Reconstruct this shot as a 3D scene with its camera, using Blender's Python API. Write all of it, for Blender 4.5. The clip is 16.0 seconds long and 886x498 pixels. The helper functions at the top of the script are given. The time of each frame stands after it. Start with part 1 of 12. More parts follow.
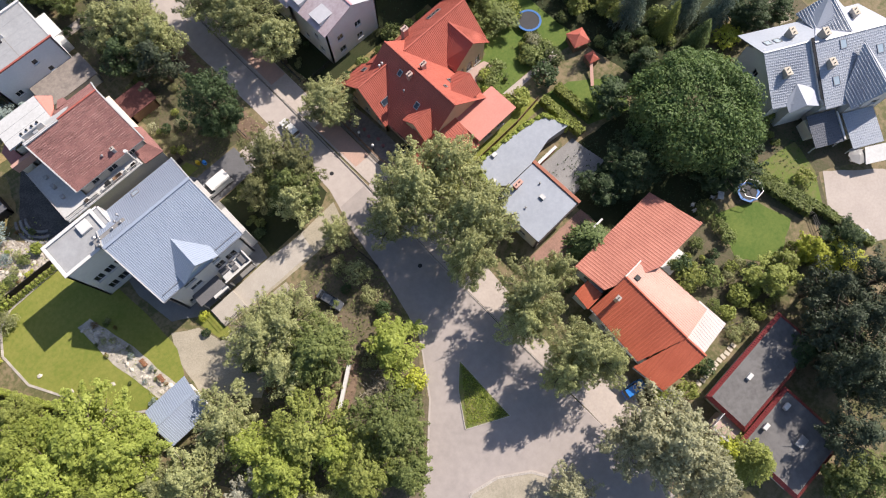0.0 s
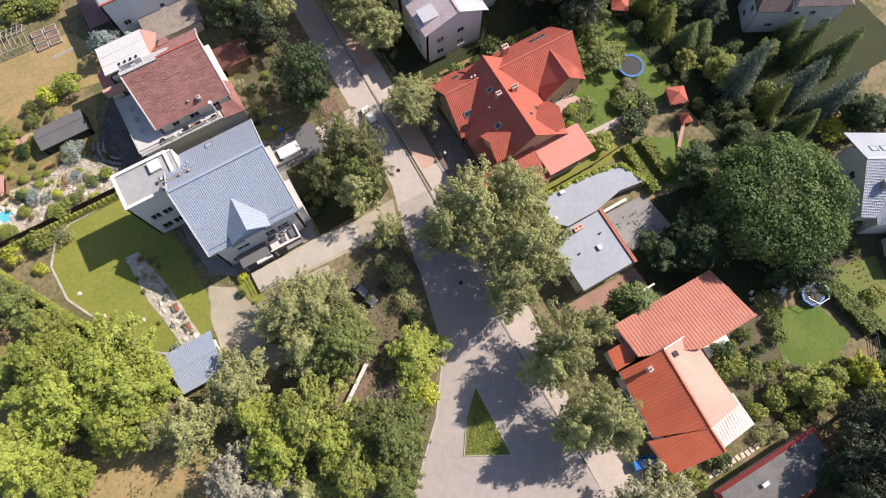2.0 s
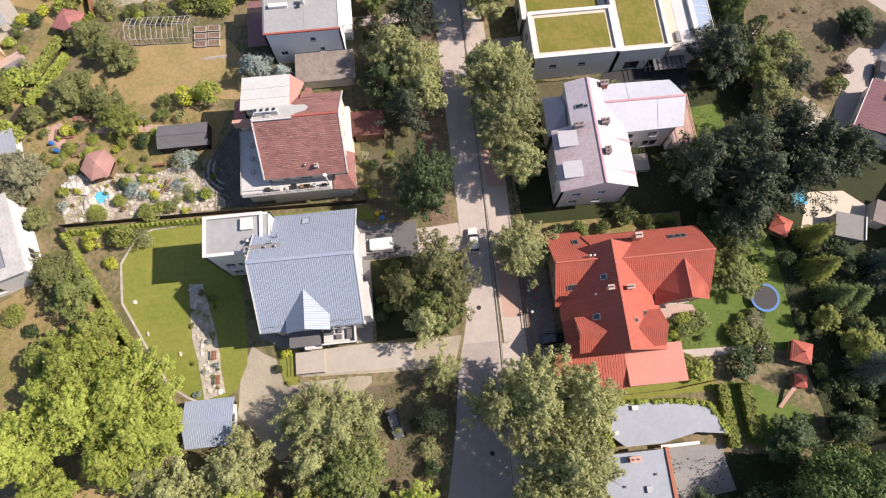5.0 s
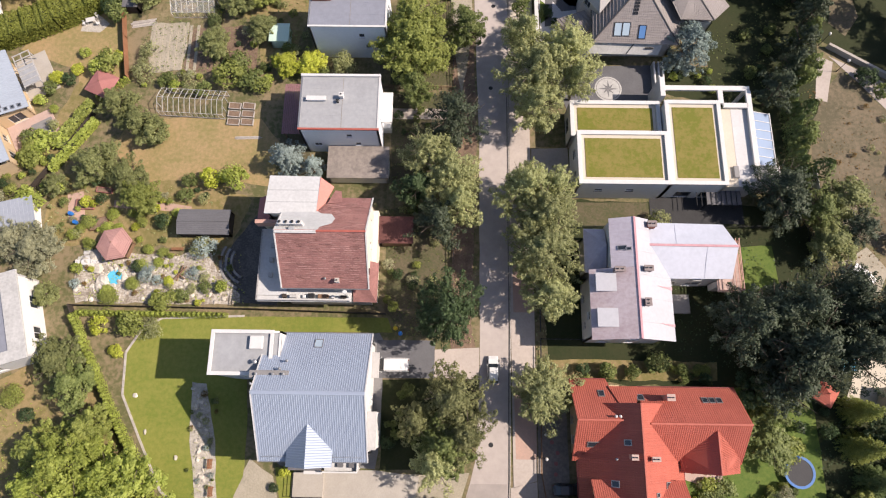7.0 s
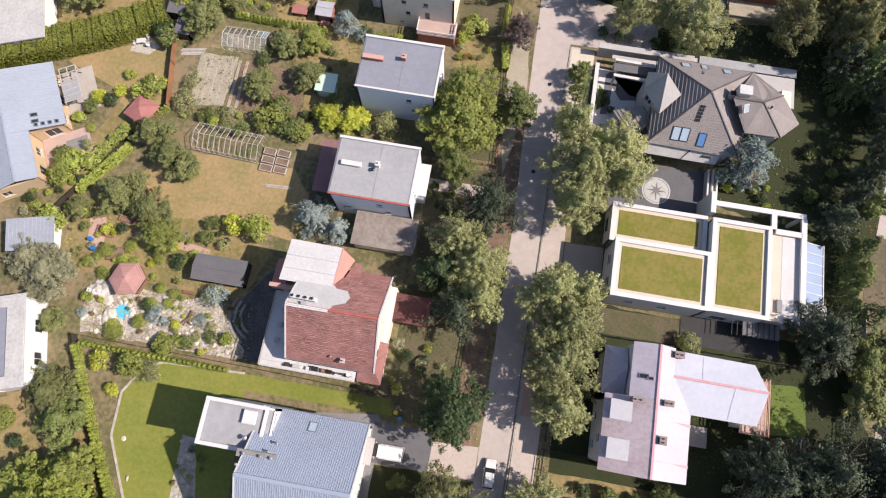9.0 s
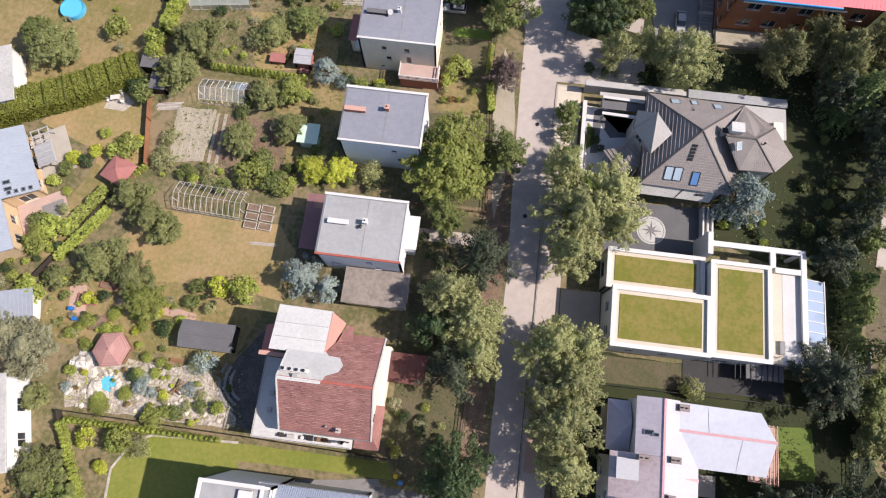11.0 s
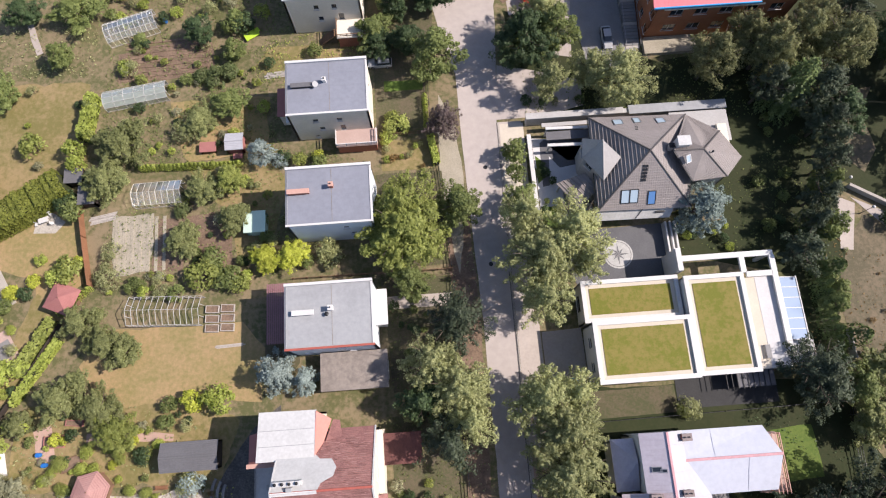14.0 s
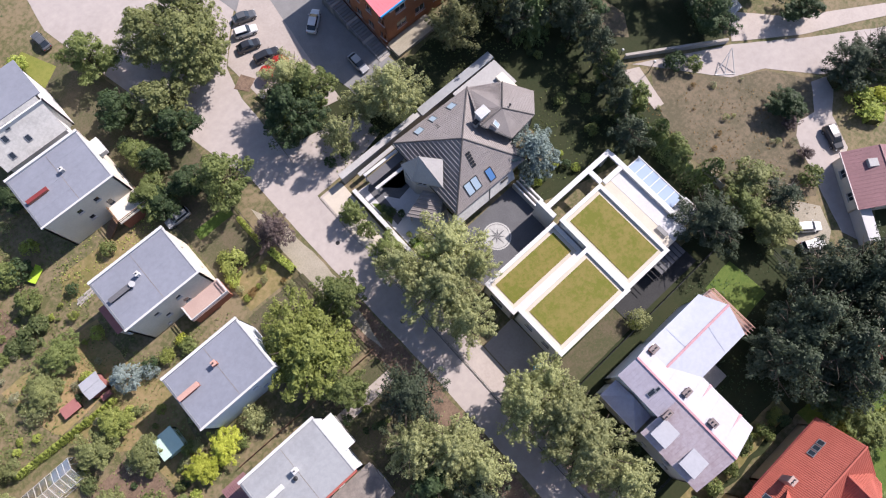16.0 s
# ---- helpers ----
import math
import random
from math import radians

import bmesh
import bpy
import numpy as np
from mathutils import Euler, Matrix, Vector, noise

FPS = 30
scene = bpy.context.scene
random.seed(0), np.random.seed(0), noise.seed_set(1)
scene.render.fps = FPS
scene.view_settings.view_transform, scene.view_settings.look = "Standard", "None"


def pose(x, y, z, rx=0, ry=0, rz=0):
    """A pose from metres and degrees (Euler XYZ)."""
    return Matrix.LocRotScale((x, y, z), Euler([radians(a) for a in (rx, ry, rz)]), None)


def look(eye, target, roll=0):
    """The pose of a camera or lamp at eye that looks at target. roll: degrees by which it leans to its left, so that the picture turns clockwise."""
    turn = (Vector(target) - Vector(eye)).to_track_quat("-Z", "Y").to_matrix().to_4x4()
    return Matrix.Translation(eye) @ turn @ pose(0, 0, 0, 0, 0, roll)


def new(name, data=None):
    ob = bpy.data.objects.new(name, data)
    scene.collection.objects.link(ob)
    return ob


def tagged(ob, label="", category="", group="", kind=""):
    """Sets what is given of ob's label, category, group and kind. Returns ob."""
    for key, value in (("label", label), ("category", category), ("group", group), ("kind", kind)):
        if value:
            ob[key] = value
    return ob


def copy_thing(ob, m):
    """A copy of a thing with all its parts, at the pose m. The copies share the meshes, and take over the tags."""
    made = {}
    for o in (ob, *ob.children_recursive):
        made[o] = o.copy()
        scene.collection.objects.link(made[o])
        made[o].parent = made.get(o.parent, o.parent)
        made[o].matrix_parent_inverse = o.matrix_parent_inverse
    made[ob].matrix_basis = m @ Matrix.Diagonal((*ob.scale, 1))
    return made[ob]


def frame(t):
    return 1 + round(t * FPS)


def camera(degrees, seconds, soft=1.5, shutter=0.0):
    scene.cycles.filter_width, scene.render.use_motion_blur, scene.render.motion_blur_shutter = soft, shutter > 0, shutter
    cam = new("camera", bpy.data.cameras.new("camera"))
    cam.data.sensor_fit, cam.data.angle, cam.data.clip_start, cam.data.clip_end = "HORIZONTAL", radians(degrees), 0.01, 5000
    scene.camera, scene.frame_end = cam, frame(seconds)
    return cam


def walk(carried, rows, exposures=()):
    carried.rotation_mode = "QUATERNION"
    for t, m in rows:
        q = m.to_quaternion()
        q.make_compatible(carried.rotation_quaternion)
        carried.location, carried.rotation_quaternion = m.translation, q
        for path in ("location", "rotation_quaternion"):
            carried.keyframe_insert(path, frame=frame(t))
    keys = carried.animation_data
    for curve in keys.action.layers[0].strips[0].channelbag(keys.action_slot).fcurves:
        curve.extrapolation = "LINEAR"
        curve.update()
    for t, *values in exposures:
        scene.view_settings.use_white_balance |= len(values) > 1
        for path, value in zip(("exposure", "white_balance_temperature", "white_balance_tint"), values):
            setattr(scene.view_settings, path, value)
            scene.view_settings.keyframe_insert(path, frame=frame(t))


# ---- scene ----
cam = camera(72.1, 16.0, soft=1.15)
METRES, EYE, TILT, LEAN, TURN = 90.0, 95.2, -74.0, 0.0, -44.75
ROWS = [
    (0.0, 0.0, 0.0, 0.0, 0.0, 0.0, 0.0),
    (0.5, -0.0014, 0.0001, 0.0003, 1.92, -0.28, -6.89),
    (1.0, -0.0045, 0.0012, 0.0039, 3.51, -0.63, -12.58),
    (1.5, -0.0074, 0.0035, 0.0145, 3.76, -0.68, -13.39),
    (2.0, -0.0127, 0.0081, 0.0345, 4.11, -0.77, -14.44),
    (2.5, -0.0215, 0.0149, 0.0624, 5.04, -1.05, -17.29),
    (3.0, -0.0355, 0.024, 0.096, 6.17, -1.44, -20.88),
    (3.5, -0.0536, 0.0344, 0.1339, 7.61, -2.04, -25.11),
    (4.0, -0.0773, 0.0459, 0.1736, 9.17, -2.81, -29.42),
    (6.5, -0.2642, 0.1052, 0.3806, 15.66, -7.28, -43.09),
    (7.0, -0.3002, 0.1164, 0.4167, 15.84, -7.38, -43.22),
    (7.5, -0.3332, 0.1261, 0.448, 15.82, -7.34, -43.24),
    (8.0, -0.3616, 0.1353, 0.4764, 15.88, -7.34, -43.24),
    (8.5, -0.3874, 0.1424, 0.5018, 16.57, -7.88, -44.39),
    (9.0, -0.4139, 0.149, 0.5187, 21.56, -11.72, -51.55),
    (11.5, -0.5042, 0.1724, 0.5843, 19.16, -9.88, -48.4),
    (12.0, -0.5171, 0.1758, 0.5948, 18.93, -9.71, -48.05),
    (12.5, -0.5314, 0.1793, 0.6057, 17.98, -8.99, -46.72),
    (13.0, -0.5447, 0.1829, 0.6189, 14.78, -6.75, -41.43),
    (13.5, -0.5564, 0.1865, 0.634, 13.43, -5.92, -38.76),
    (14.0, -0.5688, 0.1915, 0.6492, 13.45, -5.89, -38.61),
    (14.5, -0.5842, 0.1964, 0.6688, 9.76, -3.66, -30.61),
    (15.0, -0.5916, 0.203, 0.6934, 4.96, -1.63, -16.96),
    (15.5, -0.5937, 0.2092, 0.7192, 2.03, -1.08, -7.29),
    (16.0, -0.5952, 0.215, 0.7401, 0.58, -0.91, -2.46),
]
walk(cam, [(t, pose(0, 0, EYE, TILT, LEAN, TURN) @ pose(METRES * x, METRES * y, METRES * z, 90 + pitch, roll, yaw)) for t, x, y, z, yaw, pitch, roll in ROWS],
     exposures=[(0.0, 0.54, 6500, 14), (4.0, 0.56, 6750, 17), (7.0, 0.47, 6750, 17), (9.0, 0.47, 6550, 18), (12.5, 0.49, 6450, 16), (14.0, 0.5, 6350, 17), (15.0, 0.5, 6150, 18), (16.0, 0.53, 6080, 19)])

# ---- light ----
SUN_UP, SUN_TURN = radians(44), radians(90)
world = bpy.data.worlds.new("sky")
scene.world = world
world.use_nodes = True
sky = world.node_tree.nodes.new("ShaderNodeTexSky")
sky.sky_type, sky.sun_disc, sky.sun_elevation, sky.sun_rotation = "NISHITA", False, SUN_UP, SUN_TURN
world.node_tree.links.new(sky.outputs[0], world.node_tree.nodes["Background"].inputs[0])
world.node_tree.nodes["Background"].inputs[1].default_value = 0.104
sun = new("sun", bpy.data.lights.new("sun", "SUN"))
sun.data.energy, sun.data.angle, sun.data.color = 5.0, radians(0.6), (1.0, 0.915, 0.79)
sun.matrix_world = look((100 * math.cos(SUN_UP), 0, 100 * math.sin(SUN_UP)), (0, 0, 0))

# ---- materials ----
def mat(name, col, col2=None, rough=0.85, metal=0.0, s1=0.3, s2=5.0, amt=0.6, bump=0.2, bs=22.0, spec=0.3, rnd=0.0, island=0.0, grit=0.12):
    """A painted, stony or earthy surface: two colours mixed at two scales, fine relief."""
    m = bpy.data.materials.new(name)
    m.use_nodes = True
    nt = m.node_tree
    n, lk = nt.nodes, nt.links
    b = n["Principled BSDF"]
    b.inputs["Roughness"].default_value, b.inputs["Metallic"].default_value, b.inputs["Specular IOR Level"].default_value = rough, metal, spec
    g = n.new("ShaderNodeNewGeometry")
    big, small, fine = (n.new("ShaderNodeTexNoise") for _ in range(3))
    for k, s in ((big, s1), (small, s2), (fine, bs)):
        k.inputs["Scale"].default_value, k.inputs["Detail"].default_value = s, 4.0
        k.inputs["Roughness"].default_value = 0.62
        lk.new(g.outputs["Position"], k.inputs["Vector"])
    add = n.new("ShaderNodeMath")
    add.operation = "ADD"
    lk.new(big.outputs[0], add.inputs[0])
    lk.new(small.outputs[0], add.inputs[1])
    rng = n.new("ShaderNodeMapRange")
    rng.inputs["From Min"].default_value, rng.inputs["From Max"].default_value = 1.0 - 0.36 / max(amt, 0.05) * 0.5, 1.0 + 0.36 / max(amt, 0.05) * 0.5
    lk.new(add.outputs[0], rng.inputs["Value"])
    mix = n.new("ShaderNodeMix")
    mix.data_type = "RGBA"
    col2 = col2 or tuple(c * 0.72 for c in col)
    mix.inputs[6].default_value, mix.inputs[7].default_value = (*col, 1), (*col2, 1)
    lk.new(rng.outputs[0], mix.inputs[0])
    hsv = n.new("ShaderNodeHueSaturation")
    lk.new(mix.outputs[2], hsv.inputs["Color"])
    val = n.new("ShaderNodeMath")
    val.operation = "MULTIPLY_ADD"
    lk.new(fine.outputs[0], val.inputs[0])
    val.inputs[1].default_value, val.inputs[2].default_value = grit * 2, 1.0 - grit
    last = val
    for amount, node, out in ((rnd, "ShaderNodeObjectInfo", "Random"), (island, None, "Random Per Island")):
        if amount:
            src = n.new(node) if node else g
            k = n.new("ShaderNodeMath")
            k.operation = "MULTIPLY_ADD"
            lk.new(src.outputs[out], k.inputs[0])
            k.inputs[1].default_value, k.inputs[2].default_value = amount * 2, 1.0 - amount
            mul = n.new("ShaderNodeMath")
            mul.operation = "MULTIPLY"
            lk.new(last.outputs[0], mul.inputs[0])
            lk.new(k.outputs[0], mul.inputs[1])
            last = mul
    lk.new(last.outputs[0], hsv.inputs["Value"])
    lk.new(hsv.outputs[0], b.inputs["Base Color"])
    if bump:
        bp = n.new("ShaderNodeBump")
        bp.inputs["Strength"].default_value, bp.inputs["Distance"].default_value = bump, 0.05
        lk.new(fine.outputs[0], bp.inputs["Height"])
        lk.new(bp.outputs[0], b.inputs["Normal"])
    return m


def leafy(name, c1, c2, c3=None, through_light=0.3):
    """Foliage: every leaf spray has its own tone between two greens, drifting over the crown and from plant to plant."""
    m = bpy.data.materials.new(name)
    m.use_nodes = True
    nt = m.node_tree
    n, lk = nt.nodes, nt.links
    b = n["Principled BSDF"]
    b.inputs["Roughness"].default_value, b.inputs["Specular IOR Level"].default_value = 0.55, 0.25
    g, info = n.new("ShaderNodeNewGeometry"), n.new("ShaderNodeObjectInfo")
    noi = n.new("ShaderNodeTexNoise")
    noi.inputs["Scale"].default_value, noi.inputs["Detail"].default_value = 0.55, 3.0
    lk.new(g.outputs["Position"], noi.inputs["Vector"])
    add = n.new("ShaderNodeMath")
    add.operation = "MULTIPLY_ADD"
    add.inputs[1].default_value = 0.65
    lk.new(g.outputs["Random Per Island"], add.inputs[0])
    sub = n.new("ShaderNodeMath")
    sub.operation = "MULTIPLY_ADD"
    sub.inputs[1].default_value, sub.inputs[2].default_value = 1.1, -0.38
    lk.new(noi.outputs[0], sub.inputs[0])
    lk.new(sub.outputs[0], add.inputs[2])
    ramp = n.new("ShaderNodeValToRGB")
    ramp.color_ramp.elements[0].color, ramp.color_ramp.elements[1].color = (*c1, 1), (*c2, 1)
    if c3:
        ramp.color_ramp.elements.new(0.93).color = (*c2, 1)
        ramp.color_ramp.elements[2].color = (*c3, 1)
    lk.new(add.outputs[0], ramp.inputs[0])
    hsv = n.new("ShaderNodeHueSaturation")
    k = n.new("ShaderNodeMath")
    k.operation = "MULTIPLY_ADD"
    k.inputs[1].default_value, k.inputs[2].default_value = 0.36, 0.82
    lk.new(info.outputs["Random"], k.inputs[0])
    lk.new(k.outputs[0], hsv.inputs["Value"])
    lk.new(ramp.outputs[0], hsv.inputs["Color"])
    lk.new(hsv.outputs[0], b.inputs["Base Color"])
    tr = n.new("ShaderNodeBsdfTranslucent")
    lk.new(hsv.outputs[0], tr.inputs["Color"])
    ms = n.new("ShaderNodeMixShader")
    ms.inputs[0].default_value = through_light
    lk.new(b.outputs[0], ms.inputs[1])
    lk.new(tr.outputs[0], ms.inputs[2])
    lk.new(ms.outputs[0], n["Material Output"].inputs["Surface"])
    return m


def glassy(name, col, rough=0.05, clear=0.0):
    m = bpy.data.materials.new(name)
    m.use_nodes = True
    b = m.node_tree.nodes["Principled BSDF"]
    b.inputs["Base Color"].default_value, b.inputs["Roughness"].default_value = (*col, 1), rough
    b.inputs["Specular IOR Level"].default_value, b.inputs["Transmission Weight"].default_value = 0.7, clear
    return m


M_EARTH = mat("earth_and_dry_grass", (0.215, 0.168, 0.102), (0.1, 0.102, 0.042), s1=0.16, s2=1.3, amt=1.3, bump=0.5, bs=9, grit=0.3)
M_LAWN = mat("mown_lawn", (0.145, 0.175, 0.03), (0.215, 0.215, 0.05), s1=0.12, s2=1.5, amt=0.9, bump=0.5, bs=14, grit=0.25)
M_ROOFGRASS = mat("sun_dried_roof_grass", (0.135, 0.14, 0.020), (0.2, 0.165, 0.045), s1=0.35, s2=1.6, amt=1.2, bump=0.5, bs=14, grit=0.25)
M_LOT = mat("bare_dry_lot", (0.168, 0.132, 0.087), (0.102, 0.089, 0.054), s1=0.2, s2=1.5, amt=1.2, bump=0.5, bs=10, grit=0.3)
M_LUSH = mat("lush_lawn", (0.07, 0.12, 0.02), (0.115, 0.155, 0.032), s1=0.2, s2=2.0, amt=0.9, bump=0.5, bs=12, grit=0.3)
M_DRY = mat("parched_lawn", (0.34, 0.235, 0.125), (0.22, 0.185, 0.075), s1=0.13, s2=1.6, amt=0.9, bump=0.4, bs=14, grit=0.2)
M_HALFDRY = mat("half_dry_lawn", (0.275, 0.205, 0.105), (0.165, 0.145, 0.052), s1=0.11, s2=1.2, amt=1.1, bump=0.4, bs=14, grit=0.25)
M_SOIL = mat("garden_soil", (0.225, 0.155, 0.11), (0.13, 0.09, 0.065), s1=0.5, s2=3, amt=1.0, bump=0.8, bs=8, grit=0.3)
# yard earth darkened so that tree shade is in its colour
M_SHADEGROUND = mat("yard_ground_with_shade", (0.075, 0.078, 0.036), (0.118, 0.096, 0.062), s1=0.25, s2=2.5, amt=1.2, bump=0.6, bs=10, grit=0.3)
M_ROAD = mat("worn_asphalt", (0.43, 0.38, 0.356), (0.36, 0.318, 0.298), s1=0.12, s2=0.9, amt=0.7, bump=0.04, bs=30, grit=0.05)
M_OLDROAD = mat("older_grey_asphalt", (0.355, 0.315, 0.297), (0.29, 0.258, 0.244), s1=0.12, s2=0.9, amt=0.7, bump=0.04, bs=30, grit=0.05)
M_CRACK = mat("tar_seam", (0.08, 0.073, 0.07), rough=0.6)
M_PAVE = mat("concrete_pavers", (0.43, 0.375, 0.34), (0.36, 0.312, 0.282), s1=0.3, s2=2.5, amt=0.7, bump=0.1, bs=20, rnd=0.08, grit=0.08)
M_PAVERED = mat("reddish_pavers", (0.46, 0.30, 0.245), (0.38, 0.27, 0.225), s1=0.3, s2=4, amt=0.8, bump=0.3, bs=20, rnd=0.08)
M_GRAVEL = mat("sandy_gravel", (0.375, 0.333, 0.265), (0.28, 0.252, 0.195), s1=0.25, s2=4, amt=0.9, bump=0.5, bs=18, grit=0.25)
M_KERB = mat("kerb_stone", (0.46, 0.42, 0.385), s1=1, s2=8, rnd=0.1)
M_STONE = mat("pale_rock", (0.48, 0.44, 0.385), (0.30, 0.275, 0.24), s1=0.8, s2=6, amt=1.0, bump=0.6, bs=10, rnd=0.2, island=0.2)
M_COURT = mat("dark_courtyard_paving", (0.135, 0.135, 0.145), (0.10, 0.10, 0.108), s1=0.4, s2=6, bump=0.2)
M_GREYPAVE = mat("grey_paving", (0.25, 0.245, 0.245), (0.19, 0.185, 0.185), s1=0.4, s2=5, bump=0.3, rnd=0.1)
M_BRICKYARD = mat("red_brown_pavers", (0.32, 0.19, 0.15), (0.24, 0.145, 0.115), s1=0.5, s2=4, amt=0.9, bump=0.3, bs=16)
M_WOODGROUND = mat("leaf_strewn_ground", (0.16, 0.125, 0.088), (0.095, 0.088, 0.045), s1=0.25, s2=2.5, amt=1.2, bump=0.6, bs=10, grit=0.3)
# grey-brown stones, darkened further with painted shade
M_STONYYARD = mat("stony_yard_part_shade", (0.07, 0.066, 0.064), (0.12, 0.112, 0.105), s1=0.5, s2=4, amt=1.3, bump=0.8, bs=8, grit=0.3)
M_WHITE = mat("white_render", (0.688, 0.679, 0.67), (0.605, 0.595, 0.586), s1=0.35, s2=3, amt=0.5, bump=0.08, grit=0.05)
M_PALEBLUE = mat("pale_blue_render", (0.72, 0.76, 0.82), (0.65, 0.69, 0.75), s1=0.35, s2=3, amt=0.6, bump=0.08, grit=0.05)
M_BEIGE = mat("beige_render", (0.72, 0.67, 0.58), (0.62, 0.57, 0.49), s1=0.35, s2=3, amt=0.6, bump=0.1, grit=0.06)
M_CREAM = mat("cream_render", (0.56, 0.42, 0.27), (0.48, 0.36, 0.23), s1=0.35, s2=3, amt=0.6, bump=0.1, grit=0.06)
M_GREYWALL = mat("grey_render", (0.43, 0.42, 0.415), (0.35, 0.34, 0.335), s1=0.35, s2=3, amt=0.6, bump=0.1)
M_BRICK = mat("orange_brick", (0.36, 0.15, 0.075), (0.28, 0.115, 0.06), s1=0.6, s2=9, amt=0.9, bump=0.3, bs=14)
M_CREAMFLOOR = mat("cream_terrace_stone", (0.56, 0.5, 0.415), (0.48, 0.43, 0.36), s1=0.4, s2=4, amt=0.6, bump=0.08, grit=0.05)
M_FRESHWHITE = mat("fresh_white_coating", (0.545, 0.545, 0.545), (0.44, 0.44, 0.44), rough=0.6, s1=0.3, s2=2.4, amt=0.6, bump=0.08, grit=0.05)
M_TRIM = mat("white_trim", (0.595, 0.587, 0.58), (0.51, 0.503, 0.497), rough=0.5, s1=0.8, s2=6, amt=0.5, bump=0.05, grit=0.04)
M_BLUEROOF = mat("blue_grey_sheet_roof", (0.315, 0.365, 0.455), (0.28, 0.325, 0.41), rough=0.42, metal=0.15, s1=0.22, s2=3, amt=0.5, bump=0.05, grit=0.05)
M_REDROOF = mat("faded_red_shingle", (0.3, 0.148, 0.135), (0.215, 0.105, 0.098), rough=0.9, s1=0.5, s2=5, amt=1.3, bump=0.5, bs=9, grit=0.28)
M_REDSTONE = mat("bleached_shingle_granules", (0.37, 0.215, 0.195), (0.3, 0.16, 0.145), rough=0.9, island=0.2)
M_REDMEMBRANE = mat("coral_membrane", (0.55, 0.23, 0.19), (0.48, 0.195, 0.16), rough=0.7, s1=0.5, s2=4, bump=0.1)
M_TERRA = mat("terracotta_tile", (0.42, 0.115, 0.082), (0.35, 0.092, 0.066), rough=0.6, s1=0.4, s2=6, amt=0.8, bump=0.25, bs=12, island=0.06)
M_SALMON = mat("pale_salmon", (0.52, 0.315, 0.262), (0.455, 0.27, 0.225), rough=0.7, s1=0.5, s2=4, bump=0.1)
M_PALEORANGE = mat("paler_orange_tile", (0.47, 0.185, 0.135), (0.36, 0.13, 0.095), rough=0.45, s1=0.3, s2=5, amt=0.8, bump=0.2, bs=12, island=0.06)
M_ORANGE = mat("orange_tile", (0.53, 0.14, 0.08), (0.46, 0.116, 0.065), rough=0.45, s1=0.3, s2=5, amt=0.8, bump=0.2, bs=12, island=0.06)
M_PINKMETAL = mat("faded_mauve_sheet", (0.52, 0.45, 0.475), (0.41, 0.325, 0.34), rough=0.5, metal=0.1, s1=0.25, s2=1.8, amt=0.9, bump=0.06, grit=0.06)
M_SILVER = mat("pale_silver_sheet", (0.355, 0.358, 0.39), (0.405, 0.406, 0.44), rough=0.55, metal=0.0, s1=0.25, s2=2, amt=0.6, bump=0.06, grit=0.05)
M_PINKSEAM = mat("rusty_pink_ridge", (0.55, 0.30, 0.33), rough=0.6, s1=1, s2=6)
M_GREYHIP = mat("dark_hip_tile", (0.11, 0.1, 0.098), rough=0.6, s1=1, s2=6)
M_GREYTILE = mat("grey_brown_tile", (0.262, 0.236, 0.228), (0.212, 0.19, 0.184), rough=0.55, s1=0.35, s2=5, amt=0.8, bump=0.2, bs=12, island=0.08)
M_GREYSHEET = mat("pale_turret_sheet", (0.42, 0.4, 0.39), (0.34, 0.325, 0.315), rough=0.5, s1=0.4, s2=4, amt=0.7, bump=0.1)
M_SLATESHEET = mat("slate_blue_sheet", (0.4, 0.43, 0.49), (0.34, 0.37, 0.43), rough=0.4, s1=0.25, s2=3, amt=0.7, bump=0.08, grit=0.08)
M_DARKSLATE = mat("dark_slate_sheet", (0.13, 0.14, 0.17), (0.1, 0.11, 0.13), rough=0.5, s1=0.3, s2=3, bump=0.08)
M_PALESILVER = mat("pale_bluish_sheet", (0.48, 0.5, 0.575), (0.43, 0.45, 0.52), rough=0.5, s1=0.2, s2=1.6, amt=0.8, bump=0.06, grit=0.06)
M_LILACMETAL = mat("lilac_sheet", (0.47, 0.44, 0.5), (0.4, 0.365, 0.42), rough=0.5, s1=0.25, s2=1.8, amt=0.8, bump=0.06, grit=0.06)
M_DARKMAUVE = mat("shaded_mauve_sheet", (0.3, 0.235, 0.25), (0.23, 0.175, 0.185), rough=0.55, s1=0.4, s2=3, amt=0.8, bump=0.06)
# dull red roof sheet, darkened by tree shade in the colour
M_SHADERED = mat("shade_darkened_red_sheet", (0.125, 0.05, 0.045), (0.09, 0.036, 0.033), rough=0.6, s1=0.5, s2=4, amt=0.9, bump=0.08)
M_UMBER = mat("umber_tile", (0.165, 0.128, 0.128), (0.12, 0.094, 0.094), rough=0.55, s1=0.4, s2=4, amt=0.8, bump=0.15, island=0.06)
M_FELT = mat("grey_roof_felt", (0.232, 0.244, 0.29), (0.2, 0.21, 0.25), rough=0.85, s1=0.2, s2=1.4, amt=0.8, bump=0.15, grit=0.08)
M_FELTLIGHT = mat("pale_grey_roof_felt", (0.325, 0.332, 0.345), (0.27, 0.276, 0.288), rough=0.85, s1=0.2, s2=1.4, amt=0.8, bump=0.15, grit=0.08)
M_FELTBROWN = mat("brown_grey_roof_felt", (0.27, 0.235, 0.21), (0.19, 0.165, 0.15), rough=0.9, s1=0.4, s2=2, amt=1.0, bump=0.2, grit=0.12)
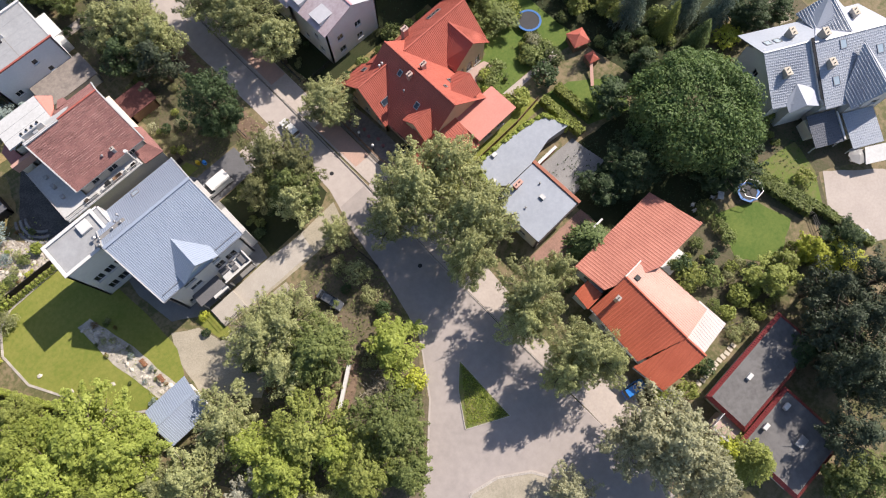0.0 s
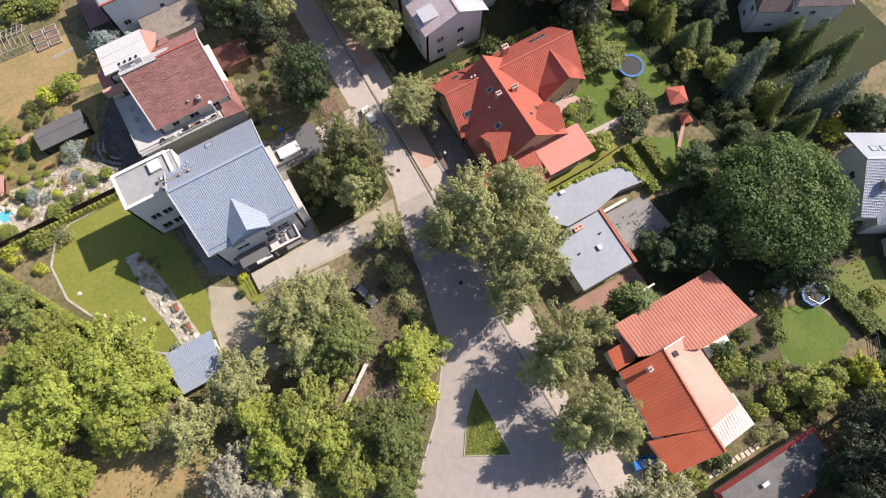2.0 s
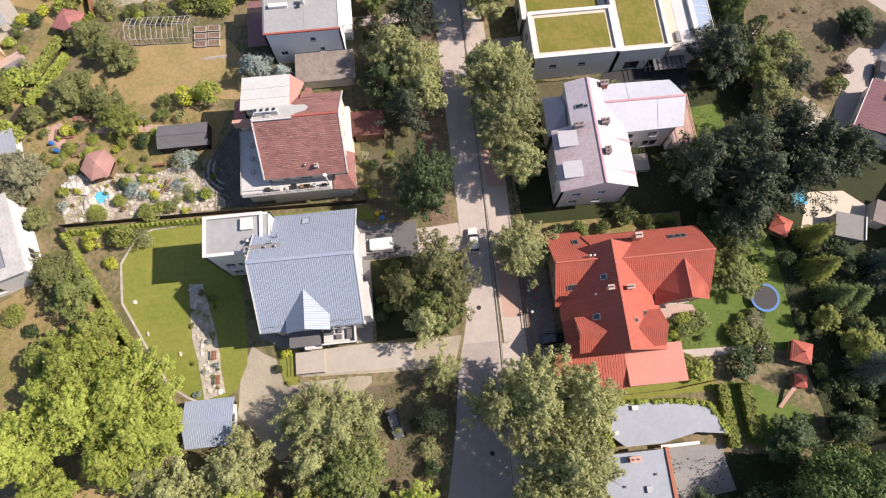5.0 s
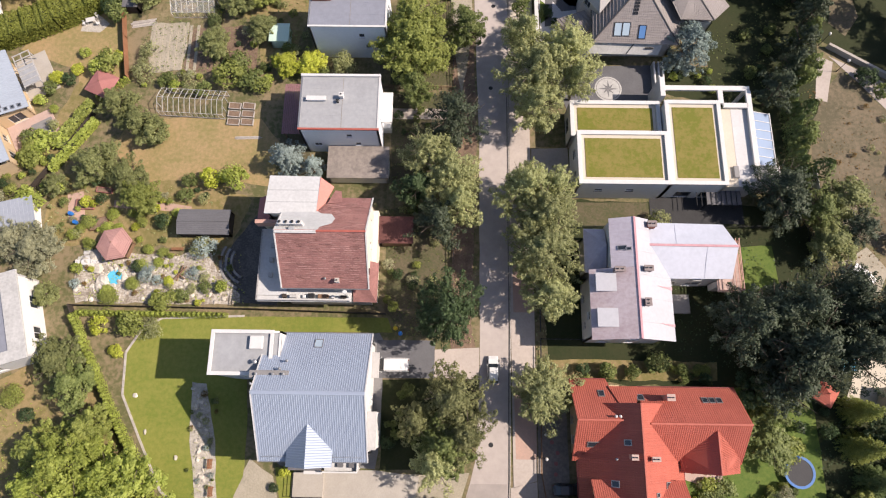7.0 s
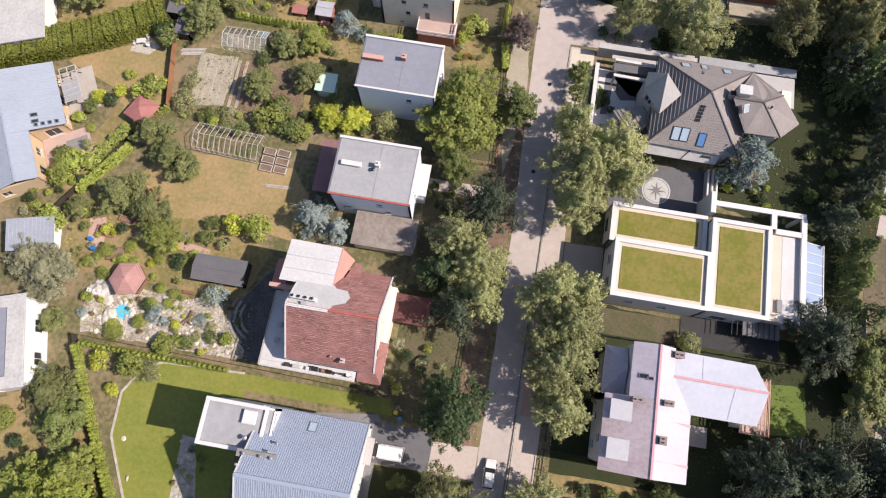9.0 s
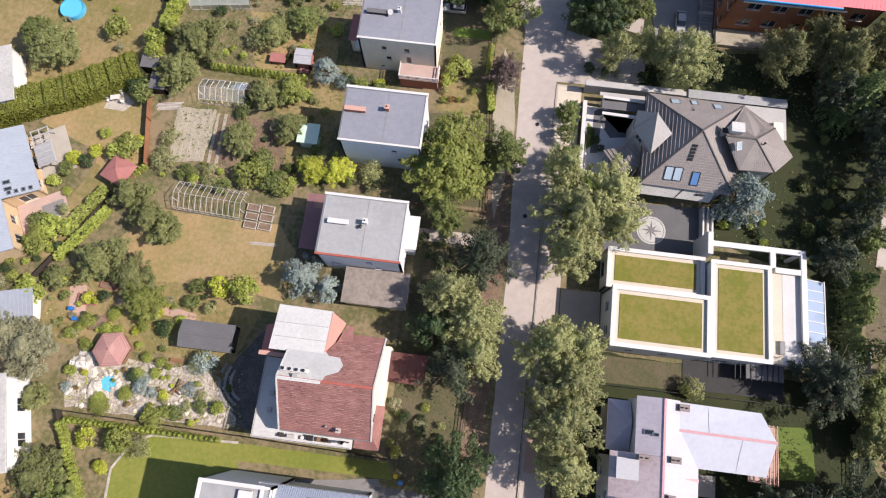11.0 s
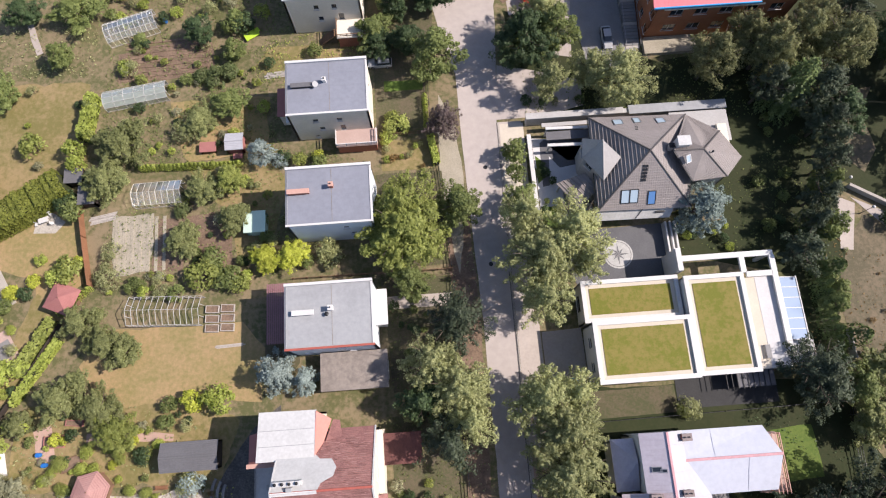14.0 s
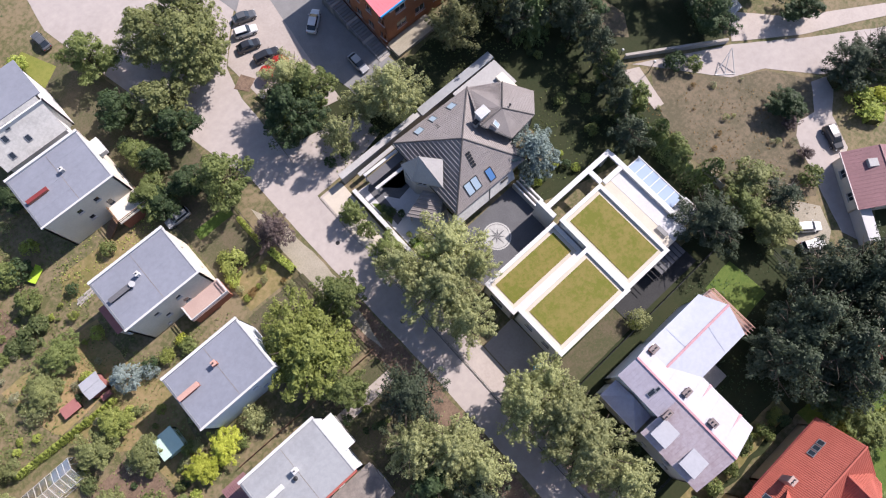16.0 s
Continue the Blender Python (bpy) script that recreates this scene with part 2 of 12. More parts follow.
M_BLUEFELT = mat("blue_grey_roof_felt", (0.30, 0.325, 0.375), (0.255, 0.28, 0.325), rough=0.6, s1=0.3, s2=1.5, amt=0.8, bump=0.1, grit=0.08)
M_WHITEROOF = mat("white_coated_roof", (0.48, 0.472, 0.46), (0.35, 0.345, 0.335), rough=0.6, s1=0.3, s2=2.4, amt=0.7, bump=0.1, grit=0.06)
M_REDTRIM = mat("red_flashing", (0.4, 0.11, 0.085), rough=0.6, s1=1, s2=6)
# grey felt taken darker so the pines' shade is in it
M_SHADEFELT = mat("shade_darkened_felt", (0.16, 0.155, 0.155), (0.12, 0.115, 0.115), rough=0.9, s1=0.3, s2=1.6, amt=1.0, bump=0.15, grit=0.1)
M_ISLAND = mat("worn_island_grass", (0.11, 0.16, 0.028), (0.16, 0.15, 0.06), s1=0.3, s2=2.0, amt=1.0, bump=0.5, bs=12, grit=0.3)
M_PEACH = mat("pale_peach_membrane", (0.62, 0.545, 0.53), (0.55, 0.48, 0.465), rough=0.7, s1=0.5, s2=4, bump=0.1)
M_BURGUNDY = mat("burgundy_roof_edge", (0.23, 0.045, 0.045), (0.18, 0.035, 0.035), rough=0.5, s1=0.5, s2=5)
M_PINKROOF = mat("coral_sheet_roof", (0.70, 0.17, 0.20), (0.63, 0.15, 0.175), rough=0.5, s1=0.3, s2=3, bump=0.05)
M_CYAN = mat("sky_blue_gutter", (0.06, 0.36, 0.70), rough=0.4)
M_REDBRICK = mat("chimney_brick", (0.38, 0.16, 0.105), (0.30, 0.12, 0.085), s1=1, s2=9, bump=0.4)
M_WOOD = mat("weathered_wood", (0.235, 0.14, 0.085), (0.165, 0.10, 0.065), s1=0.8, s2=9, bump=0.3, rnd=0.12)
M_DARKWOOD = mat("dark_stained_wood", (0.06, 0.047, 0.04), (0.04, 0.032, 0.028), s1=0.8, s2=9, bump=0.3, rnd=0.1)
M_ORANGEWOOD = mat("orange_stained_wood", (0.27, 0.13, 0.07), s1=0.8, s2=9, rnd=0.1)
M_DECK = mat("pale_terrace_tile", (0.41, 0.375, 0.335), (0.34, 0.31, 0.275), s1=0.5, s2=5, bump=0.15)
M_PINKFLOOR = mat("pinkish_terrace_floor", (0.46, 0.34, 0.30), (0.38, 0.275, 0.245), s1=0.5, s2=5, bump=0.15)
M_METAL = mat("galvanised_steel", (0.42, 0.42, 0.43), rough=0.4, metal=0.7, bump=0.03)
M_DARKMETAL = mat("dark_painted_steel", (0.035, 0.035, 0.038), rough=0.45, metal=0.2, bump=0.03)
M_BLACKROOF = mat("charcoal_felt_roof", (0.14, 0.138, 0.148), (0.11, 0.108, 0.116), rough=0.75, s1=0.5, s2=4)
M_PINKTILE = mat("brick_red_felt", (0.36, 0.155, 0.142), (0.288, 0.121, 0.115), rough=0.85, s1=0.8, s2=6, bump=0.3)
M_MAUVEROOF = mat("mauve_sheet_roof", (0.27, 0.14, 0.15), (0.21, 0.11, 0.118), rough=0.55, s1=0.3, s2=2.5, bump=0.06)
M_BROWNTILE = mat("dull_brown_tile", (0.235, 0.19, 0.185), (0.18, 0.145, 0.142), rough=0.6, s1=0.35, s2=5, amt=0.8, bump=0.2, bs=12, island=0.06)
# grass far below lawn tone: tree and house shade is in the colour
M_SHADELAWN = mat("lawn_with_shade_in_colour", (0.022, 0.032, 0.009), (0.034, 0.038, 0.014), s1=0.2, s2=2, amt=0.9, bump=0.5, bs=12, grit=0.3)
M_ROCKBED = mat("stony_bed", (0.47, 0.425, 0.375), (0.215, 0.18, 0.14), s1=0.55, s2=3.2, amt=1.2, bump=0.8, bs=7, grit=0.3)
M_PALESHEET = mat("pale_blue_sheet", (0.31, 0.35, 0.41), (0.27, 0.305, 0.36), rough=0.45, s1=0.2, s2=1.5, amt=0.6, bump=0.05, grit=0.05)
M_PALEPAVE = mat("pale_granite_paving", (0.56, 0.55, 0.555), (0.48, 0.472, 0.478), s1=0.4, s2=4, amt=0.6, bump=0.1)
# near-black colour for a sheet that paints deep shade
M_SHADESHEET = mat("black_shade_sheet", (0.05, 0.05, 0.052), (0.035, 0.035, 0.037), s1=0.4, s2=4, bump=0.15)
M_MINT = mat("mint_sheet", (0.52, 0.66, 0.56), (0.45, 0.58, 0.49), rough=0.5, s1=0.4, s2=3)
M_GLASS = glassy("window_glass", (0.025, 0.032, 0.042), 0.04)
M_SKYGLASS = glassy("pale_skylight_glass", (0.35, 0.44, 0.52), 0.08)
M_BLUEGLASS = glassy("blue_skylight_glass", (0.09, 0.2, 0.42), 0.06)
M_GHGLASS = glassy("greenhouse_glass", (0.86, 0.89, 0.9), 0.02, 0.97)
M_GHFILM = glassy("cloudy_polythene", (0.4, 0.45, 0.44), 0.3, 0.55)
M_CONSGLASS = glassy("conservatory_glass", (0.26, 0.33, 0.45), 0.05)
M_WATER = glassy("pool_water", (0.10, 0.46, 0.66), 0.04)
M_POOLBLUE = mat("pool_blue_plastic", (0.08, 0.42, 0.70), rough=0.35, s1=1, s2=4, bump=0.05)
M_TRAMPBLUE = mat("blue_vinyl_pad", (0.04, 0.16, 0.45), rough=0.5, bump=0.05)
M_MESHBLACK = mat("black_trampoline_mat", (0.05, 0.05, 0.055), rough=0.7, bump=0.1)
M_RED = mat("red_fabric", (0.60, 0.05, 0.04), rough=0.6, bump=0.1)
M_LIME = mat("lime_fabric", (0.50, 0.72, 0.06), rough=0.6, bump=0.1)
M_BLUEPLASTIC = mat("blue_plastic", (0.03, 0.18, 0.55), rough=0.4, bump=0.05)
M_TYRE = mat("tyre_rubber", (0.02, 0.02, 0.02), rough=0.8)
M_BARK = mat("grey_brown_bark", (0.14, 0.11, 0.085), (0.08, 0.065, 0.05), s1=1.5, s2=9, bump=0.8, bs=12)
M_HEDGECORE = mat("twiggy_hedge_core", (0.05, 0.058, 0.02), (0.032, 0.036, 0.014), s1=1.5, s2=7, amt=1.0, bump=0.8, bs=10)
L_OAK = leafy("green_oak_leaves", (0.055, 0.092, 0.03), (0.175, 0.255, 0.085))
L_DARK = leafy("dark_green_leaves", (0.032, 0.058, 0.024), (0.1, 0.145, 0.062))
L_MID = leafy("mid_green_leaves", (0.1, 0.135, 0.04), (0.265, 0.305, 0.105), through_light=0.34)
L_BRIGHT = leafy("bright_green_leaves", (0.16, 0.195, 0.045), (0.39, 0.425, 0.12), through_light=0.36)
L_LIME = leafy("yellow_green_leaves", (0.23, 0.285, 0.055), (0.5, 0.56, 0.14), through_light=0.42)
L_OLIVE = leafy("olive_birch_leaves", (0.19, 0.21, 0.085), (0.52, 0.535, 0.265), through_light=0.42)
L_FRUIT = leafy("dull_fruit_tree_leaves", (0.115, 0.135, 0.05), (0.31, 0.33, 0.135), through_light=0.36)
L_DULL = leafy("dull_olive_birch_leaves", (0.1, 0.11, 0.045), (0.3, 0.305, 0.14), through_light=0.38)
L_PALE = leafy("dusty_pale_leaves", (0.22, 0.225, 0.135), (0.49, 0.485, 0.31), through_light=0.36)
L_HEDGE = leafy("garden_hedge_leaves", (0.13, 0.155, 0.03), (0.33, 0.355, 0.075), through_light=0.34)
L_GOLD = leafy("golden_conifer_leaves", (0.3, 0.335, 0.04), (0.61, 0.64, 0.11), through_light=0.38)
L_BLUE = leafy("blue_spruce_needles", (0.13, 0.175, 0.165), (0.37, 0.44, 0.415), through_light=0.1)
L_SPRUCE = leafy("grey_spruce_needles", (0.075, 0.105, 0.075), (0.235, 0.3, 0.225), through_light=0.1)
L_TEAL = leafy("teal_spruce_needles", (0.085, 0.12, 0.11), (0.265, 0.335, 0.305), through_light=0.1)
L_PINE = leafy("dark_pine_needles", (0.028, 0.042, 0.024), (0.09, 0.112, 0.066), through_light=0.1)
L_CONIFER = leafy("green_conifer_needles", (0.06, 0.09, 0.03), (0.18, 0.235, 0.08), through_light=0.15)
L_PURPLE = leafy("purple_plum_leaves", (0.07, 0.048, 0.05), (0.2, 0.155, 0.14))
L_SILVER = leafy("silver_willow_leaves", (0.31, 0.305, 0.235), (0.58, 0.565, 0.45))
L_BLOOM = leafy("white_flowering_leaves", (0.06, 0.085, 0.03), (0.16, 0.19, 0.075), (0.78, 0.77, 0.70))
L_RUST = leafy("orange_brown_leaves", (0.16, 0.095, 0.035), (0.30, 0.20, 0.075))

# ---- building kit ----
ORIGIN = {}
rnd = random.Random(7)
npr = np.random.default_rng(11)


def thing(name, label, category, at=(0, 0, 0), turn=0.0, group="", local=False, kind=""):
    """An empty at a thing's base. Its parts are written in world metres, or, if local, round its own base."""
    e = new(name)
    e.empty_display_size = 0.3
    e.location, e.rotation_euler = at, (0, 0, radians(turn))
    ORIGIN[e] = Vector((0, 0, 0)) if local else Vector(at)
    return tagged(e, label, category, group, kind)


def mesh_of(bm, name, smooth=False):
    me = bpy.data.meshes.new(name)
    bm.normal_update()
    bm.to_mesh(me)
    bm.free()
    if smooth:
        me.polygons.foreach_set("use_smooth", [True] * len(me.polygons))
    return me


def part(name, bm, material, parent, label="", smooth=False):
    """Links a bmesh as one mesh object under a thing or a part."""
    o = ORIGIN[parent]
    bm.transform(Matrix.Translation(-o))
    ob = new(name, mesh_of(bm, name, smooth))
    ob.data.materials.append(material)
    ob.parent = parent
    ORIGIN[ob] = o
    return tagged(ob, label)


def single(name, bm, material, label, category="", kind="", group="", smooth=False):
    """A thing that is one mesh, its origin at its base."""
    lo = Vector([min(v.co[i] for v in bm.verts) for i in range(3)])
    hi = Vector([max(v.co[i] for v in bm.verts) for i in range(3)])
    at = Vector(((lo.x + hi.x) / 2, (lo.y + hi.y) / 2, lo.z))
    bm.transform(Matrix.Translation(-at))
    ob = new(name, mesh_of(bm, name, smooth))
    ob.location = at
    ob.data.materials.append(material)
    return tagged(ob, label, category, group, kind)


def box(bm, x0, x1, y0, y1, z0, z1, m=None):
    v = [bm.verts.new((x, y, z)) for z in (z0, z1) for y in (y0, y1) for x in (x0, x1)]
    for f in ((0, 2, 3, 1), (4, 5, 7, 6), (0, 1, 5, 4), (1, 3, 7, 5), (3, 2, 6, 7), (2, 0, 4, 6)):
        bm.faces.new([v[i] for i in f])
    if m:
        bmesh.ops.transform(bm, matrix=m, verts=v)
    return bm


def boxes(*rows):
    bm = bmesh.new()
    for r in rows:
        box(bm, *r)
    return bm


def prism(bm, pts, thick):
    """A flat piece: the polygon as its top, carried straight down by its thickness."""
    top = [bm.verts.new(p) for p in pts]
    low = [bm.verts.new((p[0], p[1], p[2] - thick)) for p in pts]
    k = len(pts)
    bm.faces.new(top)
    bm.faces.new(low[::-1])
    for i in range(k):
        bm.faces.new((top[i], low[i], low[(i + 1) % k], top[(i + 1) % k]))
    return bm


def tube(bm, a, b, r0, r1=None, sides=8):
    a, b = Vector(a), Vector(b)
    r1 = r0 if r1 is None else r1
    q = (b - a).to_track_quat("Z", "Y")
    rings = []
    for p, r in ((a, r0), (b, r1)):
        rings.append([bm.verts.new(p + q @ Vector((r * math.cos(t), r * math.sin(t), 0))) for t in (2 * math.pi * i / sides for i in range(sides))])
    for i in range(sides):
        j = (i + 1) % sides
        bm.faces.new((rings[0][i], rings[0][j], rings[1][j], rings[1][i]))
    bm.faces.new(rings[0][::-1])
    bm.faces.new(rings[1])
    return bm


def bar(bm, a, b, w, h=None):
    """A square bar from a to b."""
    a, b = Vector(a), Vector(b)
    h = h or w
    q = (b - a).to_track_quat("Y", "Z").to_matrix().to_4x4()
    box(bm, -w / 2, w / 2, 0, (b - a).length, -h / 2, h / 2, Matrix.Translation(a) @ q)
    return bm


def hoop(bm, x, prof, w):
    """One bent bar along a profile in the plane of y and z."""
    rings = []
    for i, (y, z) in enumerate(prof):
        a, b = prof[max(0, i - 1)], prof[min(len(prof) - 1, i + 1)]
        t = Vector((0, b[0] - a[0], b[1] - a[1])).normalized()
        n = Vector((0, -t.z, t.y)) * (w / 2)
        c = Vector((x, y, z))
        rings.append([bm.verts.new(c + n * s1 + Vector((w / 2 * s0, 0, 0))) for s0, s1 in ((-1, -1), (1, -1), (1, 1), (-1, 1))])
    for p, q in zip(rings, rings[1:]):
        for k in range(4):
            bm.faces.new((p[k], p[(k + 1) % 4], q[(k + 1) % 4], q[k]))
    bm.faces.new(rings[0][::-1])
    bm.faces.new(rings[-1])
    return bm


def disc(bm, c, r, thick, sides=28):
    return prism(bm, [(c[0] + r * math.cos(2 * math.pi * i / sides), c[1] + r * math.sin(2 * math.pi * i / sides), c[2]) for i in range(sides)], thick)


def plane_of(pts):
    a, b, c = (Vector(p) for p in pts[:3])
    n = (b - a).cross(c - a).normalized()
    return n if n.z > 0 else -n


def ribs(bm, pts, d, pitch, w, h, start=0.5):
    """Raised lines along d on a flat convex polygon: seams, sheet ribs or tile courses."""
    pts = [Vector(p) for p in pts]
    n = plane_of(pts)
    d = Vector(d)
    d = (d - n * d.dot(n)).normalized()
    e = n.cross(d)
    us = [p.dot(e) for p in pts]
    u = min(us) + pitch * start
    while u < max(us) - 0.02:
        cut = []
        for i, p in enumerate(pts):
            q = pts[(i + 1) % len(pts)]
            a, b = p.dot(e) - u, q.dot(e) - u
            if (a < 0) != (b < 0):
                cut.append(p + (q - p) * (a / (a - b)))
        if len(cut) == 2 and (cut[0] - cut[1]).length > 0.15:
            p, q = cut
            v = [bm.verts.new(x) for x in (p - e * w / 2 + n * 0.002, p + e * w / 2 + n * 0.002, p + n * h, q - e * w / 2 + n * 0.002, q + e * w / 2 + n * 0.002, q + n * h)]
            for f in ((0, 3, 5, 2), (1, 2, 5, 4), (0, 2, 1), (3, 4, 5)):
                bm.faces.new([v[k] for k in f])
        u += pitch
    return bm


def slope_way(pts):
    n = plane_of(pts)
    d = Vector((0, 0, 1)) - n * n.z
    return d.normalized() if d.length > 0.01 else Vector((0, 1, 0))


def roof_face(parent, pts, material, style="sheet", thick=0.14, name="roof_slope", pitch=None):
    """One roof plane with its thickness; its tiles or sheet ribs lie on it, its standing seams are pieces of their own."""
    ob = part(name, prism(bmesh.new(), pts, thick), material, parent)
    up = slope_way(pts)
    across = plane_of(pts).cross(up)
    bm = bmesh.new()
    if style == "sheet":
        ribs(bm, pts, up, pitch or 0.33, 0.10, 0.05)
    elif style == "tile":
        ribs(bm, pts, up, pitch or 0.30, 0.17, 0.04)
        ribs(bm, pts, across, 0.38, 0.06, 0.022)
    elif style == "broadtile":
        ribs(bm, pts, up, pitch or 0.52, 0.26, 0.05)
        ribs(bm, pts, across, 0.4, 0.05, 0.012)
    elif style == "tilerows":
        ribs(bm, pts, across, pitch or 0.42, 0.12, 0.06)
        ribs(bm, pts, up, 0.34, 0.08, 0.03)
    elif style == "flattile":
        ribs(bm, pts, across, pitch or 0.4, 0.1, 0.04)
        ribs(bm, pts, up, 0.34, 0.07, 0.025)
    elif style == "bigrows":
        ribs(bm, pts, across, pitch or 0.6, 0.22, 0.12)
        ribs(bm, pts, up, 0.34, 0.08, 0.04)
    elif style == "shingle":
        ribs(bm, pts, across, pitch or 0.30, 0.10, 0.03)
    elif style == "seam":
        us = [Vector(p).dot(across) for p in pts]
        step = pitch or 0.62
        for i in range(int((max(us) - min(us)) / step)):
            one = ribs(bmesh.new(), pts, up, 1e3, 0.05, 0.022, start=step * (i + 0.5) / 1e3)
            if one.verts:
                part("seam", one, material, ob)
            else:
                one.free()
    if bm.verts:
        tagged(part("sheet_ribs" if style == "sheet" else "tiles", bm, material, ob), kind="stuff")
    else:
        bm.free()
    return ob


def wall(parent, a, b, z0, z1, material, opens=(), th=0.28, top=None, pane=None, rim=None, name="wall", depth=0.16):
    """A wall from a to b (outside on the right), with openings (along, width, sill, height) right through it and a window in each.
    top: extra height points (along, height) for a gable."""
    a, b = Vector((*a, 0)), Vector((*b, 0))
    run = (b - a).normalized()
    out = Vector((run.y, -run.x, 0))
    ln = (b - a).length
    us = sorted({0, ln, *[o[0] for o in opens], *[o[0] + o[1] for o in opens]})
    vs = sorted({z0, z1, *[z0 + o[2] for o in opens], *[z0 + o[2] + o[3] for o in opens]})
    bm = bmesh.new()

    def quad(*uvd):
        bm.faces.new([bm.verts.new(a + run * u - out * d + Vector((0, 0, v))) for u, v, d in uvd])

    for u0, u1 in zip(us, us[1:]):
        for v0, v1 in zip(vs, vs[1:]):
            if any(o[0] - 1e-4 <= u0 and u1 <= o[0] + o[1] + 1e-4 and z0 + o[2] - 1e-4 <= v0 and v1 <= z0 + o[2] + o[3] + 1e-4 for o in opens):
                continue
            quad((u0, v0, 0), (u1, v0, 0), (u1, v1, 0), (u0, v1, 0))
            quad((u1, v0, th), (u0, v0, th), (u0, v1, th), (u1, v1, th))
    for u, w, s, h in opens:
        u1, v0, v1 = u + w, z0 + s, z0 + s + h
        quad((u, v0, 0), (u, v0, th), (u1, v0, th), (u1, v0, 0))
        quad((u, v1, th), (u, v1, 0), (u1, v1, 0), (u1, v1, th))
        quad((u, v0, th), (u, v0, 0), (u, v1, 0), (u, v1, th))
        quad((u1, v0, 0), (u1, v0, th), (u1, v1, th), (u1, v1, 0))
    quad((0, z1, 0), (ln, z1, 0), (ln, z1, th), (0, z1, th))
    quad((0, z0, th), (0, z0, 0), (0, z1, 0), (0, z1, th))
    quad((ln, z0, 0), (ln, z0, th), (ln, z1, th), (ln, z1, 0))
    if top:
        line = [(0, z1), *top, (ln, z1)]
        f = [bm.verts.new(a + run * u + Vector((0, 0, v))) for u, v in line]
        k = [bm.verts.new(a + run * u - out * th + Vector((0, 0, v))) for u, v in line]
        bm.faces.new(f)
        bm.faces.new(k[::-1])
        for i in range(len(line) - 1):
            bm.faces.new((f[i], f[i + 1], k[i + 1], k[i]))
    w_ob = part(name, bm, material, parent)
    for u, w, s, h in opens:
        fb, pb = bmesh.new(), bmesh.new()
        m = Matrix.Translation(a + run * u - out * depth + Vector((0, 0, z0 + s))) @ Matrix(((run.x, -out.x, 0, 0), (run.y, -out.y, 0, 0), (0, 0, 1, 0), (0, 0, 0, 1)))
        t = 0.07
        for r in ((0, w, 0, t), (0, w, h - t, h), (0, t, t, h - t), (w - t, w, t, h - t)):
            box(fb, r[0], r[1], 0, 0.08, r[2], r[3], m)
        if w > 1.0:
            box(fb, w / 2 - 0.04, w / 2 + 0.04, -0.005, 0.075, t, h - t, m)
        box(pb, t, w - t, 0.03, 0.05, t, h - t, m)
        fo = part("window", fb, rim or M_TRIM, parent)
        part("pane", pb, pane or M_GLASS, fo)
        part("window_sill", box(bmesh.new(), -0.08, w + 0.08, -depth - 0.09, -0.005, -0.06, -0.004, m), rim or M_TRIM, fo)
    return w_ob


def walls(parent, x0, x1, y0, y1, z0, z1, material, s=(), e=(), n=(), w=(), tops={}, rim=None):
    """Four walls round a rectangle; openings by side."""
    wall(parent, (x0, y0), (x1, y0), z0, z1, material, s, top=tops.get("s"), rim=rim)
    wall(parent, (x1, y0), (x1, y1), z0, z1, material, e, top=tops.get("e"), rim=rim)
    wall(parent, (x1, y1), (x0, y1), z0, z1, material, n, top=tops.get("n"), rim=rim)
    wall(parent, (x0, y1), (x0, y0), z0, z1, material, w, top=tops.get("w"), rim=rim)


def rim_bars(parent, x0, x1, y0, y1, z0, z1, w, material, name="parapet"):
    for r in ((x0, x1, y0, y0 + w), (x0, x1, y1 - w, y1), (x0, x0 + w, y0 + w, y1 - w), (x1 - w, x1, y0 + w, y1 - w)):
        part(name, bevelled(boxes((*r, z0, z1)), 0.02), material, parent)


def bevelled(bm, r, seg=1):
    bmesh.ops.bevel(bm, geom=bm.edges[:], offset=r, segments=seg, affect="EDGES", clamp_overlap=True)
    return bm


def gable(parent, x0, x1, y0, y1, ze, zr, axis, material, style, ridge=None, ridge_m=None, pitch=None, thick=0.16, zr2=None):
    """Two roof planes and the ridge cap. axis: the ridge's direction; zr2: its height at the far end."""
    zr2 = zr if zr2 is None else zr2
    if axis == "x":
        r = (y0 + y1) / 2 if ridge is None else ridge
        a, b = (x0, r, zr), (x1, r, zr2)
        f = [[(x0, y0, ze), (x1, y0, ze), b, a], [(x1, y1, ze), (x0, y1, ze), a, b]]
    else:
        r = (x0 + x1) / 2 if ridge is None else ridge
        a, b = (r, y0, zr), (r, y1, zr2)
        f = [[(x1, y0, ze), (x1, y1, ze), b, a], [(x0, y1, ze), (x0, y0, ze), a, b]]
    for p in f:
        roof_face(parent, p, material, style, thick, pitch=pitch)
    part("ridge_cap", bevelled(bar(bmesh.new(), Vector(a) + Vector((0, 0, 0.03)), Vector(b) + Vector((0, 0, 0.03)), 0.24, 0.1), 0.03), ridge_m or material, parent)


def gutter(parent, a, b, material):
    part("gutter", tube(bmesh.new(), a, b, 0.08, sides=6), material, parent)


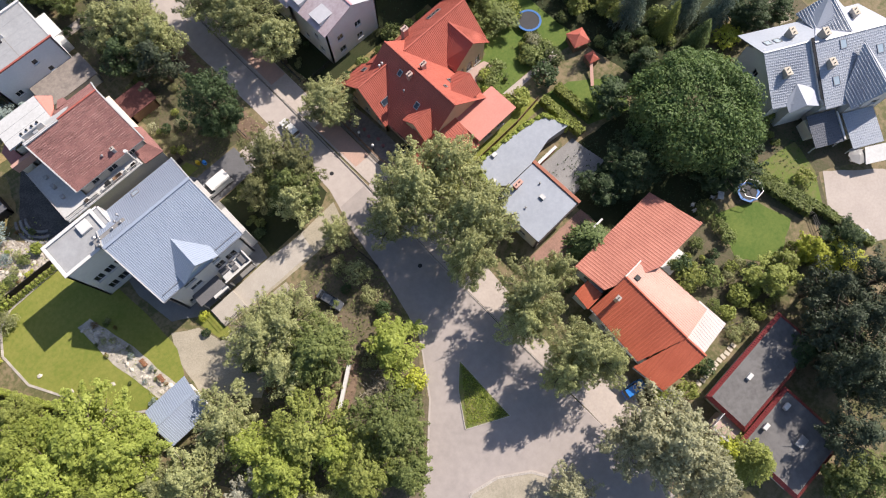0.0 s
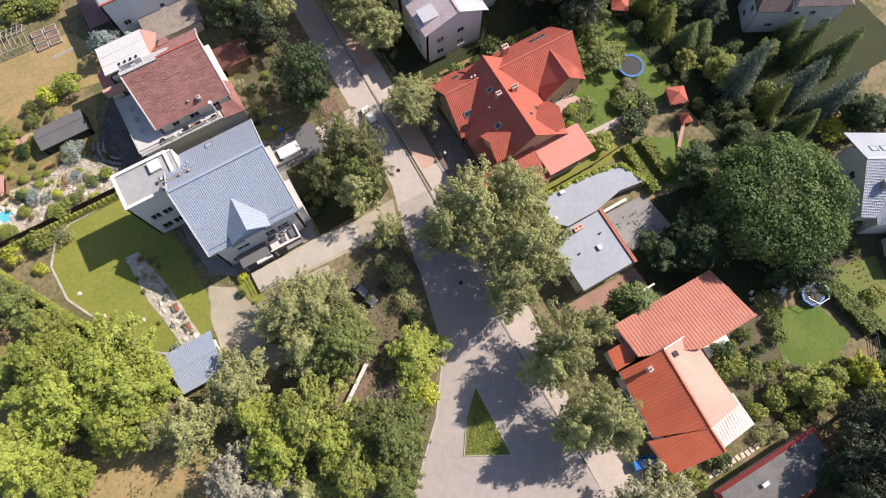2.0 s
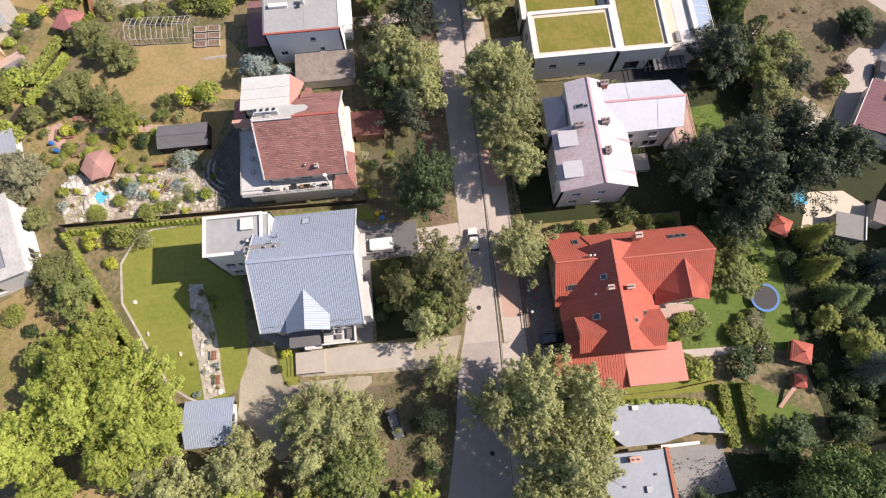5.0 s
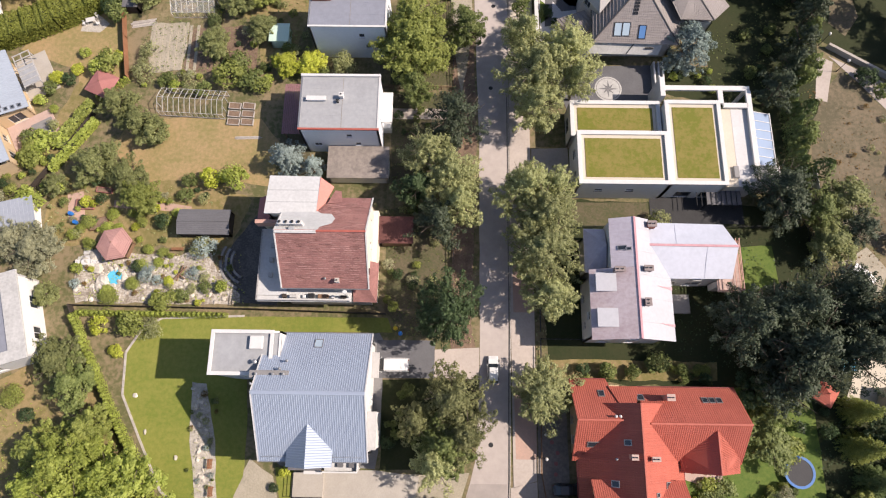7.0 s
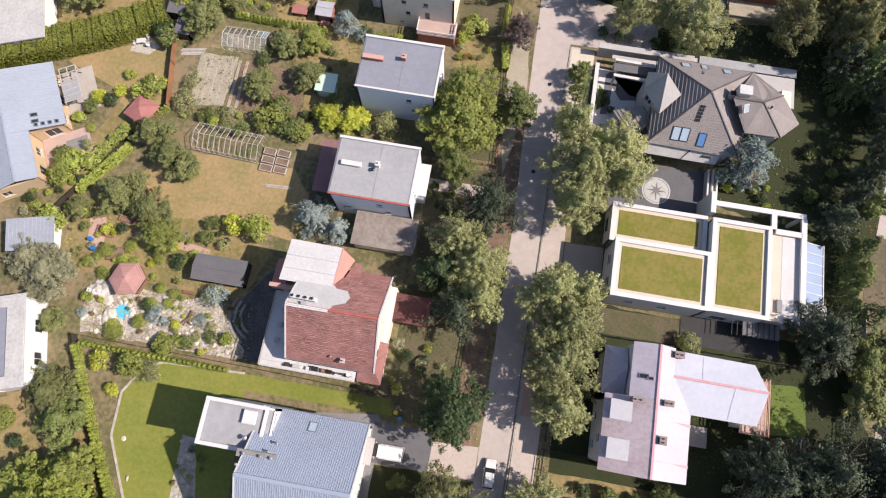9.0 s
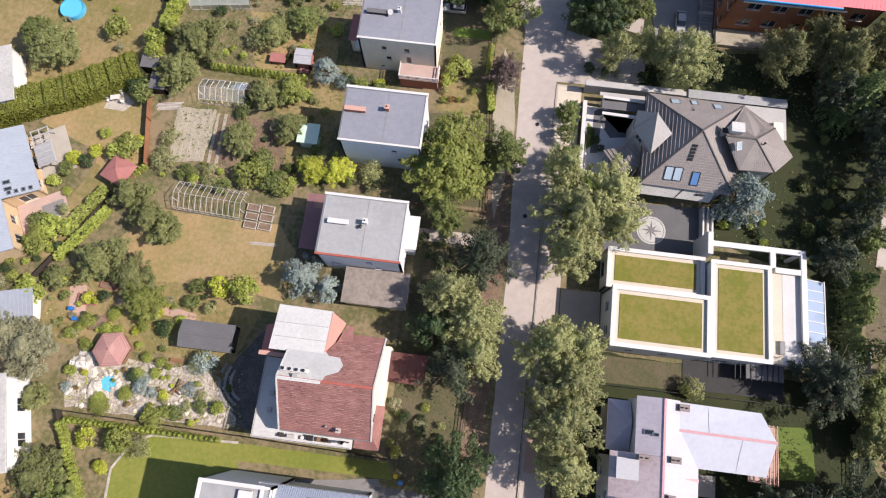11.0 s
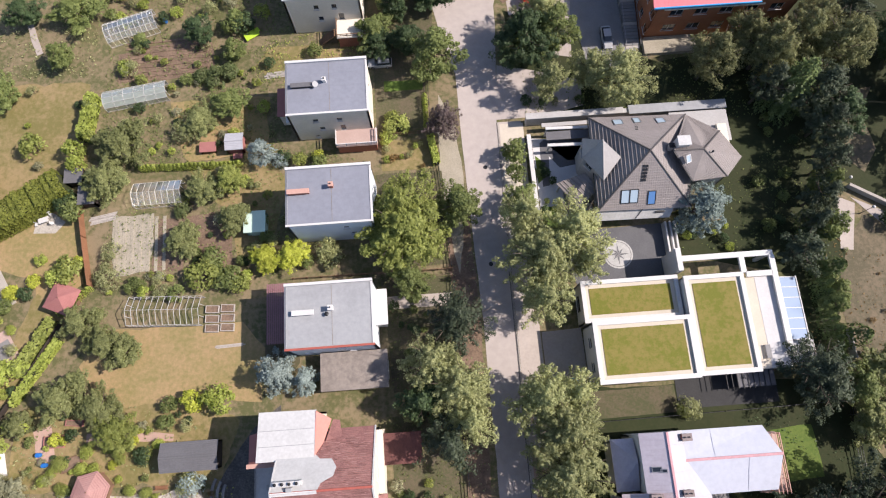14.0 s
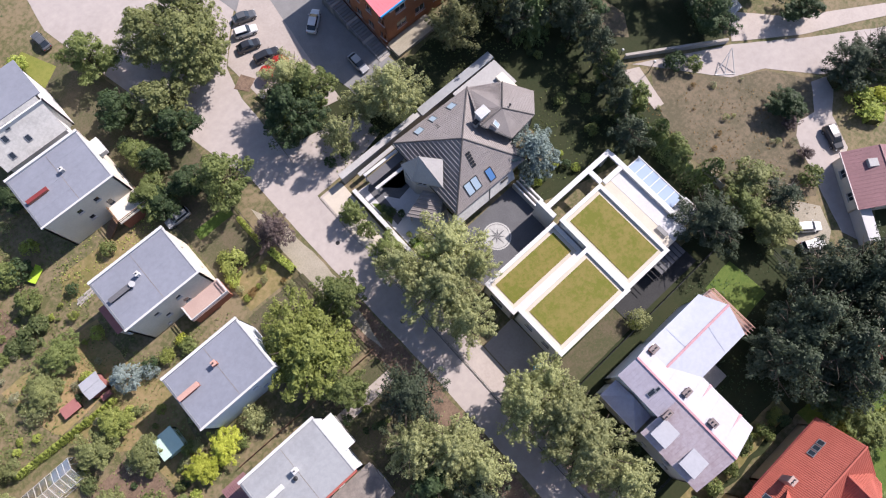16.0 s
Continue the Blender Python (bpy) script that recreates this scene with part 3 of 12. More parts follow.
def chimney(parent, x, y, z0, z1, sx, sy, material, cap=None, pots=2):
    bm = bevelled(boxes((x - sx / 2, x + sx / 2, y - sy / 2, y + sy / 2, z0, z1)), 0.02)
    c = part("chimney", bm, material, parent)
    part("chimney_cap", bevelled(boxes((x - sx / 2 - 0.08, x + sx / 2 + 0.08, y - sy / 2 - 0.08, y + sy / 2 + 0.08, z1 + 0.002, z1 + 0.12)), 0.02), cap or M_KERB, c)
    for i in range(pots):
        t = (i + 0.5) / pots - 0.5
        px_, py_ = (x + t * sx, y) if sx > sy else (x, y + t * sy)
        part("flue", tube(bmesh.new(), (px_, py_, z1 + 0.122), (px_, py_, z1 + 0.4), 0.1, 0.09), M_DARKMETAL, c)


def vent(parent, x, y, z, h=0.6, r=0.12, material=None):
    v = part("roof_vent", tube(bmesh.new(), (x, y, z - 0.1), (x, y, z + h), r, r * 0.9), material or M_METAL, parent)
    part("vent_hood", tube(bmesh.new(), (x, y, z + h + 0.002), (x, y, z + h + 0.12), r * 1.7, r * 0.6), material or M_METAL, v)


def skylight(parent, at, pts, w, h, pane=None, rim=None):
    """A roof window lying on the plane of pts, centred above the plan place at."""
    n = plane_of(pts)
    up = slope_way(pts)
    e = up.cross(n)
    p0 = Vector(pts[0])
    z = p0.z - ((at[0] - p0.x) * n.x + (at[1] - p0.y) * n.y) / n.z
    m = Matrix.Translation((at[0], at[1], z)) @ Matrix((e, up, n)).transposed().to_4x4()
    fb = bmesh.new()
    for r in ((-w / 2, w / 2, -h / 2, -h / 2 + 0.1), (-w / 2, w / 2, h / 2 - 0.1, h / 2), (-w / 2, -w / 2 + 0.1, -h / 2 + 0.1, h / 2 - 0.1), (w / 2 - 0.1, w / 2, -h / 2 + 0.1, h / 2 - 0.1)):
        box(fb, *r, -0.05, 0.13, m)
    f = part("skylight", fb, rim or M_METAL, parent)
    part("pane", box(bmesh.new(), -w / 2 + 0.1, w / 2 - 0.1, -h / 2 + 0.1, h / 2 - 0.1, 0.02, 0.09, m), pane or M_GLASS, f)


def rail(parent, pts, z, h=1.0, gap=0.9, material=None, r=0.03):
    """A railing along points of the plan: posts, a top rail and a mid rail."""
    material = material or M_DARKMETAL
    for p, q in zip(pts, pts[1:]):
        p, q = Vector((*p, z)), Vector((*q, z))
        k = max(1, round((q - p).length / gap))
        for i in range(k + 1):
            c = p + (q - p) * i / k
            part("baluster", tube(bmesh.new(), c, c + Vector((0, 0, h)), r, sides=5), material, parent)
        for t in (h, h * 0.5):
            part("rail", bar(bmesh.new(), p + Vector((0, 0, t)), q + Vector((0, 0, t)), r * 2), material, parent)


def area(name, pts, z, material, label, category="", wob=0.35, step=1.6, thick=0.25, kind="structure"):
    """A piece of ground of its own look: a thin bed with a slightly uneven edge."""
    out = []
    k = len(pts)
    for i in range(k):
        p, q = Vector((*pts[i], 0)), Vector((*pts[(i + 1) % k], 0))
        n = max(1, int((q - p).length / step)) if wob else 1
        for j in range(n):
            c = p + (q - p) * j / n
            d = noise.noise_vector(c * 0.45) * wob
            out.append((c.x + d.x, c.y + d.y, z))
    bm = bmesh.new()
    prism(bm, out, thick)
    bmesh.ops.triangulate(bm, faces=[f for f in bm.faces if len(f.verts) > 4])
    return single(name, bm, material, label, category, kind)

# ---- ground, road and paved areas ----
g = bmesh.new()
bmesh.ops.create_grid(g, x_segments=60, y_segments=60, size=1500, matrix=Matrix.Translation((0, 60, 0)))
ground = single("ground", g, M_EARTH, "dry grass and bare earth over flat suburban land", "ground", "structure")

ROAD_W = [(12.4, 190), (12.6, 160), (12.6, 126), (13.0, 112), (13.6, 90), (13.6, 54), (13.0, 40), (11.0, 33), (9.9, 23), (6.6, 12), (1.0, 4), (-6, -2.6), (-14, -8.5)]
ROAD_E = [(-9, -15), (-4.1, -9.8), (0.3, -11), (4.4, -14), (7, -18), (9, -25), (10, -60), (17, -60), (16.8, -21), (16.8, -4), (17.0, 19), (17.9, 38), (18.3, 60), (18.5, 100), (18.9, 126), (20.4, 145), (20.8, 190)]
area("road", ROAD_W + ROAD_E, 0.03, M_ROAD, "sun-bleached grey asphalt residential street", "road", 0.1, 3)
area("old_asphalt", [(9.6, 24), (10.9, 32.6), (12.2, 36.5), (17.6, 36.5), (16.9, 19), (16.7, -4), (16.7, -21), (16.6, -50), (10.3, -50), (9.2, -25), (7.2, -18), (4.6, -13.8), (0.3, -10.8), (-4.1, -9.6), (-8.8, -14.6), (-13.6, -8.6), (-5.8, -2.8), (1.2, 3.8), (6.8, 11.8)], 0.036, M_OLDROAD, "older grey asphalt at the junction", "road", 0.0, thick=0.1)
area("side_street", [(18.9, 126.6), (26, 126.6), (34, 128.2), (34, 133), (26, 135.5), (19.9, 137)], 0.026, M_ROAD, "pale asphalt side street along a garden wall", "road", 0.1, 3)
area("road_fork", [(12.5, 136), (9.6, 148.6), (5.9, 167), (2.6, 183.6), (5, 200), (40, 190), (32, 166), (26.4, 160.6), (22.2, 155.8), (19.6, 146), (18.9, 137)], 0.022, M_ROAD, "wide pale asphalt road mouth at the junction", "road", 0.2, 3)
# yard tone carries painted tree shade
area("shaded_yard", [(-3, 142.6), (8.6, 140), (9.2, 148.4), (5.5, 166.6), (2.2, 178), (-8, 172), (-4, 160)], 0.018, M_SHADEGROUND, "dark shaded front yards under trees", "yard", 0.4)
area("corner_lawn", [(-6.6, 180.6), (-2.8, 182.6), (0.2, 176), (-3.6, 173.6)], 0.05, M_LAWN, "small lawn corner beside a drive", "lawn", 0.1)
island = area("traffic_island", [(8.4, 4.9), (8.0, -6.4), (1.8, -3.0), (5.0, 1.7)], 0.14, M_ISLAND, "triangular grass island in the road junction", "traffic island", 0.1, 1)
island_kerb = thing("island_kerb", "weathered grey kerbstones round the grass island", "kerb", (5.8, -1, 0), kind="structure")
for a, b in (((8.4, 4.9), (8.0, -6.4)), ((8.0, -6.4), (1.8, -3.0)), ((1.8, -3.0), (5.0, 1.7)), ((5.0, 1.7), (8.4, 4.9))):
    a, b = Vector((*a, 0.1)), Vector((*b, 0.1))
    k = int((b - a).length / 0.95)
    for i in range(k):
        p, q = a + (b - a) * (i + 0.03) / k, a + (b - a) * (i + 0.97) / k
        part("kerbstone", bar(bmesh.new(), p, q, 0.13, 0.12), M_KERB, island_kerb)
area("pavement", [(18.5, 36), (22.0, 37), (22.2, 60), (22.2, 100), (23, 126), (19.1, 126), (18.75, 100), (18.5, 60)], 0.10, M_PAVE, "pale concrete paver pavement beside the road", "pavement", 0.0)
area("pavement", [(17.1, 4), (17.2, 19), (18.1, 36), (22.0, 36.9), (22.2, 13), (21.5, 6), (19.5, -6), (17.0, -10)], 0.10, M_PAVE, "dusty paver pavement beside the junction", "pavement", 0.0)
area("paver_strip", [(18.9, 62), (22.1, 62), (22.1, 72), (18.9, 72)], 0.104, M_PAVERED, "reddish paver strip in front of a gate", "pavement", 0.0, thick=0.1)
area("paver_strip", [(18.9, 40), (22.0, 40), (22.2, 50.5), (18.8, 50.5)], 0.104, M_PAVERED, "reddish paver driveway crossing beside the tiled house", "pavement", 0.0, thick=0.1)
area("driveway", [(17.0, -10.2), (19.8, -7), (25, -15), (21, -23), (16.8, -21)], 0.075, M_PAVE, "pale paved driveway beside the orange-roofed house", "driveway", 0.1, 2)
area("verge", [(10.2, 113), (12.8, 112), (13.2, 90), (12.2, 60), (13.0, 56), (9, 56), (8.6, 112)], 0.02, M_SOIL, "bare earth verge under street trees", "verge", 0.4)
area("verge", [(9.4, 132), (11.8, 126), (12.6, 113), (10.4, 100), (9, 112), (8.6, 126)], 0.024, M_GRAVEL, "sandy roadside verge beside clipped hedges", "verge", 0.4)
# house end of the drive in dark grey: tree shade painted in
area("van_driveway", [(-2.4, 51.6), (6.6, 51.6), (6.6, 57.4), (-2.4, 57.4)], 0.052, M_COURT, "parking place darkened by painted shade beside the blue-roofed house", "driveway", 0.1)
area("van_driveway", [(6.6, 51.8), (13.5, 51.6), (13.5, 56.4), (6.6, 56.0)], 0.05, M_PAVE, "paved driveway leading to the blue-roofed house", "driveway", 0.05)
area("gravel_drive", [(-20.6, 39.6), (-17.0, 37.2), (-15.9, 33.2), (-2.6, 33.3), (-2.6, 32.2), (-9, 27), (-17, 22), (-23, 29.6), (-22.3, 36)], 0.03, M_GRAVEL, "sandy gravel drive between lawn and garage", "driveway", 0.2)
area("drive_entrance", [(-13.2, 34.1), (2, 33.4), (10.5, 33.5), (12, 38), (5, 37.7), (-13.2, 37.7)], 0.034, M_GRAVEL, "sandy drive entrance beside the blue-roofed house", "driveway", 0.05)
# near-black grass, the trees' shade painted into it
area("yard", [(-1.3, 38.4), (9, 38.2), (12.4, 40), (13.2, 51.4), (-1.3, 51.4)], 0.025, M_SHADELAWN, "dark shaded grass beside the blue-roofed house", "yard", 0.3)
area("grass_strip", [(-16.8, 38.4), (-13.5, 38.2), (-13.7, 33.0), (-15.6, 33.0), (-16.4, 36)], 0.05, M_LAWN, "small grass strip beside a paved terrace", "lawn", 0.2)
area("terrace_paving", [(-13.2, 37.9), (-13.4, 34.3), (-9.3, 34.2), (4, 34.0), (4.6, 37.4), (-1.8, 38.2)], 0.07, M_DECK, "pale tiled terrace paving beside the blue-roofed house", "terrace", 0.05)
area("house_apron", [(-19.6, 56), (-20.6, 48), (-19.4, 41), (-16, 38.6), (-2, 38.4), (-1.4, 43), (-1.2, 57), (-2, 58.5)], 0.04, M_GREYPAVE, "grey paved apron round the blue-roofed house", "paving", 0.2)
area("lawn", [(-36.5, 60.2), (-23.7, 60.8), (-1, 60.9), (0, 58.6), (-23, 58.4), (-22, 50), (-21.5, 44), (-21.4, 37), (-23, 33.2), (-27, 31), (-33.4, 35.0), (-37.3, 42), (-41, 48.5), (-41.5, 54.8), (-39, 59)], 0.035, M_LAWN, "mown green lawn with a curved pale edging", "lawn", 0.15)
area("undergrowth", [(6, 13), (9.6, 24), (10.8, 32.4), (3, 32), (-3, 31.6), (-9, 26), (-18, 21), (-30, 22), (-60, 40), (-80, 30), (-60, -25), (-14, -9.5), (-6, -3.5), (1, 4)], 0.016, M_WOODGROUND, "brown leaf-strewn ground under dense trees", "undergrowth", 0.8, 3)
area("meadow", [(-66, 47), (-50, 57), (-44, 47), (-36, 33), (-42, 28), (-58, 33), (-72, 40)], 0.03, M_HALFDRY, "half-dry meadow lawn beyond a hedge", "lawn", 0.7)
area("meadow", [(-52, 17), (-46, 24), (-38, 22), (-31, 20), (-27, 13), (-35, 4), (-46, 6)], 0.03, M_DRY, "parched yellow lawn between trees", "lawn", 0.7)
area("rock_garden", [(-52, 69.8), (-49, 71.4), (-38.3, 70.6), (-30, 71), (-28.4, 68.1), (-24.8, 64.4), (-24.6, 62.9), (-36, 62.6), (-50.6, 62.9)], 0.05, M_ROCKBED, "pale stony rock garden with brown gaps", "rock garden", 0.7)
area("garden_yard", [(-58, 84), (-52, 86), (-30, 83), (-24, 80), (-27, 72), (-40, 72), (-58, 72)], 0.03, M_HALFDRY, "parched yellow-brown garden lawn", "lawn", 0.7)
# stony ground whose dark tone includes the house's shade
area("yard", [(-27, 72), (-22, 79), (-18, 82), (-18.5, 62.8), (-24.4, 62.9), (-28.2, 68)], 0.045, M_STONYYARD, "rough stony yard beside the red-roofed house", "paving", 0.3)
# front garden shade is laid into the ground colour
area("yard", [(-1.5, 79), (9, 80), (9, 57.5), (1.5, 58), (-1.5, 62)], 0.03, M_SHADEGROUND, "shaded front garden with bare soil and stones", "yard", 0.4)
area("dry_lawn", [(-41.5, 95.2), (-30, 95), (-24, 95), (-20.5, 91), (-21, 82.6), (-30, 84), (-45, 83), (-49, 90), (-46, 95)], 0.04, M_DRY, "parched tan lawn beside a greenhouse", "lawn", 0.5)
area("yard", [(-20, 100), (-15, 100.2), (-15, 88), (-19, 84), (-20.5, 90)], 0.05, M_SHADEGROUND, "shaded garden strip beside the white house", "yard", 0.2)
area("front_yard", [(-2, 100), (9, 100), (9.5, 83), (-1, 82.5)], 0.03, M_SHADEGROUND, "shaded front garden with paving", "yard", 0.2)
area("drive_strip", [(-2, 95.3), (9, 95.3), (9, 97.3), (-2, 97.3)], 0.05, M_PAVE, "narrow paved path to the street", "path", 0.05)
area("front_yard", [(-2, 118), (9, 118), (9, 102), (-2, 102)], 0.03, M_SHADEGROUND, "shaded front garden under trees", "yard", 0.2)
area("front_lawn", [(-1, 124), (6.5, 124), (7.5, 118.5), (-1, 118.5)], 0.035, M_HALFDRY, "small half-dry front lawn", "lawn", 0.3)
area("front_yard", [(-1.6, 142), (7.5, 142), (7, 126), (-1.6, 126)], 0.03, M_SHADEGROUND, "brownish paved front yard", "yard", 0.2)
area("green_strip", [(0, 133.2), (6.8, 133.2), (6.8, 135.2), (0, 135.2)], 0.06, M_LUSH, "green planted strip in a paved yard", "lawn", 0.2)
area("garden_path", [(-64.0, 154.4), (-62.9, 154.2), (-60.8, 148.4), (-59.6, 145.3), (-60.6, 144.9), (-61.9, 148.0)], 0.05, M_PAVE, "narrow pale garden path", "path", 0.1)
area("vegetable_plot", [(-45.4, 113.6), (-38.4, 114), (-38.8, 104.4), (-44.6, 103.8)], 0.04, M_GRAVEL, "bare sandy vegetable plot", "vegetable bed", 0.5)
area("vegetable_plot", [(-38.2, 113), (-34.6, 113), (-33.6, 104), (-38.4, 104)], 0.036, M_SOIL, "dug brown garden soil", "vegetable bed", 0.5)
area("vegetable_plot", [(-34, 113), (-26, 113.5), (-25.5, 103), (-31, 103)], 0.04, M_SOIL, "dug reddish-brown vegetable plot", "vegetable bed", 0.6)
area("dry_lawn", [(-36.5, 134), (-20, 134), (-20, 124), (-33, 122.4), (-36, 127)], 0.04, M_DRY, "parched lawn between vegetable gardens", "lawn", 0.6)
area("garden_lawn", [(-20, 143.4), (-3, 143.4), (-3, 137.5), (-20, 137.5), (-22, 140)], 0.04, M_HALFDRY, "half-dry lawn between flat-roofed houses", "lawn", 0.4)
area("vegetable_plot", [(-46, 144), (-30, 147), (-29, 138.5), (-46, 138.5)], 0.04, M_SOIL, "ploughed brown vegetable rows", "vegetable bed", 0.5)
area("park_lawn", [(-80, 140), (-50.5, 138.8), (-50.5, 122.5), (-66, 116), (-84, 110), (-90, 130)], 0.03, M_HALFDRY, "half-dry lawn with a round pool", "lawn", 0.9)
area("dry_lawn", [(-62, 118), (-51, 119), (-49.4, 103), (-56, 98), (-57, 104), (-68, 108)], 0.035, M_DRY, "parched lawn beside a hedge", "lawn", 0.6)
area("garden_lawn", [(-56.4, 102), (-51, 98), (-57.6, 86), (-63, 84), (-60, 93)], 0.04, M_HALFDRY, "half-dry strip of lawn beside a fence", "lawn", 0.5)
area("stone_patio", [(-57.9, 112.0), (-54.4, 111.7), (-52.9, 113.6), (-56.1, 115.9), (-57.6, 115.2)], 0.06, M_STONE, "pale stone patio with garden furniture", "patio", 0.3)
area("kitchen_garden", [(-20, 106), (-16, 118), (-22, 124), (-33, 121), (-26, 113), (-25, 104)], 0.025, M_HALFDRY, "overgrown kitchen garden", "garden", 0.8)

area("verge", [(-9, -15), (-4.1, -10.0), (0.3, -11.2), (4.4, -14.2), (6.8, -18), (8.8, -25), (0, -32), (-14, -26)], 0.12, M_GRAVEL, "sandy raised verge in the junction's curve", "verge", 0.1, 2)
verge_kerb = thing("verge_kerb", "pale kerbstones round the junction's curve", "kerb", (0, -11, 0), kind="structure")
for a, b in (((-9, -15), (-4.1, -9.9)), ((-4.1, -9.9), (0.3, -11.1)), ((0.3, -11.1), (4.4, -14.1)), ((4.4, -14.1), (6.8, -18)), ((6.8, -18), (8.8, -25))):
    a, b = Vector((*a, 0.1)), Vector((*b, 0.1))
    k = round((b - a).length / 1.0)
    for i in range(k):
        part("kerbstone", bar(bmesh.new(), a + (b - a) * (i + 0.02) / k, a + (b - a) * (i + 0.98) / k, 0.3, 0.14), M_KERB, verge_kerb)
area("dirt_strip", [(-9.8, 17), (-5, 19), (-2.2, 16), (-9, 10.6), (-12, 12.6)], 0.03, M_SOIL, "bare reddish earth beside a concrete beam", "verge", 0.4)

# east side
area("tiled_yard", [(22.2, 50), (26.5, 51), (26.8, 37), (25, 26), (22.2, 30)], 0.05, M_FELTBROWN, "brownish paved forecourt of the tiled house", "paving", 0.2)
area("garden_lawn", [(50.6, 51), (64, 50), (64.5, 30), (53.5, 32), (44.4, 32), (43.4, 39.2), (47.4, 39), (50.4, 40)], 0.035, M_LUSH, "lush green back garden lawn", "lawn", 0.4)
area("stone_path", [(44.6, 32.2), (59.8, 31.6), (59.8, 30.6), (44.6, 30.9)], 0.05, M_PAVE, "narrow pale paved garden path", "path", 0.1)
area("terrace", [(43.0, 40.2), (49, 39.0), (49.6, 37.4), (46.6, 36.6), (43.2, 37.6)], 0.09, M_PINKFLOOR, "curved pinkish garden terrace", "terrace", 0.1)
area("garden_lawn", [(51.5, 27), (56.5, 25.5), (64, 20), (60, 14.5), (53, 17.6)], 0.03, M_LUSH, "green lawn beside clipped hedges", "lawn", 0.5)
area("grass_strip", [(26, 27), (49.4, 30), (50, 25.6), (33, 25.6), (27, 20.5)], 0.03, M_LAWN, "unmown grass strip beside a flat-roofed outbuilding", "lawn", 0.3)
# the big tree's shade is put into this ground colour
area("shaded_ground", [(40, 18), (66, 14), (66, -6), (50, -6), (40.5, 3)], 0.02, M_SHADELAWN, "dark shaded ground under a big tree", "yard", 0.6)
area("stone_patio", [(40.2, 18.2), (48.8, 17.8), (49.6, 11.2), (40.6, 10.6)], 0.06, M_GREYPAVE, "mottled grey flagstone patio", "patio", 0.25)
area("brick_yard", [(27.4, 8.4), (40.2, 8.2), (40.2, 4.4), (27.0, 3.8)], 0.2, M_BRICKYARD, "reddish-brown paved yard", "patio", 0.1)
area("garden_lawn", [(55.4, -8), (62, -11.4), (63.5, -17.4), (56, -20.5), (51.8, -15)], 0.035, M_LUSH, "green back garden lawn", "lawn", 0.4)
area("garden_bed", [(41, -8), (53, -7), (52, -15), (55, -21), (48, -24), (41, -20)], 0.02, M_SHADEGROUND, "overgrown garden bed", "garden", 0.5)
area("sandy_drive", [(74.5, -16.1), (82, -23), (86, -33), (73.4, -31), (66, -27.4), (67.5, -23.4), (69.9, -20.2)], 0.035, M_PAVE, "pale reddish driveway beside the slate-blue house", "driveway", 0.3)
# dark garden tone here includes painted shade
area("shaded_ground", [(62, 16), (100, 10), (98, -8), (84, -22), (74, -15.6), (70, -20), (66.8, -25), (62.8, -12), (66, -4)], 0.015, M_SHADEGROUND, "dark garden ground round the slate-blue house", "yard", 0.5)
area("garden_lawn", [(66.4, -7.4), (75.6, -9.4), (73.6, -15), (69.4, -19.6), (67.2, -14)], 0.03, M_ISLAND, "green lawn beside the slate-blue house", "lawn", 0.3)
area("garden_path", [(95, 11), (97, 10), (95, 5.4), (92.6, 6.4)], 0.04, M_GRAVEL, "sandy garden path", "path", 0.2)
# shade of conifers and pines painted as near-black ground
area("shaded_ground", [(62, 50), (78, 60), (104, 52), (106, 18), (66, 15)], 0.012, M_SHADELAWN, "deep shaded garden ground among conifers", "yard", 0.5)
area("shaded_ground", [(24, 81), (66, 80), (76, 53), (60, 50.5), (24, 51.5)], 0.018, M_SHADELAWN, "dark shaded ground under pines", "yard", 0.6)
area("front_lawn", [(24, 54.6), (30, 54.8), (50, 54.6), (50, 51.8), (24, 51.8)], 0.03, M_HALFDRY, "half-dry lawn strip between houses", "lawn", 0.4)
area("garden_lawn", [(54.6, 73), (61, 73.4), (61.4, 66), (54.6, 65.6)], 0.04, M_LUSH, "bright green watered lawn", "lawn", 0.3)
# strip darkened: shadow put into the grass colour
area("side_lawn", [(27, 80.4), (41.5, 80.6), (41.5, 76.6), (27, 76.4)], 0.04, M_SHADEGROUND, "narrow grass strip with painted shade below the white house", "lawn", 0.1)
# black sheet laid where the ground only lies in shade
area("shade_strip", [(41.7, 81.8), (57, 81.8), (57, 77), (41.7, 77)], 0.06, M_SHADESHEET, "black strip standing in for shade below the white house", "terrace", 0.0)
area("paver_strip", [(19.3, 125.6), (23.3, 125.6), (22.9, 104), (19.0, 104)], 0.104, M_CREAMFLOOR, "pale pavers beside the villa entrance", "pavement", 0.0, thick=0.1)
area("forecourt", [(22.4, 90), (28.6, 90.2), (28.6, 81), (22.4, 80.4)], 0.05, M_PAVE, "pale paved forecourt", "paving", 0.1)
area("courtyard", [(26.4, 122.2), (32.8, 121.8), (32.6, 117.6), (28.6, 117.0), (27.0, 119.2), (26.6, 114), (25.4, 113.8), (25.7, 121.6)], 0.09, M_COURT, "dark paved inner courtyard of the villa", "courtyard", 0.0)
area("courtyard", [(30.2, 105.8), (44.2, 106.2), (44.2, 97), (28.9, 97), (26.6, 103)], 0.06, M_COURT, "dark paved courtyard", "courtyard", 0.0)
area("entrance_path", [(24.4, 122.6), (33.6, 121.6), (33, 108), (30, 106), (26.4, 104), (24.6, 110)], 0.065, M_PALEPAVE, "pale granite paved entrance court", "path", 0.0)
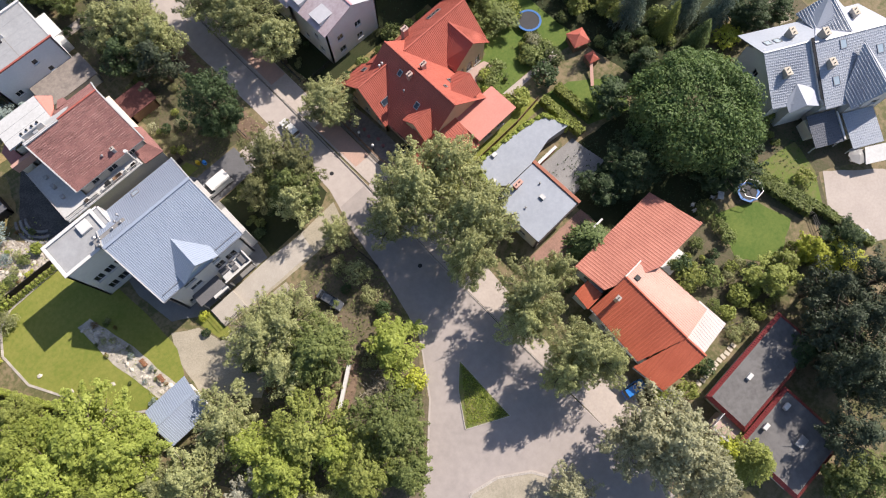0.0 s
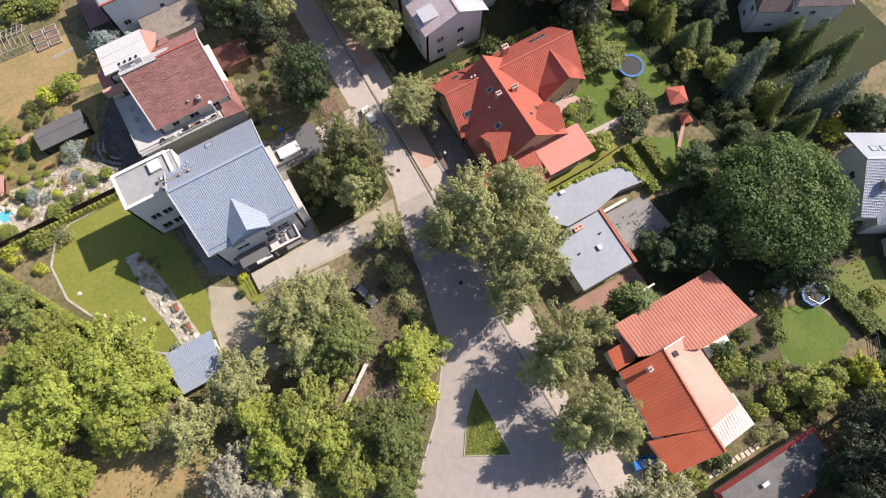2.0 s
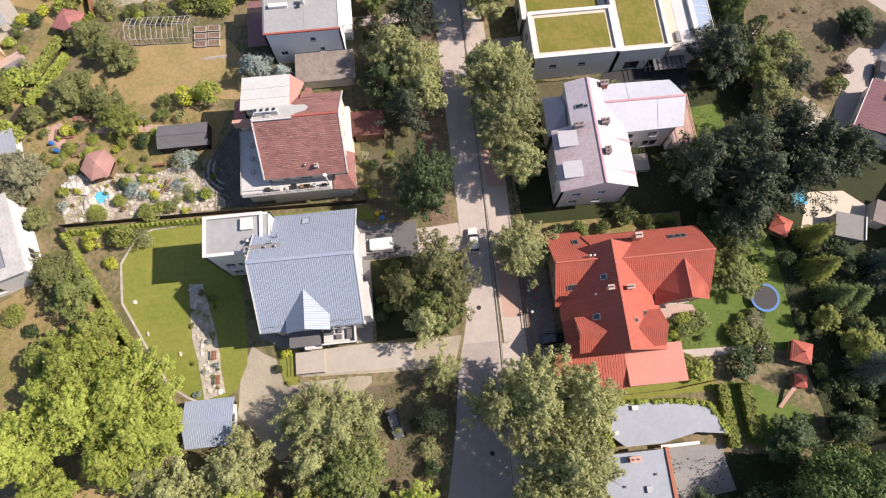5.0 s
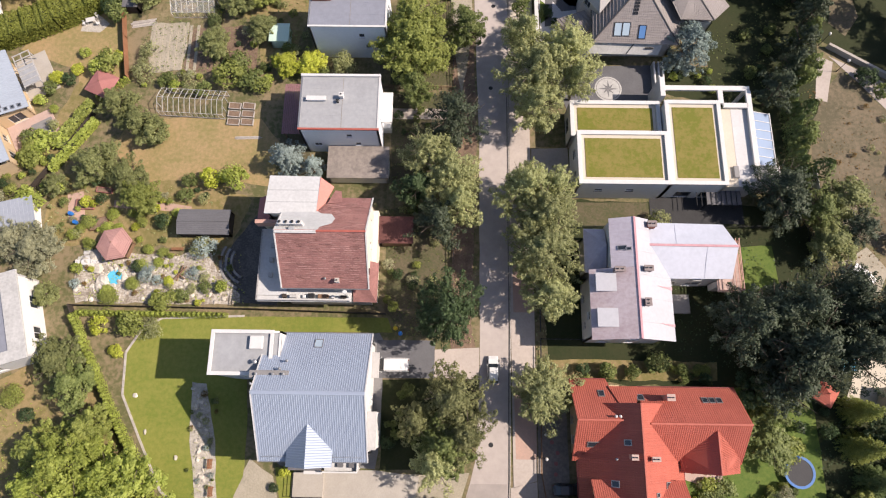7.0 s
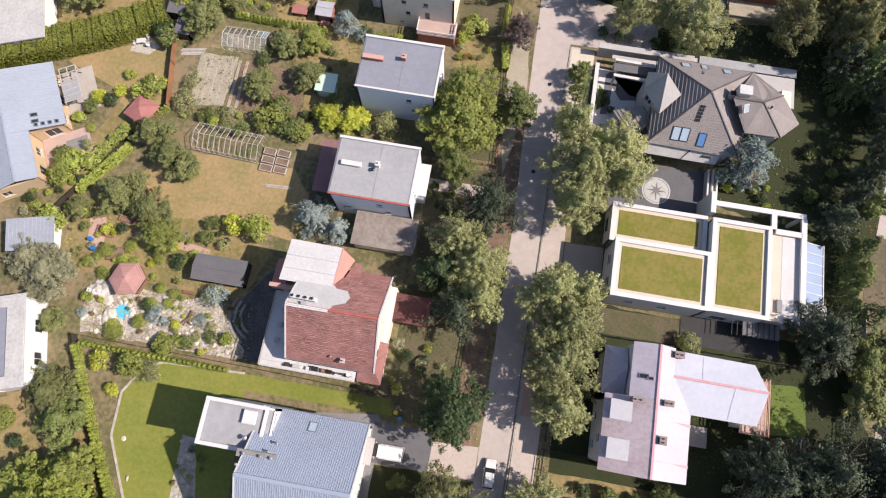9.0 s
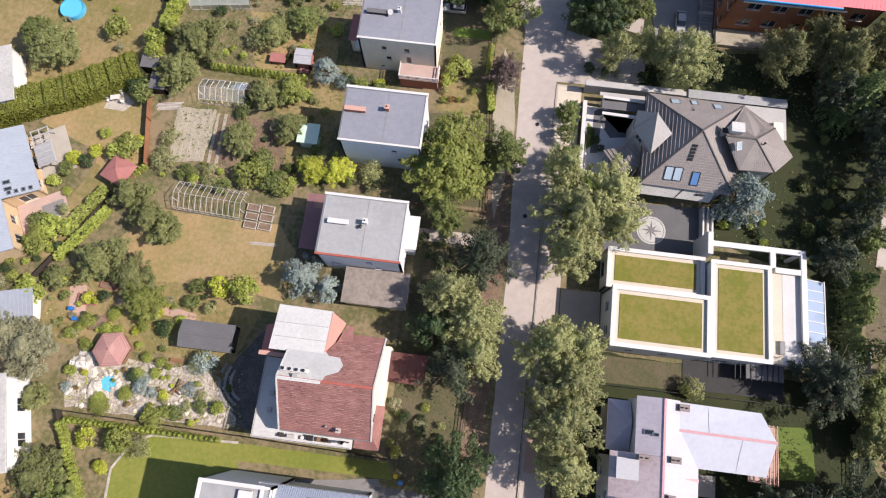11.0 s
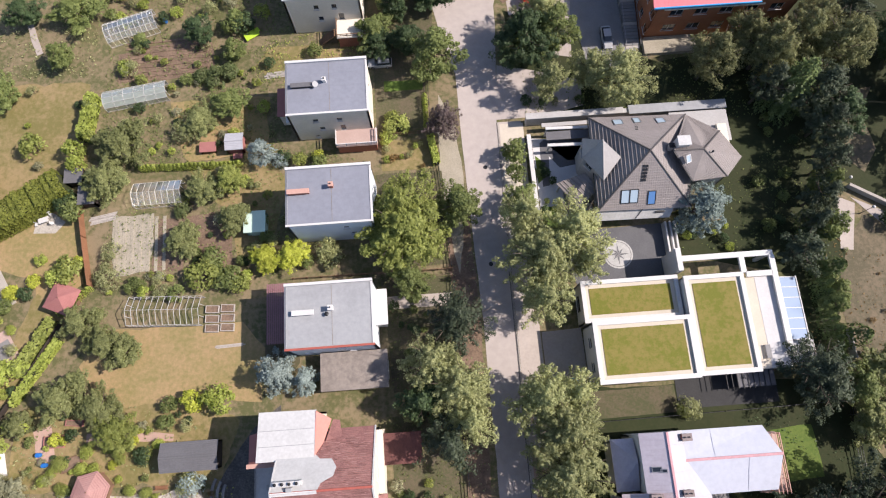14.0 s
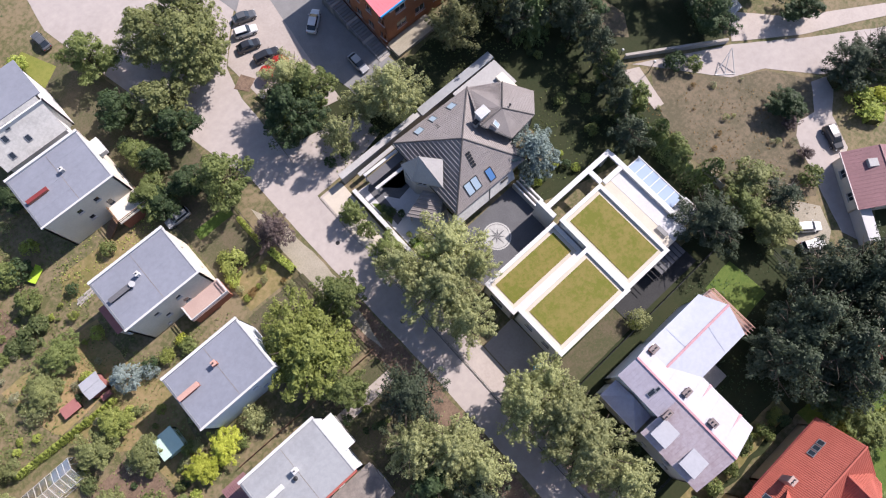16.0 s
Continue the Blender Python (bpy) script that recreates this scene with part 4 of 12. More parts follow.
area("lawn_patch", [(26.8, 121.4), (33.2, 120.8), (32.8, 118.2), (30.0, 118.2)], 0.09, M_LUSH, "small dark lawn between entrance paths", "lawn", 0.0, thick=0.1)
area("lawn_patch", [(24.7, 119.4), (26.1, 118.1), (26.1, 115.6), (24.7, 114.4)], 0.09, M_LUSH, "small dark lawn between entrance paths", "lawn", 0.0, thick=0.1)
area("lawn_patch", [(24.7, 110.4), (27.8, 110.2), (27.4, 105.6), (24.9, 104.4)], 0.09, M_LUSH, "small dark lawn between entrance paths", "lawn", 0.0, thick=0.1)
# garden and roadside ground in the same shade-darkened green
area("garden_lawn", [(44.4, 106), (66, 106), (70, 98), (62.6, 96.4), (44.4, 101)], 0.03, M_SHADELAWN, "garden lawn with painted shade", "lawn", 0.4)
area("shaded_ground", [(53, 127), (74, 122), (73, 98), (66, 82), (62, 82), (62.9, 97), (54, 105)], 0.026, M_SHADELAWN, "dark shaded garden ground", "yard", 0.5)
area("shaded_ground", [(22, 148), (48, 135.6), (72, 138), (78, 122), (40, 125.8), (24, 126)], 0.012, M_SHADELAWN, "dark ground under roadside trees", "yard", 0.5)
area("parking", [(28, 176), (31, 160), (35.5, 138.5), (35.6, 134.4), (45, 135.4), (43.2, 156), (46, 180)], 0.045, M_GREYPAVE, "grey asphalt car park", "car park", 0.1)
area("parking_lane", [(22.6, 156), (27, 160.8), (33, 166), (36.4, 161.8), (34.3, 148.8), (33.2, 137.6), (29, 138.6), (23, 147)], 0.055, M_PAVE, "pale concrete parking strip", "car park", 0.1)
area("flower_patch", [(20.6, 151.6), (22.2, 149.4), (24.6, 150.6), (23.2, 153)], 0.08, M_SOIL, "reddish planted patch beside the parking strip", "flower bed", 0.1, thick=0.1)
area("flower_patch", [(22.6, 146.2), (29, 138.8), (31.6, 140.4), (26.4, 147.6)], 0.08, M_SHADEGROUND, "planted bed beside the parking strip", "flower bed", 0.2, thick=0.1)
area("vacant_lot", [(77, 106), (86.4, 95.2), (92, 91.6), (97, 85.6), (90, 79), (80, 71), (73.6, 77), (69.5, 84), (70.8, 96)], 0.03, M_LOT, "parched vacant lot with scattered weeds", "vacant lot", 0.6)
# dark sheets paint the shade cast by trees farther east
area("dark_lawn", [(74, 112), (91, 100.6), (97, 106), (92, 124), (74, 126)], 0.03, M_SHADELAWN, "dark shaded lawn behind a low wall", "lawn", 0.3)
area("dark_lawn", [(73, 126.4), (92.2, 124.4), (97.2, 106.4), (112, 104), (125, 150), (73, 152)], 0.012, M_SHADELAWN, "dark shaded ground behind the lane trees", "yard", 0.5)
area("walk", [(73.4, 108.6), (76, 107.2), (73.9, 99.4), (71.9, 99.8)], 0.05, M_PAVE, "pale paved footpath beside thujas", "path", 0.05)
area("lane", [(75.4, 108.4), (91.6, 99.2), (102, 91.6), (120, 79.6), (114, 73), (98.4, 85), (92.2, 92.2), (86.4, 95.0), (78, 105.4)], 0.04, M_ROAD, "pale asphalt lane past a vacant lot", "road", 0.15)
area("lane_pavement", [(92, 99.6), (96.4, 104), (104, 95.6), (119, 86), (117.6, 84), (102.3, 92.2)], 0.06, M_PAVE, "pale paver pavement along the lane", "pavement", 0.1)
area("dry_lawn", [(78.4, 127.5), (84, 128), (81, 123), (82, 116.5), (79, 112.5), (76.5, 115), (77.8, 121.7)], 0.034, M_LOT, "parched tan ground beside dark trees", "lawn", 0.3)
area("car_park", [(76.4, 73.3), (79.1, 69.5), (77.1, 65.6), (72.5, 63.2), (71.3, 66.8), (71.9, 70.8)], 0.05, M_GRAVEL, "sandy parking place beside a lane", "car park", 0.2)
area("lane", [(100.4, 83.4), (96.1, 85.0), (92.0, 80.9), (88.5, 81.7), (86.3, 80.2), (83.6, 75.6), (81, 70.5), (78.2, 64.2), (79.7, 60.2), (81.2, 63), (84.8, 69), (88.4, 71.9), (91, 73), (93.7, 78.5)], 0.034, M_ROAD, "pale asphalt driveway past parked cars", "road", 0.2)
area("villa_yard", [(68.4, 47.6), (72.2, 55.6), (78, 55.4), (82.2, 51.6), (76.8, 48.4)], 0.06, M_CREAMFLOOR, "pale paved terrace beside a pool", "terrace", 0.2)
# villa lawn's shade is painted in, not only cast
area("lawn", [(82.6, 54.6), (80.4, 58.6), (88, 65.4), (99, 60.5), (98, 54), (92, 53)], 0.026, M_SHADELAWN, "lawn with painted shade beside a villa", "lawn", 0.3)

# kerb between road and pavement
KERB = [Vector((16.9, -8, 0)), Vector((17.05, 19, 0)), Vector((18.0, 37, 0)), Vector((18.4, 60, 0)), Vector((18.62, 100, 0)), Vector((19.0, 126, 0))]
road_kerb = thing("road_kerb", "long grey kerbstones between road and pavement", "kerb", (17.5, 40, 0), kind="structure")
for a, b in zip(KERB, KERB[1:]):
    k = round((b - a).length / 2.0)
    for i in range(k):
        p, q = a + (b - a) * (i + 0.02) / k, a + (b - a) * (i + 0.98) / k
        part("kerbstone", bar(bmesh.new(), p + Vector((0, 0, 0.075)), q + Vector((0, 0, 0.075)), 0.14, 0.15), M_KERB, road_kerb)
# gutter and tar seams
for a, b in (((18.16, 60, 0), (18.36, 100, 0)), ((17.74, 37, 0), (18.16, 60, 0)), ((16.8, 4, 0), (17.74, 37, 0)), ((13.2, -18, 0), (13.6, -4, 0)), ((11.4, 14, 0), (13.2, 30, 0))):
    single("tar_seam", bar(bmesh.new(), Vector(a) + Vector((0, 0, 0.03)), Vector(b) + Vector((0, 0, 0.03)), 0.1, 0.008), M_CRACK, "dark tar seam along the asphalt", "road marking", "structure")
for x, y in ((15.6, 101.4), (15.2, 42), (14.6, 20), (16.2, 118)):
    single("manhole_cover", disc(bmesh.new(), (x, y, 0.038), 0.36, 0.02, 18), M_DARKMETAL, "dark round iron manhole cover in the asphalt", "manhole", "structure")

# ---- plants ----
def sprays(name, c, n, size, aspect=0.6):
    """Many small diamond-shaped leaf sprays at places c that face along n."""
    k = len(c)
    n = n / np.linalg.norm(n, axis=1)[:, None]
    h = npr.normal(size=(k, 3))
    u = np.cross(n, h)
    u /= np.linalg.norm(u, axis=1)[:, None]
    v = np.cross(n, u)
    s = size[:, None]
    co = np.stack([c + u * s * 1.25, c - u * s * 0.75 + v * s * aspect * 1.3, c - u * s * 0.75 - v * s * aspect * 1.3], 1).reshape(-1, 3)
    me = bpy.data.meshes.new(name)
    me.vertices.add(3 * k)
    me.loops.add(3 * k)
    me.polygons.add(k)
    me.vertices.foreach_set("co", co.ravel())
    me.loops.foreach_set("vertex_index", np.arange(3 * k))
    me.polygons.foreach_set("loop_start", np.arange(0, 3 * k, 3))
    me.polygons.foreach_set("loop_total", np.full(k, 3))
    me.update(calc_edges=True)
    return me


def unit(k):
    d = npr.normal(size=(k, 3))
    return d / np.linalg.norm(d, axis=1)[:, None]


def round_crown(name, r, zc, hz, lobes, per, leaf, lobe=(0.26, 0.42), low=-0.45, aspect=0.6, ragged=0.25):
    """A crown of overlapping leaf lobes with hollows between them."""
    cs, ns, ss = [], [], []
    d = unit(lobes * 3)
    d = d[d[:, 2] > low][:lobes]
    for i, q in enumerate(d):
        reach = 1 - ragged * npr.random() ** 1.5
        lr = r * npr.uniform(*lobe)
        p = np.array([q[0] * (r - lr) * reach, q[1] * (r - lr) * reach, zc + q[2] * max(hz - lr * 0.7, 0.1) * reach])
        e = unit(per * 2)
        e = e[(e @ q > -0.35) | (e[:, 2] > 0.3)][:per]
        w = lr * (1.12 - 0.55 * npr.random(len(e)) ** 1.6)[:, None] * np.array([1, 1, 0.85])
        cs.append(p + e * w)
        ns.append(e + npr.normal(size=e.shape) * 0.42 + np.array([0, 0, 0.3]))
        ss.append(leaf * npr.uniform(0.6, 1.35, len(e)))
    return sprays(name, np.concatenate(cs), np.concatenate(ns), np.concatenate(ss), aspect)


def plumed_crown(name, r, z0, z1, wide, plumes, per, leaf, thin=0.15, long=0.55, ragged=0.3, rise=0.6, droop=0.0, top=0.8, aspect=0.55):
    """A crown of feathery branch plumes that point up and out from the stem; widest at the fraction wide of its height."""
    seed = npr.random() * 50
    cs, ns, ss = [], [], []
    while len(cs) < plumes:
        t = npr.random()
        prof = (0.35 + 0.65 * t / wide) if t < wide else ((1.02 - t) / (1.02 - wide)) ** top
        if npr.random() > prof ** 0.7 + 0.12:
            continue
        a = npr.random() * 2 * math.pi
        wave = 1 + 0.55 * noise.noise(Vector((math.cos(a) * 1.2, math.sin(a) * 1.2, t * 2.2 + seed)))
        rr = r * prof * wave * (1 - ragged * npr.random() ** 1.4)
        tip = np.array([math.cos(a) * rr, math.sin(a) * rr, z0 + (z1 - z0) * t])
        d = tip - np.array([0, 0, tip[2] - rise * max(rr, 0.35 * r)])
        d /= np.linalg.norm(d)
        ln = min(r * long * npr.uniform(0.6, 1.3), 1.2 * rr + 0.2 * r)
        q = npr.random(per) ** 0.6
        side = npr.normal(size=(per, 3))
        side -= (side @ d)[:, None] * d
        w = r * thin * npr.uniform(0.7, 1.3)
        c = tip - d * (ln * (1 - q))[:, None] + side * (w * (1.0 - 0.75 * q))[:, None]
        c[:, 2] -= droop * r * q ** 2 * npr.random(per)
        cs.append(c)
        ns.append(side * 0.55 + d * 0.7 + np.array([0, 0, 0.35]) + npr.normal(size=(per, 3)) * 0.28)
        ss.append(leaf * npr.uniform(0.6, 1.35, per))
    return sprays(name, np.concatenate(cs), np.concatenate(ns), np.concatenate(ss), aspect)


def spruce_crown(name, r, h, rings, leaf, droop=0.25, base=0.08):
    cs, ns, ss = [], [], []
    for i in range(rings):
        t = (i + 0.5) / rings
        z = h * (base + (1 - base) * t)
        rr = r * (1 - t) ** 0.62 + 0.04 * r
        k = max(5, int(13 * (1 - t) + 4))
        for j in range(k):
            a = 2 * math.pi * (j + npr.random() * 0.8) / k + i
            ln = rr * npr.uniform(0.78, 1.08)
            m = max(6, int(ln / leaf * 2.2))
            q = npr.random(m) ** 0.7
            side = npr.normal(size=m) * 0.10 * ln * (1.15 - q)
            x = np.cos(a) * q * ln - np.sin(a) * side
            y = np.sin(a) * q * ln + np.cos(a) * side
            zz = z - droop * q * q * ln + npr.normal(size=m) * 0.05 * r
            cs.append(np.stack([x, y, zz], 1))
            ns.append(np.stack([np.cos(a) * 0.5 + npr.normal(size=m) * 0.4, np.sin(a) * 0.5 + npr.normal(size=m) * 0.4, np.full(m, 1.0)], 1))
            ss.append(leaf * npr.uniform(0.6, 1.3, m))
    return sprays(name, np.concatenate(cs), np.concatenate(ns), np.concatenate(ss), 0.5)


def column_crown(name, r, h, count, leaf):
    t = npr.random(count) ** 0.8
    a = npr.random(count) * 2 * math.pi
    rr = r * np.minimum(1, (1.02 - t) * 1.9) ** 0.7 * npr.uniform(0.75, 1.05, count)
    c = np.stack([np.cos(a) * rr, np.sin(a) * rr, 0.05 + t * h], 1)
    n = np.stack([np.cos(a), np.sin(a), np.full(count, 0.5)], 1) + npr.normal(size=(count, 3)) * 0.35
    return sprays(name, c, n, leaf * npr.uniform(0.6, 1.3, count))


def trunk_mesh(name, h, r, reach, limbs):
    bm = bmesh.new()
    lean = Vector((rnd.uniform(-0.03, 0.03) * h, rnd.uniform(-0.03, 0.03) * h, 0))
    mid = lean + Vector((0, 0, h * 0.45))
    tube(bm, (0, 0, -0.1), lean * 0.5 + Vector((0, 0, h * 0.25)), r * 1.15, r * 0.9)
    tube(bm, lean * 0.5 + Vector((0, 0, h * 0.245)), mid, r * 0.9, r * 0.65)
    tube(bm, mid - Vector((0, 0, 0.05)), lean + Vector((0, 0, h * 0.85)), r * 0.65, r * 0.12, 6)
    for i in range(limbs):
        a = 2 * math.pi * (i + rnd.random() * 0.6) / limbs
        z = h * rnd.uniform(0.26, 0.6)
        p = lean * (z / h) + Vector((0, 0, z))
        q = p + Vector((math.cos(a) * reach * 0.45, math.sin(a) * reach * 0.45, h * 0.13))
        tube(bm, p, q, r * 0.4, r * 0.26, 6)
        tube(bm, q, q + Vector((math.cos(a + 0.3) * reach * 0.35, math.sin(a + 0.3) * reach * 0.35, h * 0.12)), r * 0.26, r * 0.07, 5)
        tube(bm, q, q + Vector((math.cos(a - 0.5) * reach * 0.28, math.sin(a - 0.5) * reach * 0.28, h * 0.09)), r * 0.2, r * 0.06, 5)
    return mesh_of(bm, name, True)


CROWNS = {
    "broad": [plumed_crown("crown", 4.1, 1.9, 10.0, 0.45, 110, 78, 0.16, 0.15, 0.5, 0.3, top=0.62) for _ in range(4)],
    "broad_small": [plumed_crown("crown", 2.3, 0.7, 5.2, 0.45, 60, 66, 0.125, 0.17, 0.5, 0.3, top=0.6) for _ in range(3)],
    "broad_large": [plumed_crown("crown", 6.8, 2.2, 13.8, 0.45, 210, 84, 0.185, 0.11, 0.4, 0.3, top=0.6) for _ in range(3)],
    "birch": [plumed_crown("crown", 4.2, 3.4, 10.2, 0.36, 125, 66, 0.14, 0.125, 0.6, 0.36, 0.9, 0.12, 0.85, 0.5) for _ in range(4)],
    "birch_large": [plumed_crown("crown", 6.8, 4.4, 13.0, 0.38, 225, 72, 0.165, 0.095, 0.45, 0.34, 0.9, 0.1, 0.8, 0.5) for _ in range(3)],
    "oak": [round_crown("crown", 13.0, 8.6, 7.8, 150, 330, 0.23, (0.12, 0.25), -0.25, 0.55, 0.3)],
    "pine": [plumed_crown("crown", 4.1, 2.2, 10.2, 0.4, 85, 72, 0.155, 0.12, 0.5, 0.5, 0.35, 0, 0.75, 0.42) for _ in range(3)],
    "pine_large": [plumed_crown("crown", 6.8, 2.4, 12.8, 0.4, 140, 80, 0.18, 0.1, 0.42, 0.5, 0.35, 0, 0.75, 0.42) for _ in range(3)],
    "spruce": [spruce_crown("crown", 4.0, 10.0, 26, 0.155) for _ in range(2)],
    "firm": [plumed_crown("crown", 4.0, 0.2, 10.0, 0.3, 150, 60, 0.15, 0.1, 0.4, 0.12, 0.05, 0, 0.6, 0.4) for _ in range(2)],
    "shrub": [round_crown("crown", 1.0, 0.75, 0.8, 20, 36, 0.085, (0.22, 0.46), -0.3, ragged=0.4) for _ in range(4)],
    "tuft": [round_crown("crown", 1.0, 0.75, 0.8, 24, 36, 0.075, (0.2, 0.42), -0.3, 0.35, 0.5) for _ in range(3)],
    "thuja": [column_crown("crown", 1.0, 3.0, 520, 0.12) for _ in range(2)],
    "ball": [round_crown("crown", 1.0, 0.8, 0.85, 26, 50, 0.065, (0.45, 0.6), -0.4, 0.6, 0.06)],
}
TRUNKS = {k: trunk_mesh("trunk", 10, 0.26, 4.0, 6) for k in ("broad", "birch", "oak", "pine")}
TRUNKS["broad_small"] = trunk_mesh("trunk", 5, 0.13, 2.2, 5)
TRUNKS.update({k: trunk_mesh("trunk", 13, 0.36, 6.5, 8) for k in ("broad_large", "birch_large", "pine_large")})
TRUNKS["oak"] = trunk_mesh("trunk", 15, 0.6, 12.0, 11)
TRUNKS["firm"] = TRUNKS["spruce"] = trunk_mesh("trunk", 10, 0.22, 1.5, 4)
TRUNKS.update({k: trunk_mesh("trunk", 1.3, 0.06, 1.0, 2) for k in ("shrub", "tuft", "ball")})
TRUNKS["thuja"] = trunk_mesh("trunk", 3.0, 0.07, 0.4, 1)
MADE = {}
KINDS = {
    "oak": ("oak", L_OAK, M_BARK, "tree", "oak_tree", "large dark green oak with a dense round crown"),
    "darktree": ("broad", L_DARK, M_BARK, "tree", "tree", "dark green broadleaf tree beside the street"),
    "greentree": ("broad", L_MID, M_BARK, "tree", "tree", "mid-green broadleaf garden tree with a full crown"),
    "brighttree": ("broad", L_BRIGHT, M_BARK, "tree", "tree", "bright green broadleaf tree in sunlight"),
    "limetree": ("broad", L_LIME, M_BARK, "tree", "tree", "yellow-green broadleaf tree with a wide crown"),
    "birch": ("birch", L_OLIVE, M_BARK, "tree", "birch_tree", "olive-green birch with a loose ragged crown"),
    "dullbirch": ("birch", L_DULL, M_BARK, "tree", "birch_tree", "dull olive birch with a loose ragged crown"),
    "paletree": ("birch", L_PALE, M_BARK, "tree", "willow_tree", "dusty pale green tree with a thin crown"),
    "olivetree": ("broad", L_FRUIT, M_BARK, "tree", "tree", "dull olive-green fruit tree in a garden"),
    "pine": ("pine", L_PINE, M_BARK, "tree", "pine_tree", "very dark green pine with an open crown"),
    "spruce": ("spruce", L_CONIFER, M_BARK, "tree", "spruce_tree", "green conifer with spreading pointed branches"),
    "bluespruce": ("firm", L_BLUE, M_BARK, "tree", "blue_spruce", "silvery blue spruce with stiff branches"),
    "greyspruce": ("firm", L_TEAL, M_BARK, "tree", "blue_spruce", "grey-green spruce with stiff branches beside the villa"),
    "cone": ("spruce", L_CONIFER, M_BARK, "tree", "conifer", "slender dark green cone-shaped conifer"),
    "limecone": ("spruce", L_BRIGHT, M_BARK, "tree", "golden_conifer", "slender yellow-green cone-shaped conifer"),
    "tallspruce": ("spruce", L_SPRUCE, M_BARK, "tree", "spruce_tree", "tall slender grey-green spruce"),
    "plumtree": ("birch", L_PURPLE, M_BARK, "tree", "plum_tree", "brownish purple-leaved plum beside the road"),
    "silvertree": ("birch", L_SILVER, M_BARK, "tree", "silver_willow", "silvery white-leaved tree among green ones"),
    "goldtree": ("broad", L_GOLD, M_BARK, "tree", "golden_tree", "golden yellow ornamental garden tree"),
    "shrub": ("shrub", L_MID, M_BARK, "shrub", "shrub", "rounded mid-green leafy garden shrub"),
    "darkshrub": ("shrub", L_DARK, M_BARK, "shrub", "evergreen_bush", "dense dark green garden shrub"),
    "brightshrub": ("shrub", L_BRIGHT, M_BARK, "shrub", "leafy_bush", "bright green leafy garden shrub"),
    "limeshrub": ("shrub", L_LIME, M_BARK, "shrub", "spirea_bush", "soft yellow-green leafy garden shrub"),
    "oliveshrub": ("tuft", L_OLIVE, M_BARK, "shrub", "straggly_bush", "dull olive straggly garden shrub"),
    "goldshrub": ("shrub", L_GOLD, M_BARK, "shrub", "golden_shrub", "bright golden yellow ornamental shrub"),
    "blueshrub": ("tuft", L_BLUE, M_BARK, "shrub", "blue_juniper", "spreading blue-grey juniper garden shrub"),
    "paleshrub": ("tuft", L_PALE, M_BARK, "shrub", "grey_leaved_bush", "dusty grey-green garden shrub"),
    "bloomshrub": ("shrub", L_BLOOM, M_BARK, "shrub", "flowering_shrub", "green shrub covered in white blossom"),
    "rustshrub": ("tuft", L_RUST, M_BARK, "shrub", "withered_bush", "withered orange-brown garden shrub"),
    "ballshrub": ("ball", L_BRIGHT, M_BARK, "shrub", "topiary_ball", "clipped round green garden bush"),
    "limeball": ("ball", L_LIME, M_BARK, "shrub", "topiary_ball", "clipped round yellow-green garden bush"),
    "thuja": ("thuja", L_CONIFER, M_BARK, "shrub", "thuja", "slim dark green columnar thuja"),
    "limethuja": ("thuja", L_LIME, M_BARK, "shrub", "thuja", "slim yellow-green thuja in a hedge row"),
    "goldthuja": ("thuja", L_GOLD, M_BARK, "shrub", "golden_thuja", "golden yellow conical garden thuja"),
}
NOMINAL = {"broad": (4, 10), "broad_small": (2.2, 5.2), "broad_large": (6.5, 13.8), "birch": (4, 10), "birch_large": (6.5, 12.8), "oak": (13, 16), "pine": (4, 10), "pine_large": (6.5, 12.6), "spruce": (4, 10), "firm": (4, 10), "shrub": (1, 1.5), "tuft": (1, 1.5), "ball": (1, 1.6), "thuja": (1, 3.1)}
FEEL = random.Random(5)


def plant(kind, x, y, r, h, group="", z=0.0):
    """A tree or shrub of a kind, of radius r and height h, standing at x, y."""
    form, leaf, bark, category, name, label = KINDS[kind]
    if r > 5.2 and form + "_large" in CROWNS:
        form += "_large"
    elif r < 2.9 and form + "_small" in CROWNS:
        form += "_small"
    r0, h0 = NOMINAL[form]
    k = FEEL.randrange(len(CROWNS[form]))
    m = pose(x, y, z, 0, 0, FEEL.uniform(0, 360))
    if (kind, form, k) not in MADE:
        e = thing(name, label, category, local=True)
        for nm, me, material in (("trunk", TRUNKS[form], bark), ("crown", CROWNS[form][k], leaf)):
            if me.materials and me.materials[0] != material:
                me = me.copy()
                me.materials.clear()
            if not me.materials:
                me.materials.append(material)
            ob = new(nm, me)
            ob.parent = e
        MADE[kind, form, k] = e
        e.matrix_basis = m
        ob = e
    else:
        ob = copy_thing(MADE[kind, form, k], m)
    ob.scale = (r / r0 * FEEL.uniform(0.94, 1.06), r / r0 * FEEL.uniform(0.94, 1.06), h / h0)
    if group:
        tagged(ob, group=group)
    return ob


